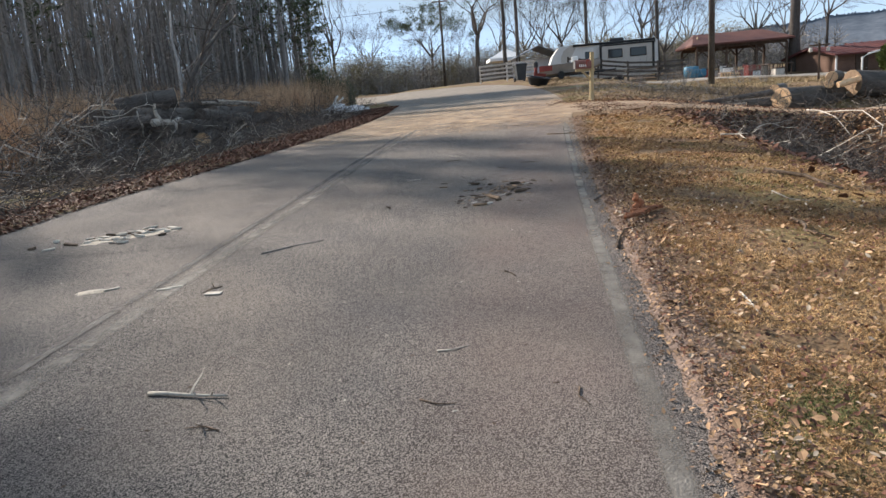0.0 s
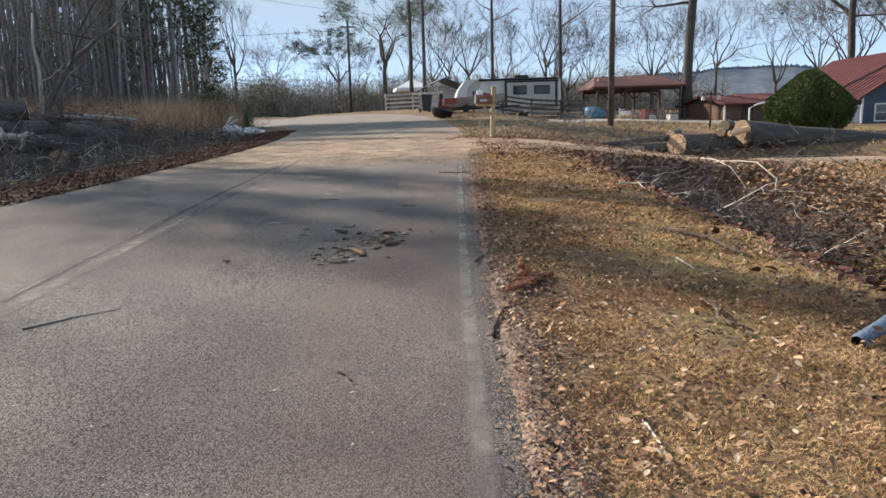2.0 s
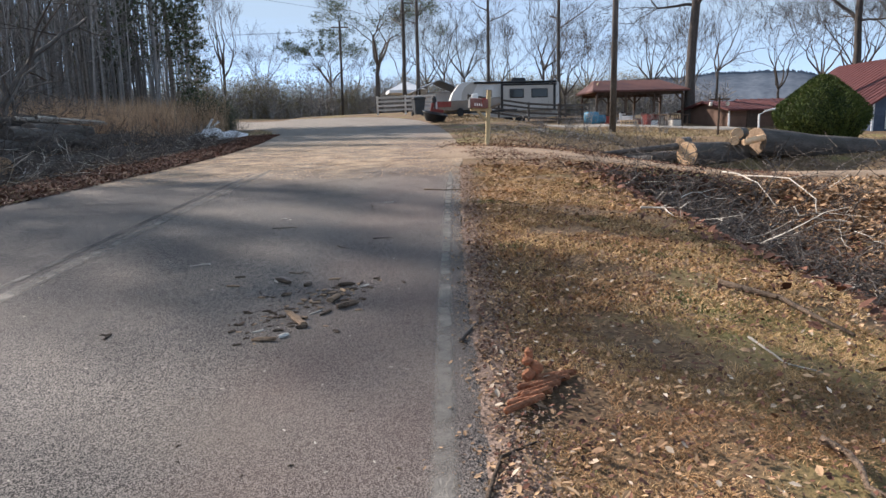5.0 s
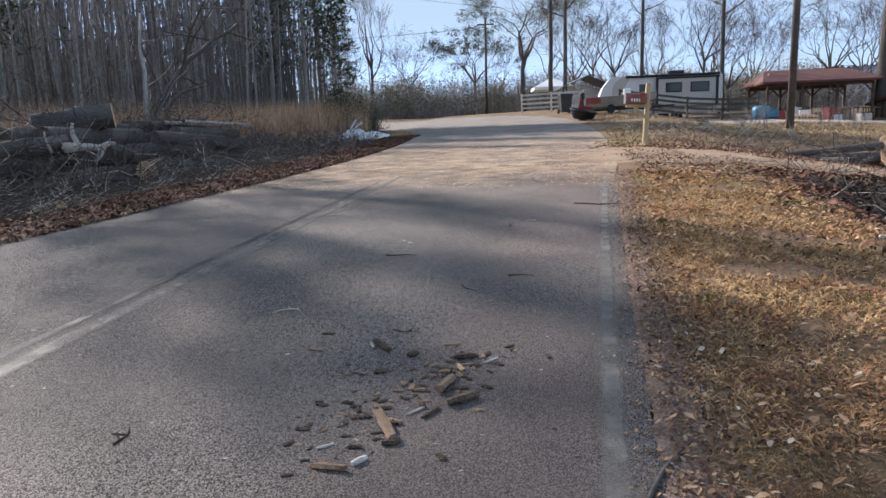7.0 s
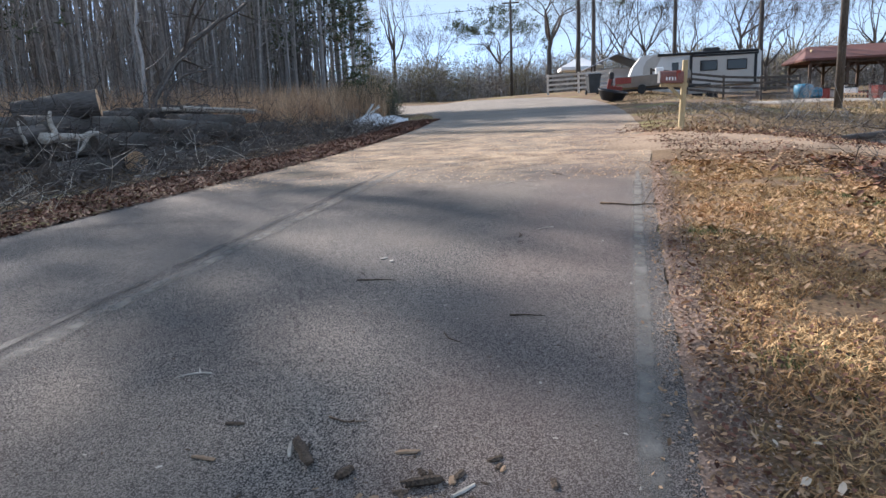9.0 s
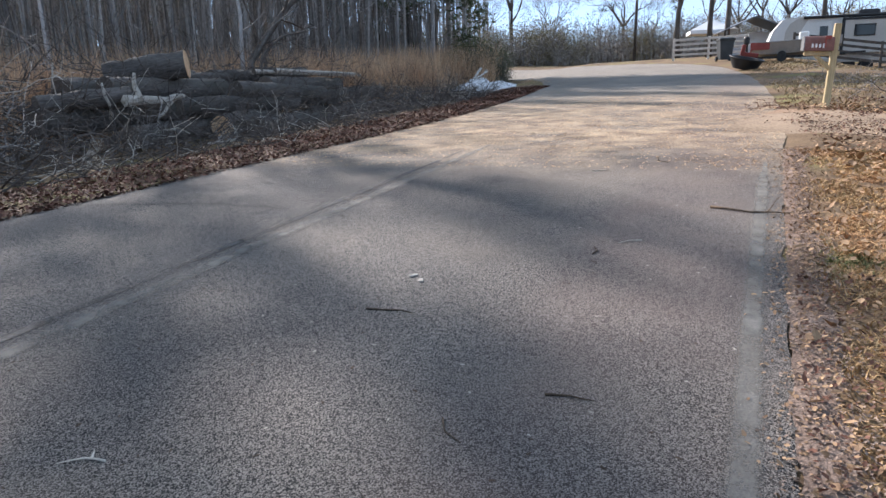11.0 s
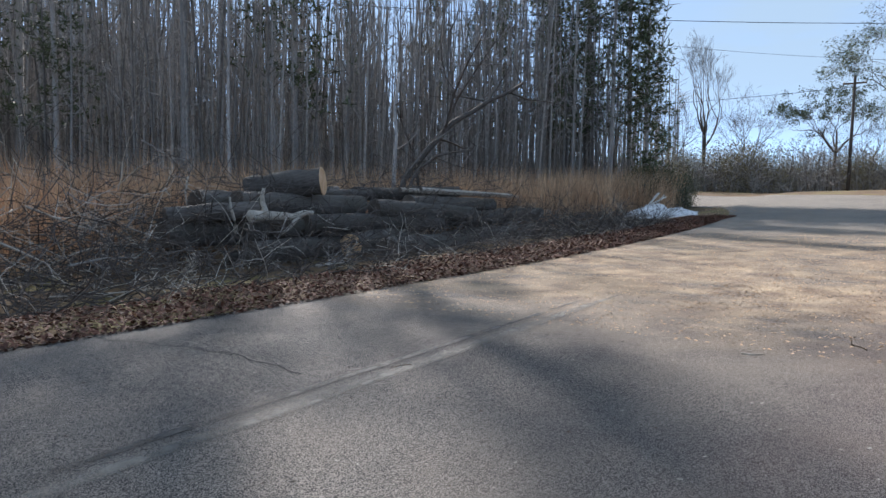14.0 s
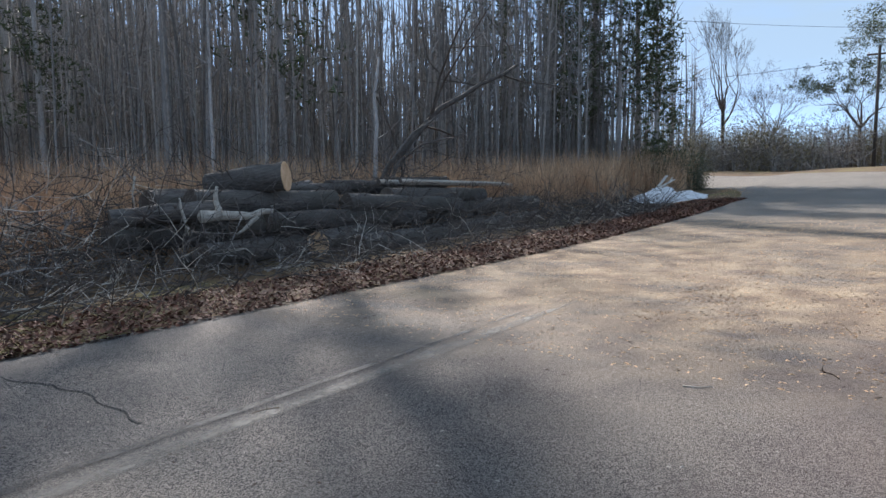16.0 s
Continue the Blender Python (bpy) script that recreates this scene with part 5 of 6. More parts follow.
def build_clutter():
    r = random.Random(77)
    for k in range(16):
        x, y = 15.2 + r.random() * 5.0, 45.6 + r.random() * 3.5
        z = ground_z(x, y)
        if k % 4 == 0:
            t = thing("garden_table", "small dark table among things stored by the pavilion", "table", "stored things", at=pose(x, y, z, 0, 0, r.uniform(0, 90)))
            part("tabletop", Geo().box((0, 0, 0.72), (1.0, 0.7, 0.05)), M_BROWNWOOD, t)
            for sx in (-0.42, 0.42):
                for sy in (-0.28, 0.28):
                    part("leg", Geo().box((sx, sy, 0.35), (0.06, 0.06, 0.72)), M_BROWNWOOD, t)
        else:
            m = (M_RED, M_WHITE, M_CAN, M_FENCE)[r.randint(0, 3)]
            t = thing("storage_box", "closed storage box among things by the pavilion", "box", "stored things", at=pose(x, y, z - 0.02, 0, 0, r.uniform(0, 90)))
            w, h = r.uniform(0.4, 0.8), r.uniform(0.35, 0.8)
            part("body", Geo().box((0, 0, h / 2), (w, w * 0.7, h), bev=0.03), m, t)
            part("lid", Geo().box((0, 0, h + 0.02), (w + 0.04, w * 0.7 + 0.04, 0.05), bev=0.01), M_DARK, t)
    for k in range(14):
        x, y = 15.3 + 0.17 * (k % 7), 44.6
        log_thing("firewood_log", (x, y, ground_z(x, y) + 0.1 + 0.17 * (k // 7)), (x, y + 0.6, ground_z(x, y) + 0.1 + 0.17 * (k // 7)), 0.085, 0.085, "split firewood log in a low stack", "firewood stack", 300 + k)


build_clutter()


def yard_pole(x, y, h, r, label, arm=True):
    t = thing("utility_pole", label, "pole", "poles", at=pose(x, y, ground_z(x, y) - 0.2))
    part("pole", Geo().tube([(0, 0, 0), (0.03, 0, h * 0.5), (0.05, 0, h)], [r, r * 0.85, r * 0.7], 10), M_BARK_DARK, t, smooth=True)
    if arm:
        part("crossarm", Geo().box((0.05, 0, h - 0.6), (1.6, 0.1, 0.12)), M_BROWNWOOD, t)
    for s in (-0.7, 0.7) if arm else ():
        part("insulator", Geo().tube([(0.05 + s, 0, h - 0.54), (0.05 + s, 0, h - 0.4)], [0.05, 0.03], 8), M_WHITE, t)


yard_pole(11.5, 35.0, 13.0, 0.155, "slim weathered pole standing in the yard", False)
yard_pole(-3.2, 71, 9.0, 0.14, "wooden utility pole beyond the road bend")


def cable(a, b, sag, label, thick=0.016):
    pts = []
    for k in range(25):
        u = k / 24
        p = Vector(a).lerp(Vector(b), u)
        p.z -= sag * 4 * u * (1 - u)
        pts.append(p)
    t = thing("overhead_wire", label, "cable", "wires")
    part("wire", Geo().tube(pts, [thick] * 25, 5, False), M_DARK, t)


cable((-3.2, 71, 11.2), (-50, 62, 11.5), 1.0, "black overhead wire along the road")
cable((-29, 28.6, 11.7), (14.4, 59.7, 11.7), 1.0, "black overhead wire crossing the road")
cable((-19, 31.2, 10.2), (6.3, 59.4, 10.2), 0.8, "thin overhead wire crossing the road", 0.008)



def feeder(x, y, h):
    t = thing("bird_feeder", "small white bird feeders on a dark cross-armed post", "bird feeder", at=pose(x, y, ground_z(x, y) - 0.1))
    part("post", Geo().tube([(0, 0, 0), (0, 0, h)], [0.05, 0.045], 8), M_BROWNWOOD, t)
    part("crossarm", Geo().box((0, 0, h - 0.25), (0.9, 0.07, 0.07)), M_BROWNWOOD, t)
    for s in (-0.38, 0, 0.38):
        part("feeder", Geo().box((s, 0, h - 0.08 if s == 0 else h - 0.45), (0.13, 0.13, 0.18), bev=0.03), M_FENCE if s else M_ALU, t)


feeder(15.2, 32.0, 1.9)


# ---- houses ----
def house(name, label, at, w, d, eave, ridge, wall, roof_m, windows, doors=(), along="x"):
    t = thing(name, label, "house", at=at)
    body = Geo()
    if along == "x":
        pr = [(-d / 2, -1), (-d / 2, eave), (0, ridge), (d / 2, eave), (d / 2, -1)]
        body.prism(pr, -w / 2, w / 2)
        body.v = [(v[1], v[0], v[2]) for v in body.v]
    else:
        body.prism([(-w / 2, -1), (-w / 2, eave), (0, ridge), (w / 2, eave), (w / 2, -1)], -d / 2, d / 2)
    part("wall", body, wall, t)
    sid = int(eave / 0.22)
    if along == "x":
        r = part("roof", gable(Geo(), -w / 2, w / 2, -d / 2, d / 2, eave + 0.02, ridge + 0.02, 0.4, 0.1), roof_m, t)
        seams(-w / 2, w / 2, -d / 2, d / 2, eave + 0.02, ridge + 0.02, r, roof_m, 0.5, over=0.4)
    else:
        r = part("roof", gable(Geo(), -w / 2, w / 2, -d / 2, d / 2, eave + 0.02, ridge + 0.02, 0.4, 0.1, "y"), roof_m, t)
        seams(-d / 2, d / 2, -w / 2, w / 2, eave + 0.02, ridge + 0.02, r, roof_m, 0.5, "y", 0.4)
    for k in range(sid):
        part("siding_board", Geo().box((0, -d / 2 - 0.012, 0.1 + k * 0.22), (w - 0.02, 0.02, 0.2), bev=0.006), wall, t)
    for s in (-1, 1):
        part("corner_trim", Geo().box((s * w / 2, -d / 2 - 0.02, eave / 2), (0.12, 0.06, eave)), M_WHITE, t)
    for wx, wz, ww, wh in windows:
        f = part("window", Geo().box((wx, -d / 2 - 0.035, wz + wh / 2), (ww, 0.06, 0.08)).box((wx, -d / 2 - 0.035, wz - wh / 2), (ww + 0.08, 0.08, 0.08)).box((wx - ww / 2, -d / 2 - 0.035, wz), (0.08, 0.06, wh)).box((wx + ww / 2, -d / 2 - 0.035, wz), (0.08, 0.06, wh)).box((wx, -d / 2 - 0.035, wz), (ww, 0.05, 0.04)), M_WHITE, t, "white window frame")
        part("pane", Geo().box((wx, -d / 2 - 0.028, wz), (ww, 0.02, wh), bev=0), M_GLASS, f)
    for wx, ww, wh in doors:
        p = part("door", Geo().box((wx, -d / 2 - 0.03, wh / 2), (ww, 0.05, wh)), M_BROWNWOOD, t)
        part("handle", Geo().box((wx + ww * 0.35, -d / 2 - 0.07, 1.0), (0.1, 0.04, 0.04)), M_ALU, p)
    return t


house("house", "slate-blue sided house with a red metal roof", pose(33.6, 45.8, 0.15, 0, 0, -4), 9.0, 11.0, 2.5, 5.3, M_BLUEWALL, M_ROOFRED, [(-3.35, 1.5, 0.75, 1.0), (0.2, 1.5, 0.75, 1.0), (2.8, 1.5, 0.75, 1.0)], along="y")
house("shed", "brown board shed with a red metal roof", pose(24.6, 48.5, 0.55, 0, 0, 12), 4.6, 4.5, 1.95, 2.45, M_BROWNWALL, M_ROOFRED, [], [(-0.5, 0.9, 1.9)])
house("outbuilding", "brown outbuilding with a rusty red roof", pose(28.4, 50.5, 0.6, 0, 0, -6), 4.2, 4.5, 2.05, 2.6, M_BROWNWALL, M_ROOFRED, [])
g = thing("porch_rail", "white pipe handrail beside the evergreen", "handrail", at=pose(17.6, 33.0, ground_z(17.6, 33.0)))
part("rail", Geo().tube([(0, 0, 0), (0, 0, 1.0), (0.35, 0.1, 1.15), (0.9, 0.3, 1.25)], [0.045] * 4, 7), M_WHITE, g)


# ---- evergreen ----
def build_evergreen():
    x, y = 20.7, 33.2
    t = thing("evergreen_bush", "big rounded green evergreen bush in the yard", "bush", at=pose(x, y, ground_z(x, y) - 0.1) @ Matrix.Diagonal((0.74, 0.74, 0.86, 1)))
    r = random.Random(3)
    stems, sp = Geo(), Geo()
    for k in range(14):
        a = k * 2.4
        stems.tube([(0.1 * math.cos(a), 0.1 * math.sin(a), 0), (0.8 * math.cos(a), 0.8 * math.sin(a), 1.1), (1.3 * math.cos(a), 1.3 * math.sin(a), 1.9)], [0.06, 0.04, 0.015], 5)
    part("branching", stems, M_BARK, t)
    for _ in range(26000):
        u, a = r.random(), r.uniform(0, 6.283)
        z = u
        prof_r = (0.80 + 0.42 * math.sin(math.pi * min(z * 1.15, 1)) ) * (1 - z ** 2.6) ** 0.55
        lump = 1 + 0.16 * noise.noise((math.cos(a) * 2, math.sin(a) * 2, z * 3))
        rad = 2.25 * prof_r * lump * (0.82 + 0.2 * r.random() ** 0.5)
        c = Vector((rad * math.cos(a), rad * math.sin(a), 0.1 + 3.3 * z * (0.94 + 0.08 * lump)))
        o = Vector((math.cos(a), math.sin(a), 0.9)).normalized()
        d = (o + Vector((r.gauss(0, 0.5), r.gauss(0, 0.5), r.gauss(0, 0.4)))).normalized() * r.uniform(0.07, 0.17)
        w = d.cross(Vector((r.gauss(0, 1), r.gauss(0, 1), r.gauss(0, 1)))).normalized() * 0.03
        sp.face(c - w, c + d * 0.5 - w * 0.6, c + d, c + d * 0.5 + w * 0.6, c + w)
    # Added solid core that closes the hollow bush, dark as its inside is shaded.
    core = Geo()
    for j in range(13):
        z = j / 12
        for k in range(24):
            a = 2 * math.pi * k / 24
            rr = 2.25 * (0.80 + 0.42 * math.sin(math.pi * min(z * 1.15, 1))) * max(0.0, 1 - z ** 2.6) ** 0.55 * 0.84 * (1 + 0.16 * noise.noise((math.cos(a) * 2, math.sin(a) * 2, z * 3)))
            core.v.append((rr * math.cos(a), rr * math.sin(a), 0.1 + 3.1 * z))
    for j in range(12):
        for k in range(24):
            i, i2 = j * 24 + k, j * 24 + (k + 1) % 24
            core.f.append((i, i2, i2 + 24, i + 24))
    part("inner_growth", core, M_CEDAR_SHADE, t, "solid filler core, dark for the shade inside the bush", smooth=True)
    part("foliage", sp, M_CEDAR, t)
    for k, (bx, by, s) in enumerate(((12.6, 34.0, 0.34), (13.4, 33.6, 0.26), (10.3, 35.5, 0.28), (6.2, 27.5, 0.22), (7.6, 28.2, 0.2))):
        tt = thing("bare_shrub", "small bare brown shrub in the yard", "shrub", "yard shrubs", at=pose(bx, by, ground_z(bx, by) - 0.05, 0, 0, k * 70) @ Matrix.Scale(s, 4))
        part("branching", SHRUBS[k % 3][0], None, tt)


build_evergreen()


# ---- left side: log pile and brush ----
G_L = "logs in the roadside pile"
for k, (a, b, r0, r1, cut, text) in enumerate((
        ((-8.72, 19.62, 2.3), (-10.15, 18.95, 2.12), 0.28, 0.26, True, "thick log with a pale slanting cut on top of the pile"),
        ((-8.9, 18.1, 1.72), (-9.5, 16.6, 1.6), 0.17, 0.15, False, "grey log lying in the roadside pile"),
        ((-8.25, 19.95, 1.0), (-8.9, 22.6, 1.15), 0.24, 0.24, True, "grey log with a round sawn end in the pile"),
        ((-7.85, 20.6, 0.92), (-8.1, 24.2, 0.95), 0.26, 0.22, False, "mossy grey log at the foot of the pile"),
        ((-8.6, 19.0, 1.45), (-8.7, 23.7, 1.4), 0.2, 0.19, False, "long grey log lying in the pile"),
        ((-8.9, 22.7, 1.85), (-9.0, 26.8, 1.85), 0.22, 0.18, False, "long log on top of the pile"),
        ((-8.7, 21.2, 1.75), (-8.7, 25.2, 1.6), 0.21, 0.2, False, "grey log lying in the roadside pile"),
        ((-9.2, 18.8, 1.2), (-9.3, 23.5, 1.3), 0.3, 0.28, False, "thick dark log deep in the pile"),
        ((-8.5, 17.6, 0.95), (-8.8, 20.4, 1.0), 0.22, 0.2, False, "grey log at the foot of the pile"),
        ((-8.1, 24.4, 0.98), (-8.0, 28.0, 1.2), 0.22, 0.16, False, "grey log lying beside the brush"),
        ((-9.1, 25.5, 1.5), (-8.8, 29.5, 1.6), 0.24, 0.18, False, "grey log lying beside the brush"),
        ((-9.6, 16.6, 1.3), (-9.4, 19.6, 1.3), 0.27, 0.25, False, "grey log deep in the pile"),
        ((-9.25, 17.9, 1.85), (-9.1, 21.2, 1.8), 0.24, 0.22, False, "grey log under the top of the pile"),
        ((-9.75, 17.4, 1.8), (-9.9, 20.8, 1.82), 0.26, 0.23, False, "thick dark log under the top of the pile"),
        ((-8.75, 18.5, 1.42), (-8.95, 21.1, 1.36), 0.23, 0.2, False, "grey log wedged in the middle of the pile"),
        ((-9.4, 23.0, 2.2), (-9.2, 28.8, 2.1), 0.06, 0.05, False, "long peeled pole on top of the pile"),
        ((-8.9, 23.2, 2.22), (-8.9, 27.8, 2.15), 0.05, 0.04, False, "long peeled pole on top of the pile"))):
    log_thing("piled_log", a, b, r0, r1, text, G_L, 100 + k, cut, cut and k != 2, bark=M_PALE_TWIG if k > 14 else None)


r5 = random.Random(51)
for k in range(34):
    y, layer = 17.2 + 8.2 * r5.random(), k % 4
    x, ln = -8.75 - 0.3 * layer - 0.6 * r5.random(), r5.uniform(1.0, 3.0)
    z = ground_z(x, y) + 0.18 + 0.36 * layer
    log_thing("piled_log", (x, y, z), (x - r5.uniform(-0.3, 0.5), y + ln, z + r5.uniform(-0.05, 0.12)), r5.uniform(0.11, 0.19), r5.uniform(0.1, 0.17), "weathered grey log wedged in the roadside pile", G_L, 140 + k, k % 4 == 0, False, sawn=M_CUT_BROWN)


def pile_branch(pts, r, label, material=None, twig=0, seed=1):
    stick("fallen_branch", pts, r, material or M_PALE_TWIG, label, "branch", "branches in the brush", twig, seed)


pile_branch([(-8.6, 17.6, 1.62), (-8.5, 18.1, 1.62), (-8.42, 18.55, 1.56), (-8.38, 19.0, 1.67)], 0.12, "pale forked limb in the brush pile", M_PALE_TWIG, 0, 1)
pile_branch([(-8.55, 17.95, 1.62), (-8.6, 18.0, 1.85), (-8.62, 18.02, 2.12)], 0.07, "pale stub of a limb in the brush pile", M_PALE_TWIG, 0, 2)
pile_branch([(-8.42, 18.7, 1.6), (-8.32, 18.35, 1.42), (-8.3, 18.15, 1.3)], 0.05, "pale stub of a limb in the brush pile", M_PALE_TWIG, 0, 3)
pile_branch([(-8.9, 17.6, 1.3), (-8.8, 17.5, 1.55), (-8.85, 17.45, 1.95)], 0.045, "pale broken stub in the brush pile", M_PALE_TWIG, 0, 4)
for k, pts in enumerate((((-9.0, 15.6, 1.45), (-9.0, 16.17, 1.25), (-9.0, 16.64, 1.51)), ((-9.0, 15.6, 1.45), (-9.0, 15.75, 1.6), (-9.0, 15.8, 1.85)), ((-9.0, 14.15, 1.75), (-9.0, 14.8, 1.5), (-9.0, 15.38, 1.33)), ((-9.0, 14.7, 1.98), (-9.0, 15.0, 1.75), (-9.0, 15.1, 1.5)),
                         ((-8.0, 13.35, 1.37), (-8.0, 13.92, 1.05), (-7.9, 14.26, 0.6)), ((-8.0, 14.2, 1.0), (-8.0, 14.7, 1.08), (-8.0, 15.2, 1.06)), ((-7.3, 13.6, 0.72), (-7.3, 14.6, 0.68), (-7.2, 15.6, 0.68)), ((-9.5, 16.2, 2.87), (-9.5, 16.7, 2.6), (-9.5, 17.04, 2.23)),
                         ((-9.5, 17.05, 2.3), (-9.5, 17.0, 2.0), (-9.5, 17.03, 1.63)), ((-6.6, 17.4, 0.86), (-6.6, 17.8, 0.95), (-6.6, 18.2, 0.86)), ((-6.65, 17.4, 0.88), (-6.5, 17.9, 0.9), (-6.6, 18.3, 0.95)), ((-8.0, 24.9, 1.06), (-8.0, 26.0, 1.25), (-8.0, 26.9, 1.42)),
                         ((-7.0, 22.9, 1.05), (-6.7, 24.0, 1.12), (-6.3, 25.1, 1.15)), ((-8.4, 11.2, 1.0), (-8.2, 12.0, 0.8), (-7.8, 12.8, 0.75)), ((-8.8, 12.2, 1.4), (-8.5, 12.9, 1.0), (-8.3, 13.4, 0.8)), ((-8.2, 18.2, 1.6), (-8.1, 17.8, 1.0), (-7.9, 17.4, 0.8)))):
    pile_branch(pts, 0.013 + 0.004 * (k % 3), "bare branch sticking out of the brush", M_TWIG if k % 2 else M_PALE_TWIG, 5 + k % 4, 20 + k)
pile_branch([(-10.5, 24.2, 1.2), (-10.5, 24.6, 2.5), (-10.5, 26.9, 4.3), (-10.5, 29.1, 5.2), (-10.5, 31.3, 6.15)], 0.12, "long bent sapling leaning over the brush", M_BARK_DARK, 7, 41)
pile_branch([(-10.0, 23.6, 1.3), (-10.0, 24.4, 2.7), (-10.0, 25.4, 3.2), (-10.0, 26.8, 3.45)], 0.06, "bent bare branch rising out of the brush", M_BARK_DARK, 5, 42)
pile_branch([(-10.0, 23.3, 1.3), (-10.0, 23.9, 2.5), (-10.0, 25.1, 3.5), (-10.0, 26.2, 4.05)], 0.05, "bent branch rising out of the brush", M_BARK_LOG, 4, 43)
pile_branch([(-10.5, 24.1, 1.3), (-10.4, 24.0, 3.0), (-10.5, 24.1, 4.4), (-10.5, 24.3, 5.4)], 0.07, "broken upright grey snag rising out of the brush", M_BARK, 2, 44)
pile_branch([(-10.4, 25.2, 1.3), (-10.4, 25.0, 2.8), (-10.5, 24.2, 4.4)], 0.05, "broken sapling leaning in the brush", M_BARK_DARK, 4, 45)


def brush(name, n, place, label, material=None, seed=1, length=(0.5, 1.7), rad=(0.004, 0.014), flat=0.35):
    """A tangle of bare twigs; place(r) gives a point and how high above the ground the tangle reaches there."""
    r, g = random.Random(seed), Geo()
    for _ in range(n):
        x, y, top = place(r)
        z = ground_z(x, y) + r.random() ** 1.3 * top
        a, ln = r.uniform(0, 6.283), r.uniform(*length)
        d = Vector((math.cos(a), math.sin(a), r.gauss(0.1, flat)))
        q, s = limb(g, (x, y, z), d, ln, r.uniform(*rad), r, 4, 0.45, 0.0, 3, 0.3)
        twigs_on(g, q, s, r.randint(1, 3), ln * 0.45, r, 0.9, 0.1, 0, 0.2)
    stuff(name, g, material or M_TWIG, label, "brush")


def left_place(r):
    y = r.uniform(6, 33)
    front = float(np.interp(y, [6, 12, 18, 26, 36], [-7.3, -6.4, -5.7, -5.1, -5.7]))
    u = r.random() ** 1.2
    if 16.2 < y < 26.5 and r.random() < 0.4:
        front = -9.2
    x = front - u * float(np.interp(y, [6, 30, 36], [5.0, 4.6, 3.4]))
    return x, y, 0.08 + 1.1 * min(1, max(0, u - 0.08) * 2.0) * float(np.interp(y, [6, 10, 26, 36], [0.55, 1, 0.7, 0.22]))


brush("brush_pile", 4000, left_place, "tangled grey-brown brush and slash beside the road", M_SLASH, seed=2)
brush("pile_top_brush", 900, lambda r: (r.gauss(-9.7, 0.55), r.uniform(14.5, 29), 1.7), "loose bare branches over the log pile", M_SLASH, 12, (0.6, 1.8), (0.005, 0.014), 0.5)
brush("field_saplings", 520, lambda r: (-9.0 - 8 * r.random(), r.uniform(8, 45), 0.1), "thin reddish saplings standing in the sedge", M_SLASH, 13, (1.4, 3.4), (0.006, 0.014), 3.0)
brush("brush_twigs", 330, left_place, "pale dead twigs in the roadside brush", M_PALE_TWIG, 3, (0.4, 1.4), (0.004, 0.010))


def ditch_place(r):
    y = 9.5 + 7.0 * r.random() ** 0.8
    x = 6.2 + 0.05 * y + r.gauss(0, 0.95)
    return x, y, 0.35


brush("ditch_brush", 1700, ditch_place, "tangled dark twigs filling the ditch", M_SLASH, seed=4, length=(0.4, 1.3), rad=(0.003, 0.009))
brush("log_brush", 420, lambda r: (r.uniform(4.5, 22), r.uniform(20.4, 23.4), 0.5), "bare twigs and slash beside the felled logs", M_SLASH, seed=6, length=(0.4, 1.3), rad=(0.004, 0.012), flat=0.5)
brush("verge_brush", 160, lambda r: (r.uniform(3.6, 9), r.uniform(24, 29), 0.4), "bare twigs on the far verge", seed=7, length=(0.3, 1.0), rad=(0.003, 0.010))
brush("ditch_twigs", 70, ditch_place, "pale peeled twigs in the ditch", M_PALE_TWIG, 5, (0.4, 1.2), (0.006, 0.012))
for k, xy in enumerate((((3.86, 11.3), (4.2, 11.45), (4.1, 10.9)), ((8.2, 15.0), (8.05, 14.6), (8.25, 14.3)))):
    stick("fallen_branch", [(x, y, ground_z(x, y) + 0.12) for x, y in xy], 0.016, M_PALE_TWIG, "pale peeled branch lying over the ditch", "branch", "branches in the ditch", 2, 60 + k)


for k, pts in enumerate((((7.9, 17.2, 0.62), (7.85, 16.4, 0.62), (7.8, 15.6, 0.5), (7.69, 14.7, 0.12)), ((8.1, 16.9, 0.55), (8.04, 15.6, 0.62), (8.0, 14.9, 0.63), (7.8, 13.8, 0.36), (7.5, 13.3, 0.2)))):
    stick("fallen_branch", pts, 0.014, M_PALE_TWIG, "pale peeled branch arching over the ditch", "branch", "branches in the ditch", 1, 66 + k)


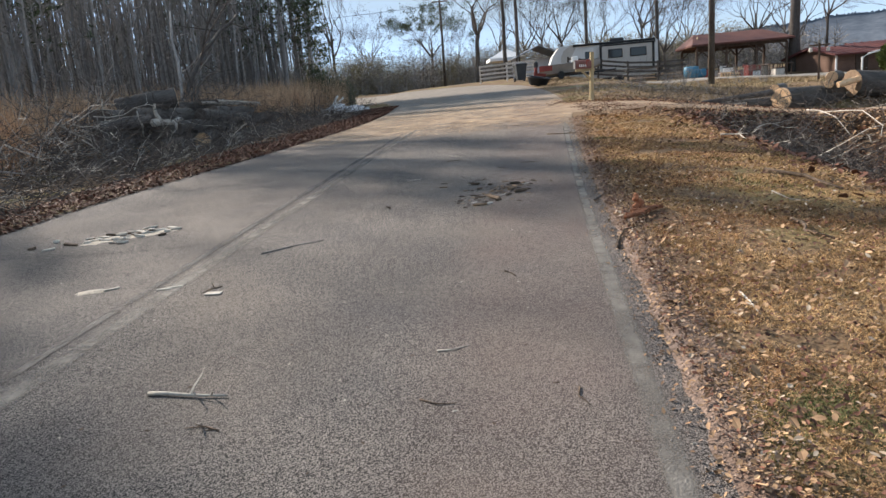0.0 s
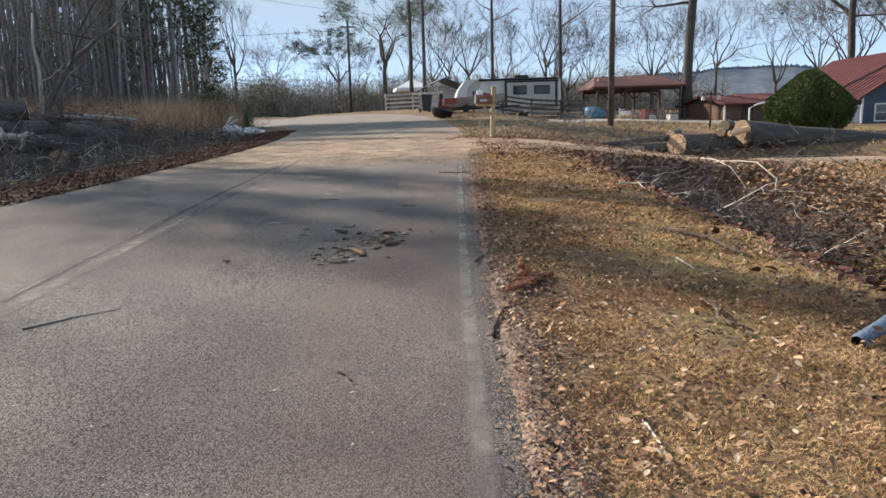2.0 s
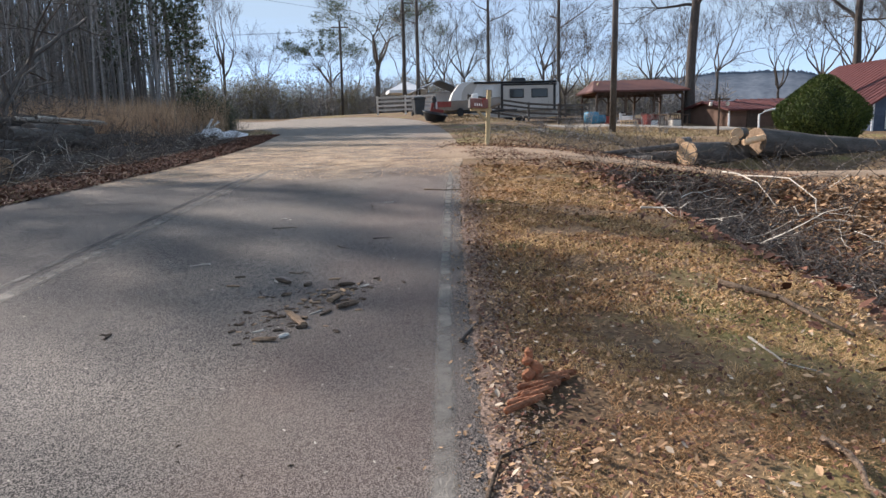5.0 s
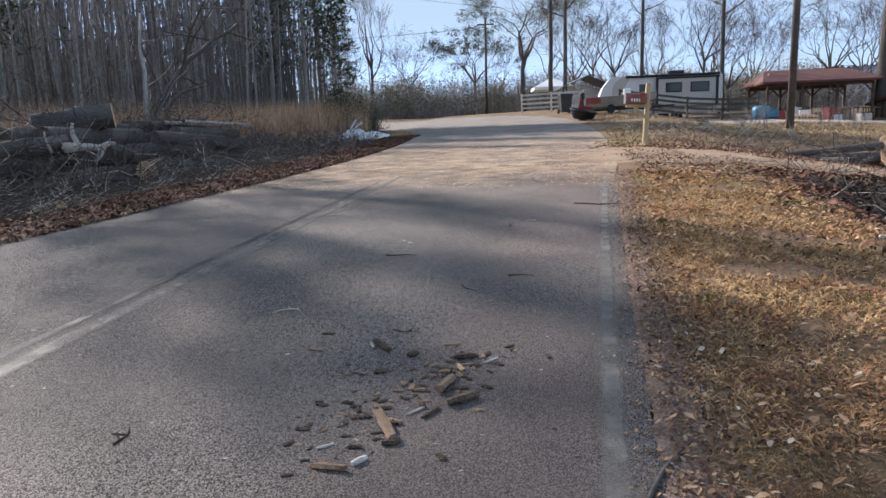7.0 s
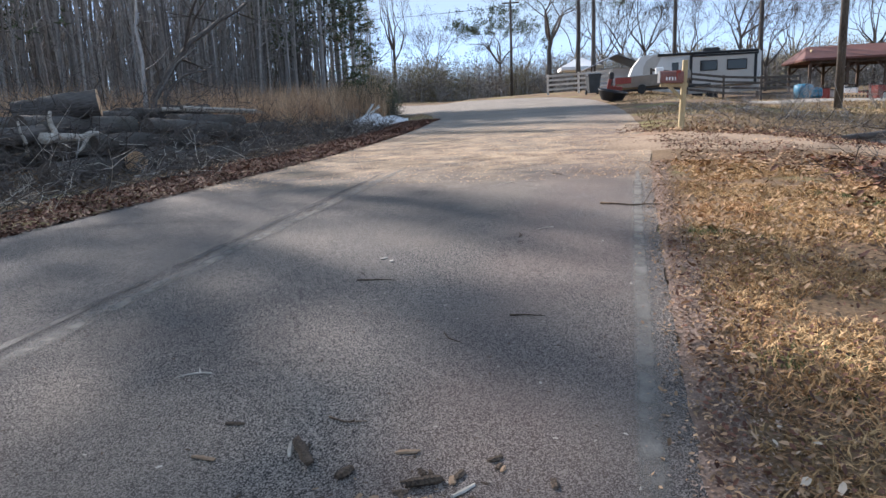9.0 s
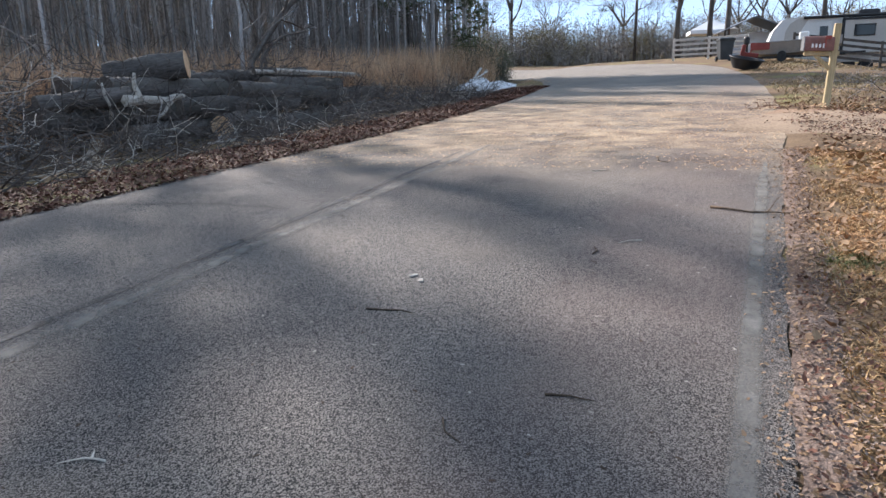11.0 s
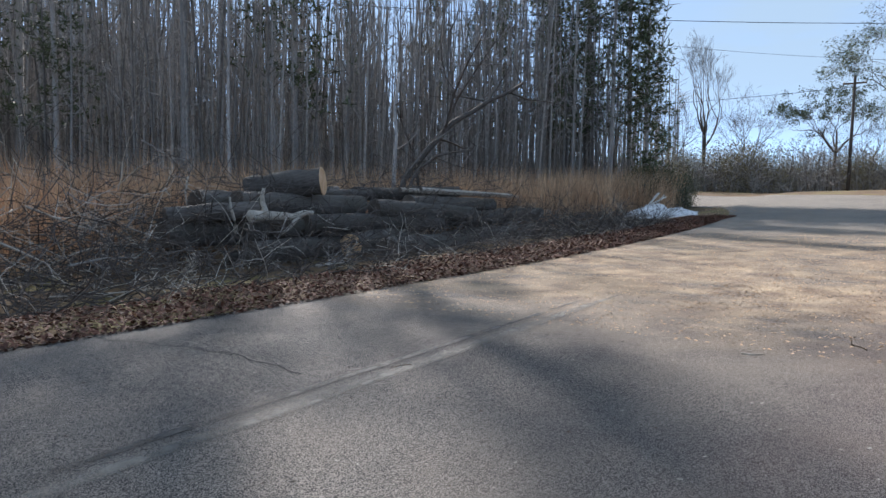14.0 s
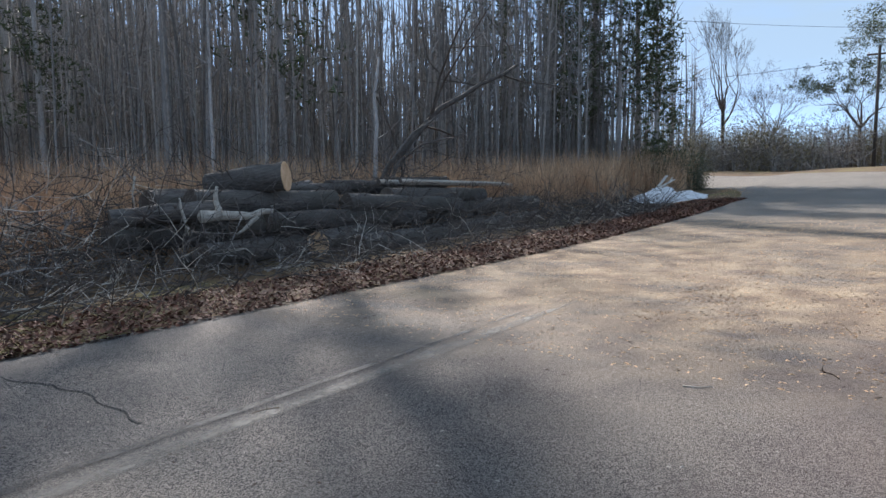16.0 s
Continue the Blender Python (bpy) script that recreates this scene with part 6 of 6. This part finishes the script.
# ---- rubble at the bend ----
def build_rubble():
    x, y = -7.4, 38.0
    t = thing("rubble_heap", "low heap of pale grey crumpled sheeting and rubble", "rubble heap", at=pose(x, y, ground_z(x, y) - 0.05, 0, 0, 15) @ Matrix.Diagonal((1.12, 1.1, 1.15, 1)))
    r, g = random.Random(8), Geo()
    n, m = 22, 12
    for j in range(m + 1):
        for i in range(n + 1):
            u, v = i / n * 2 - 1, j / m * 2 - 1
            h = max(0.0, 1 - u * u) ** 0.6 * max(0.0, 1 - v * v) ** 0.7
            g.v.append((u * 1.35 + 0.05 * r.gauss(0, 1), v * 0.9, 0.55 * h * (0.8 + 0.5 * noise.noise((u * 3, v * 3, 7))) + 0.04 * noise.noise((u * 9, v * 9, 2)) * (h > 0.05)))
    for j in range(m):
        for i in range(n):
            a = j * (n + 1) + i
            g.f.append((a, a + 1, a + n + 2, a + n + 1))
    part("sheet", g, M_RUBBLE, t)
    for k, (px, py, ln, el, az) in enumerate(((-0.9, 0.1, 1.5, 24, 40), (-0.7, 0.2, 1.3, 36, 60), (-1.0, -0.1, 1.2, 14, 20), (-0.5, 0.3, 0.9, 50, 10))):
        part("board", Geo().box((0, 0, 0), (ln, 0.13, 0.03), m=pose(px, py, 0.25, 0, 0, az) @ pose(0, 0, 0, 0, -el, 0) @ pose(ln * 0.4, 0, 0)), M_FENCE, t)
    for k in range(9):
        a = k * 0.7
        ob = Geo().box((0, 0, 0), (r.uniform(0.15, 0.35), r.uniform(0.12, 0.25), r.uniform(0.08, 0.18)), bev=0.03, m=pose(1.3 * math.cos(a) + r.gauss(0, 0.15), -0.75 + 0.2 * r.random(), 0.06, r.uniform(-20, 20), r.uniform(-20, 20), r.uniform(0, 90)))
        part("stone", ob, M_RUBBLE, t)


build_rubble()


# ---- pipe, clay, wood chips ----
def build_pipe():
    t = thing("corrugated_pipe", "length of grey-blue corrugated drain pipe in the grass", "pipe")
    pts, rads = [], []
    for k in range(64):
        u = k / 63
        x, y = 3.14 + 1.5 * u, 4.95 + 0.75 * u + 0.25 * u * u
        pts.append((x, y, ground_z(x, y) + 0.03 + 0.15 * math.sin(u * 2.4)))
        rads.append(0.046 if k % 2 else 0.039)
    part("pipe_wall", Geo().tube(pts, rads, 14, False), M_PIPE, t)
    part("inner_wall", Geo().tube(pts, [0.034] * 64, 12, False), M_DARK, t)


build_pipe()


def build_clay():
    t = thing("tyre_print", "ribbed tyre print pressed into red clay at the road edge", "tyre print", at=pose(1.42, 6.3, 0, 0, 0, -35))
    z0 = ground_z(1.42, 6.3) + 0.03
    r = random.Random(4)
    for k in range(9):
        y = -0.22 + k * 0.055
        g = Geo()
        g.box((0, 0, 0), (0.24 + r.uniform(-0.05, 0.05), 0.028, 0.035), bev=0.01, m=pose(r.gauss(0, 0.015), y, z0 + 0.015, r.uniform(-8, 8), r.uniform(-6, 6), 62))
        part("clay_ridge", g, M_CLAY, t)
    c = Geo()
    for k in range(7):
        c.box((0, 0, 0), (r.uniform(0.04, 0.07), r.uniform(0.04, 0.07), r.uniform(0.04, 0.07)), bev=0.015, m=pose(-0.06 + r.gauss(0, 0.03), 0.12 + r.gauss(0, 0.03), z0 + 0.04 + 0.014 * k, r.uniform(0, 90), r.uniform(0, 90), 0))
    part("clay_clod", c, M_CLAY, t)


build_clay()

r7 = random.Random(17)


def dust_patch(x, y, w, d, turn):
    g = Geo()
    ca, sa = math.cos(radians(turn)), math.sin(radians(turn))
    g.v.append((x, y, road_z(x, y) + 0.014))
    n = 40
    for ring, h in ((0.5, 0.010), (1.0, 0.002)):
        for k in range(n):
            a = 2 * math.pi * k / n
            s = ring * (1 + 0.45 * noise.noise((math.cos(a) * 2.2 + x, math.sin(a) * 2.2, ring)))
            u, v = math.cos(a) * w * s, math.sin(a) * d * s
            px, py = x + u * ca - v * sa, y + u * sa + v * ca
            g.v.append((px, py, road_z(px, py) + h))
    g.f += [(0, 1 + k, 1 + (k + 1) % n) for k in range(n)]
    g.f += [(1 + k, 1 + n + k, 1 + n + (k + 1) % n, 1 + (k + 1) % n) for k in range(n)]
    tagged(part("sawdust_patch", g, M_DUST, smooth=True), "pale patch of sawdust lying on the asphalt", "sawdust", "sawdust patches")


dust_patch(-3.9, 6.98, 0.36, 0.16, 22)
dust_patch(-3.2, 4.98, 0.12, 0.06, 10)
dust_patch(-3.62, 7.12, 0.2, 0.1, 15)
dust_patch(-4.15, 6.8, 0.16, 0.09, 30)
for k in range(46):
    u = r7.gauss(0, 0.35)
    x, y = -3.95 + 0.75 * u, 6.98 + 0.32 * u + r7.gauss(0, 0.15)
    g = Geo().box((0, 0, 0), (r7.uniform(0.05, 0.19), r7.uniform(0.02, 0.06), r7.uniform(0.012, 0.03)), bev=0.004, m=pose(0, 0, 0.012, r7.uniform(-8, 8), r7.uniform(-8, 8), 0))
    ob = tagged(part("wood_chip", g, M_PALE_TWIG if k % 4 else M_CHUNK), "pale splinter of wood on the asphalt", "wood chip", "wood chips on the road")
    ob.matrix_basis = pose(x, y, road_z(x, y), 0, 0, r7.uniform(-30, 60))
for k, (x, y, a) in enumerate(((-3.18, 5.01, 5), (-2.57, 4.92, 8), (-2.1, 4.73, 0), (-2.5, 4.96, 20), (-3.05, 5.02, 40), (-0.55, 11.5, 60), (-0.47, 11.42, 110))):
    g = Geo().box((0, 0, 0.006), (0.12 if k < 5 else 0.06, 0.03 if k != 2 else 0.07, 0.01), bev=0.003)
    ob = tagged(part("wood_chip", g, M_PALE_TWIG), "pale splinter of wood on the asphalt", "wood chip", "wood chips on the road")
    ob.matrix_basis = pose(x, y, road_z(x, y), 0, 0, a)


def crack(pts, w):
    g = Geo()
    fine = []
    for k in range(len(pts) - 1):
        for f in np.arange(0, 1, 0.08):
            x, y = (pts[k][j] + (pts[k + 1][j] - pts[k][j]) * f for j in (0, 1))
            fine.append((x + 0.03 * noise.noise((x * 4, y * 4, 1)), y + 0.06 * noise.noise((x * 4, y * 4, 9))))
    for k, (x, y) in enumerate(fine):
        ww = w * (0.5 + abs(noise.noise((x * 6, y * 6, 2))))
        for s in (-0.5, 0.5):
            g.v.append((x, y + s * ww, road_z(x, y) + 0.004))
    for k in range(len(fine) - 1):
        g.f.append((2 * k, 2 * k + 2, 2 * k + 3, 2 * k + 1))
    tagged(part("road_crack", g, M_RUBBER), "thin dark crack across the asphalt", "crack", kind="structure")


crack([(-5.2, 6.4), (-3.8, 6.25), (-2.85, 6.32)], 0.02)
crack([(-5.0, 12.9), (-4.64, 12.95), (-3.77, 13.14), (-3.06, 13.17), (-2.4, 13.1)], 0.022)


# ---- grass, sedge and leaves ----
rs = np.random.RandomState(4)
_gx, _gy = np.arange(-30, 30.01, 0.15), np.arange(-6, 60.01, 0.15)
_gz = np.array([[ground_z(float(x), float(y)) for x in _gx] for y in _gy])


def heights(x, y):
    """Ground heights for arrays of places."""
    i = np.clip((x - _gx[0]) / 0.15, 0, len(_gx) - 1.001)
    j = np.clip((y - _gy[0]) / 0.15, 0, len(_gy) - 1.001)
    i0, j0 = i.astype(int), j.astype(int)
    fi, fj = i - i0, j - j0
    return (_gz[j0, i0] * (1 - fi) + _gz[j0, i0 + 1] * fi) * (1 - fj) + (_gz[j0 + 1, i0] * (1 - fi) + _gz[j0 + 1, i0 + 1] * fi) * fj


def blades(name, x, y, h, w, lean, material, label, category, z=None):
    n = len(x)
    z = heights(x, y) if z is None else z
    a, b = rs.uniform(0, 6.283, n), rs.uniform(0, 6.283, n)
    h = h * rs.uniform(0.5, 1.25, n)
    ln = lean * rs.uniform(0.2, 1.5, n) * h
    v = np.empty((n, 5, 3))
    for k, (u, ww) in enumerate(((0, -1), (0, 1), (0.55, 0.8), (0.55, -0.8), (1, 0))):
        v[:, k, 0] = x + np.cos(b) * w * ww * 0.5 + np.cos(a) * ln * u * u
        v[:, k, 1] = y + np.sin(b) * w * ww * 0.5 + np.sin(a) * ln * u * u
        v[:, k, 2] = z - 0.005 + h * u * (1 - 0.25 * u * np.minimum(lean, 1))
    base = np.arange(n)[:, None] * 5
    f4 = (base + np.array([[0, 1, 2, 3]])).tolist()
    f3 = (base + np.array([[3, 2, 4]])).tolist()
    me = bpy.data.meshes.new(name)
    me.from_pydata(v.reshape(-1, 3).tolist(), [], f4 + f3)
    me.materials.append(material)
    return tagged(new(name, me), label, category, kind="stuff")


def spots(x, y, scale, seed):
    return np.array([noise.noise((float(a) * scale, float(b) * scale, seed)) for a, b in zip(x, y)])


def verge(n, y0, y1, wide, near=0.0):
    y = rs.uniform(y0, y1, n)
    x = np.interp(y, _rows[:230, 3], _rows[:230, 2]) + near + wide * rs.uniform(0, 1, n) ** 1.25
    return x, y


def thin(x, y, keep):
    return x[keep], y[keep]


for n, y0, y1, wide, h, w, nm in ((230000, 0.8, 7.5, 3.6, 0.034, 0.0048, "near"), (120000, 7.5, 17.0, 4.2, 0.055, 0.010, "far")):
    x, y = verge(n, y0, y1, wide, -0.02)
    edge = x - np.interp(y, _rows[:230, 3], _rows[:230, 2])
    s = spots(x, y, 1.1, 3) + 0.5 * spots(x, y, 4, 7)
    keep = (s + rs.normal(0, 0.12, n) > -0.22) & (rs.uniform(0, 1, n) < np.clip((edge - 0.06) / 0.4, 0.03, 1)) & (np.abs(x - 6.0 - 0.05 * y) > 0.9 + rs.uniform(-0.3, 0.4, n))
    keep &= (np.hypot(x - 1.42, y - 6.3) > 0.36)
    g1 = s + rs.normal(0, 0.18, n) + 0.25 * np.clip((edge - 2.2) / 1.2, 0, 1) > 0.62
    rust = spots(x, y, 0.8, 21) + 0.6 * spots(x, y, 2.7, 31) + rs.normal(0, 0.2, n) - 0.35 * np.clip(edge - 0.8, 0, 1) > 0.1
    dry, green, rust = keep & ~g1 & ~rust, keep & g1, keep & ~g1 & rust
    blades("rusty_grass", *thin(x, y, rust), h * 0.85, w, 1.9, M_RUST, "reddish-brown matted patches in the dormant verge", "grass")
    blades("dry_grass", *thin(x, y, dry), h, w, 1.45, M_DRY, "short dormant straw-coloured verge grass", "grass")
    blades("green_grass", *thin(x, y, green), h * 1.0, w, 1.0, M_GREEN, "patches of green winter grass in the verge", "grass")
n = 30000
x, y = rs.uniform(8.2, 15, n), rs.uniform(5, 17.2, n)
blades("dry_grass", x, y, 0.08, 0.014, 1.2, M_DRY, "dormant grass on the far bank of the ditch", "grass")
n = 42000
x, y = rs.uniform(3.2, 26, n), rs.uniform(20.5, 46, n)
keep = ~((np.abs(y - (31 + (x - 2.7) * 1.15)) < 2.0) & (x < 14)) & (spots(x, y, 0.5, 2) > -0.3)
blades("dry_grass", *thin(x, y, keep), 0.10, 0.03, 1.2, M_YARD, "dormant lawn grass across the yard", "grass")
n = 3500
y = rs.uniform(-2, 44, n)
x = np.interp(y, _rows[:230, 1], _rows[:230, 0]) - 0.1 - 2.2 * rs.uniform(0, 1, n)
blades("dry_grass", x, y, 0.12, 0.012, 1.2, M_SEDGE, "thin dead grass along the brush", "grass")

n = 80000
c = 3600
cy = rs.uniform(5, 46, c)
cx = np.interp(cy, [5, 22, 30, 40, 52], [-11.0, -10.2, -8.6, -7.9, -9.5]) - np.interp(cy, [5, 22, 34, 52], [14, 9, 6, 4]) * rs.uniform(0, 1, c)
k = rs.randint(0, c, n)
x, y = cx[k] + rs.normal(0, 0.13, n), cy[k] + rs.normal(0, 0.13, n)
keep = np.hypot(x + 7.4, y - 37.3) > 2.4
x, y, k = x[keep], y[keep], k[keep]
tall = rs.uniform(0.55, 1.2, c)[k]
blades("broomsedge", x, y, 1.75 * tall, 0.016, 0.25, M_SEDGE, "tall rust-tan broomsedge in front of the wood", "grass")


def leaves(name, x, y, size, material, label, lift=0.01, stack=0.0):
    n = len(x)
    z = heights(x, y) + lift + stack * rs.uniform(0, 1, n)
    a = rs.uniform(0, 6.283, n)
    s = size * rs.uniform(0.5, 1.3, n)
    t1, t2 = rs.normal(0, 0.35, n), rs.normal(0, 0.35, n)
    curl = rs.uniform(0.05, 0.5, n)
    v = np.empty((n, 6, 3))
    for k, (u, w, c) in enumerate(((-1, 0, 0), (-0.2, -0.55, 1), (0.55, -0.4, 1), (1, 0, 0.2), (0.55, 0.4, 1), (-0.2, 0.55, 1))):
        px, py = u * s, w * s
        v[:, k, 0] = x + np.cos(a) * px - np.sin(a) * py
        v[:, k, 1] = y + np.sin(a) * px + np.cos(a) * py
        v[:, k, 2] = z + np.abs(t1) * s * 0.4 + t1 * px + t2 * py + c * curl * s * 0.5
    base = np.arange(n)[:, None] * 6
    f = (base + np.array([[0, 1, 2, 3]])).tolist() + (base + np.array([[0, 3, 4, 5]])).tolist()
    me = bpy.data.meshes.new(name)
    me.from_pydata(v.reshape(-1, 3).tolist(), [], f)
    me.materials.append(material)
    return tagged(new(name, me), label, "leaves", kind="stuff")


n = 22000
x, y = rs.uniform(2.2, 10, n), rs.uniform(15.8, 24.0, n)
x, y = thin(x, y, spots(x, y, 0.7, 41) + 0.6 * spots(x, y, 2.3, 43) + rs.normal(0, 0.15, n) > 0.08)
leaves("leaf_litter", x, y, 0.022, M_LEAF_DARK, "dark leaf and bark scraps across the driveway mouth", 0.075, 0.03)
n = 1500
x, y = rs.uniform(2.8, 9, n), rs.uniform(16.3, 22.0, n)
leaves("sawdust_scraps", x, y, 0.018, M_CUT, "pale chips across the driveway mouth", 0.085, 0.02)
x, y = verge(520, 0.8, 9, 3.4, 0.04)
leaves("leaf_litter", x, y, 0.019, M_LEAF_PALE, "bleached cream leaves scattered on the verge", 0.045, 0.02)
n = 18000
y = 4.5 + 12.5 * rs.uniform(0, 1, n) ** 0.6
x = 5.8 + 0.05 * y + rs.normal(0, 0.9, n)
leaves("leaf_litter", x, y, 0.05, M_LEAF_DARK, "dark leaves in the bottom of the ditch", 0.03, 0.08)
n = 16000
y = rs.uniform(1, 17, n)
x = np.interp(y, _rows[:230, 3], _rows[:230, 2]) + rs.normal(0.12, 0.1, n)
leaves("edge_gravel", x, y, 0.008, M_GRIT, "pale grit along the crumbling pavement edge", 0.03, 0.006)


def road_heights(x, y):
    return np.array([road_z(float(a), float(b)) for a, b in zip(x, y)])


n = 46000
y = -4 + 40 * rs.uniform(0, 1, n) ** 0.85
x = np.interp(y, _rows[:230, 1], _rows[:230, 0]) + 0.12 - 1.7 * rs.uniform(0, 1, n) ** 1.3
leaves("leaf_litter", x, y, 0.03, M_LEAF_DARK, "dark brown fallen leaves along the road edge", 0.02, 0.05)
x, y = verge(12000, 0.8, 12, 3.6, 0.02)
leaves("leaf_litter", x, y, 0.015, M_LEAF_DARK, "crumbled dark leaf scraps in the verge grass", 0.035, 0.02)
x, y = verge(9000, 0.8, 9, 3.4, 0.03)
leaves("leaf_litter", x, y, 0.013, M_LEAF, "crumbled brown leaf scraps in the verge grass", 0.03, 0.025)
x, y = verge(2600, 0.8, 17, 4.0, 0.05)
leaves("leaf_litter", x, y, 0.026, M_LEAF, "scattered brown leaves on the verge", 0.035, 0.02)
n = 8500
y = 3.5 + 13.0 * rs.uniform(0, 1, n) ** 0.6
x = 7.9 + 0.05 * y + rs.normal(0, 0.6, n)
leaves("leaf_litter", x, y, 0.055, M_LEAF, "drift of pale brown leaves on the ditch bank", 0.03, 0.1)
n = 4200
x, y = rs.uniform(2.6, 14, n), np.where(rs.uniform(0, 1, n) < 0.5, rs.uniform(15.5, 17.6, n), rs.uniform(20.4, 23, n))
leaves("leaf_litter", x, y, 0.045, M_LEAF, "leaves and bark scraps around the driveway", 0.05, 0.02)
n = 2600
x, y = rs.uniform(0.3, 3.6, n), rs.uniform(11, 17.6, n)
x = np.interp(y, _rows[:230, 3], _rows[:230, 2]) + x
leaves("leaf_litter", x, y, 0.026, M_LEAF, "brown leaves over the verge by the driveway", 0.05, 0.02)
n = 4500
y = rs.uniform(1, 17, n)
x = np.interp(y, _rows[:230, 3], _rows[:230, 2]) + rs.normal(0.07, 0.10, n)
leaves("leaf_litter", x, y, 0.013, M_LEAF, "crumbs of leaf and bark along the pavement edge", 0.03, 0.01)


def road_scraps(name, x, y, size, material, label):
    n = len(x)
    z = road_heights(x, y)
    a = rs.uniform(0, 6.283, n)
    s = size * rs.uniform(0.4, 1.4, n)
    v = np.empty((n, 5, 3))
    for k, (u, w, h) in enumerate(((-1, -0.4, 0), (1, -0.3, 0), (0.8, 0.4, 0), (-0.9, 0.35, 0), (0.1, 0, 0.35))):
        v[:, k, 0] = x + (np.cos(a) * u - np.sin(a) * w) * s
        v[:, k, 1] = y + (np.sin(a) * u + np.cos(a) * w) * s
        v[:, k, 2] = z + h * s + 0.001
    base = np.arange(n)[:, None] * 5
    f = []
    for tri in ((0, 1, 4), (1, 2, 4), (2, 3, 4), (3, 0, 4)):
        f += (base + np.array([tri])).tolist()
    me = bpy.data.meshes.new(name)
    me.from_pydata(v.reshape(-1, 3).tolist(), [], f)
    me.materials.append(material)
    tagged(new(name, me), label, "debris", kind="stuff")


def over_road(n, y0, y1, power=1.0):
    y = y0 + (y1 - y0) * rs.uniform(0, 1, n) ** power
    f = rs.uniform(0.02, 0.99, n)
    lx, rx = np.interp(y, _rows[:230, 1], _rows[:230, 0]), np.interp(y, _rows[:230, 3], _rows[:230, 2])
    return lx + (rx - lx) * f, y


road_scraps("road_grit", *over_road(900, 1, 16), 0.012, M_CHUNK, "small dark bits of bark on the asphalt")
road_scraps("road_grit", *over_road(500, 1, 16), 0.011, M_PALE_TWIG, "small pale wood splinters on the asphalt")
x, y = over_road(5200, 15.5, 27)
road_scraps("sawdust_scraps", x, y, 0.016, M_CUT, "sawdust lumps and chips strewn over the road")
x, y = over_road(900, 15.5, 21)
road_scraps("bark_scraps", x, y, 0.013, M_CHUNK, "dark bark scraps strewn over the road")


# matted leaf and bark litter lying in patches where the trees were dragged off the road
x, y = over_road(20000, 15.6, 21.5)
patch = np.array([noise.noise((a * 0.9, b * 1.7, 3.0)) + 0.5 * noise.noise((a * 3.1, b * 4.0, 8.0)) for a, b in zip(x.tolist(), y.tolist())])
keep = (patch + rs.normal(0, 0.16, len(x)) > 0.22) & (x > -1.5 + 0.25 * (y - 15.6))
road_scraps("bark_litter", x[keep], y[keep], 0.013, M_LEAF, "matted brown leaf and bark litter in patches on the road")
brush("arching_branches", 36, lambda r: (r.gauss(-9.2, 0.4), r.uniform(13.2, 17.4), 1.5), "pale bare branches arching out of the brush", M_PALE_TWIG, 31, (0.9, 2.0), (0.006, 0.012), 0.6)
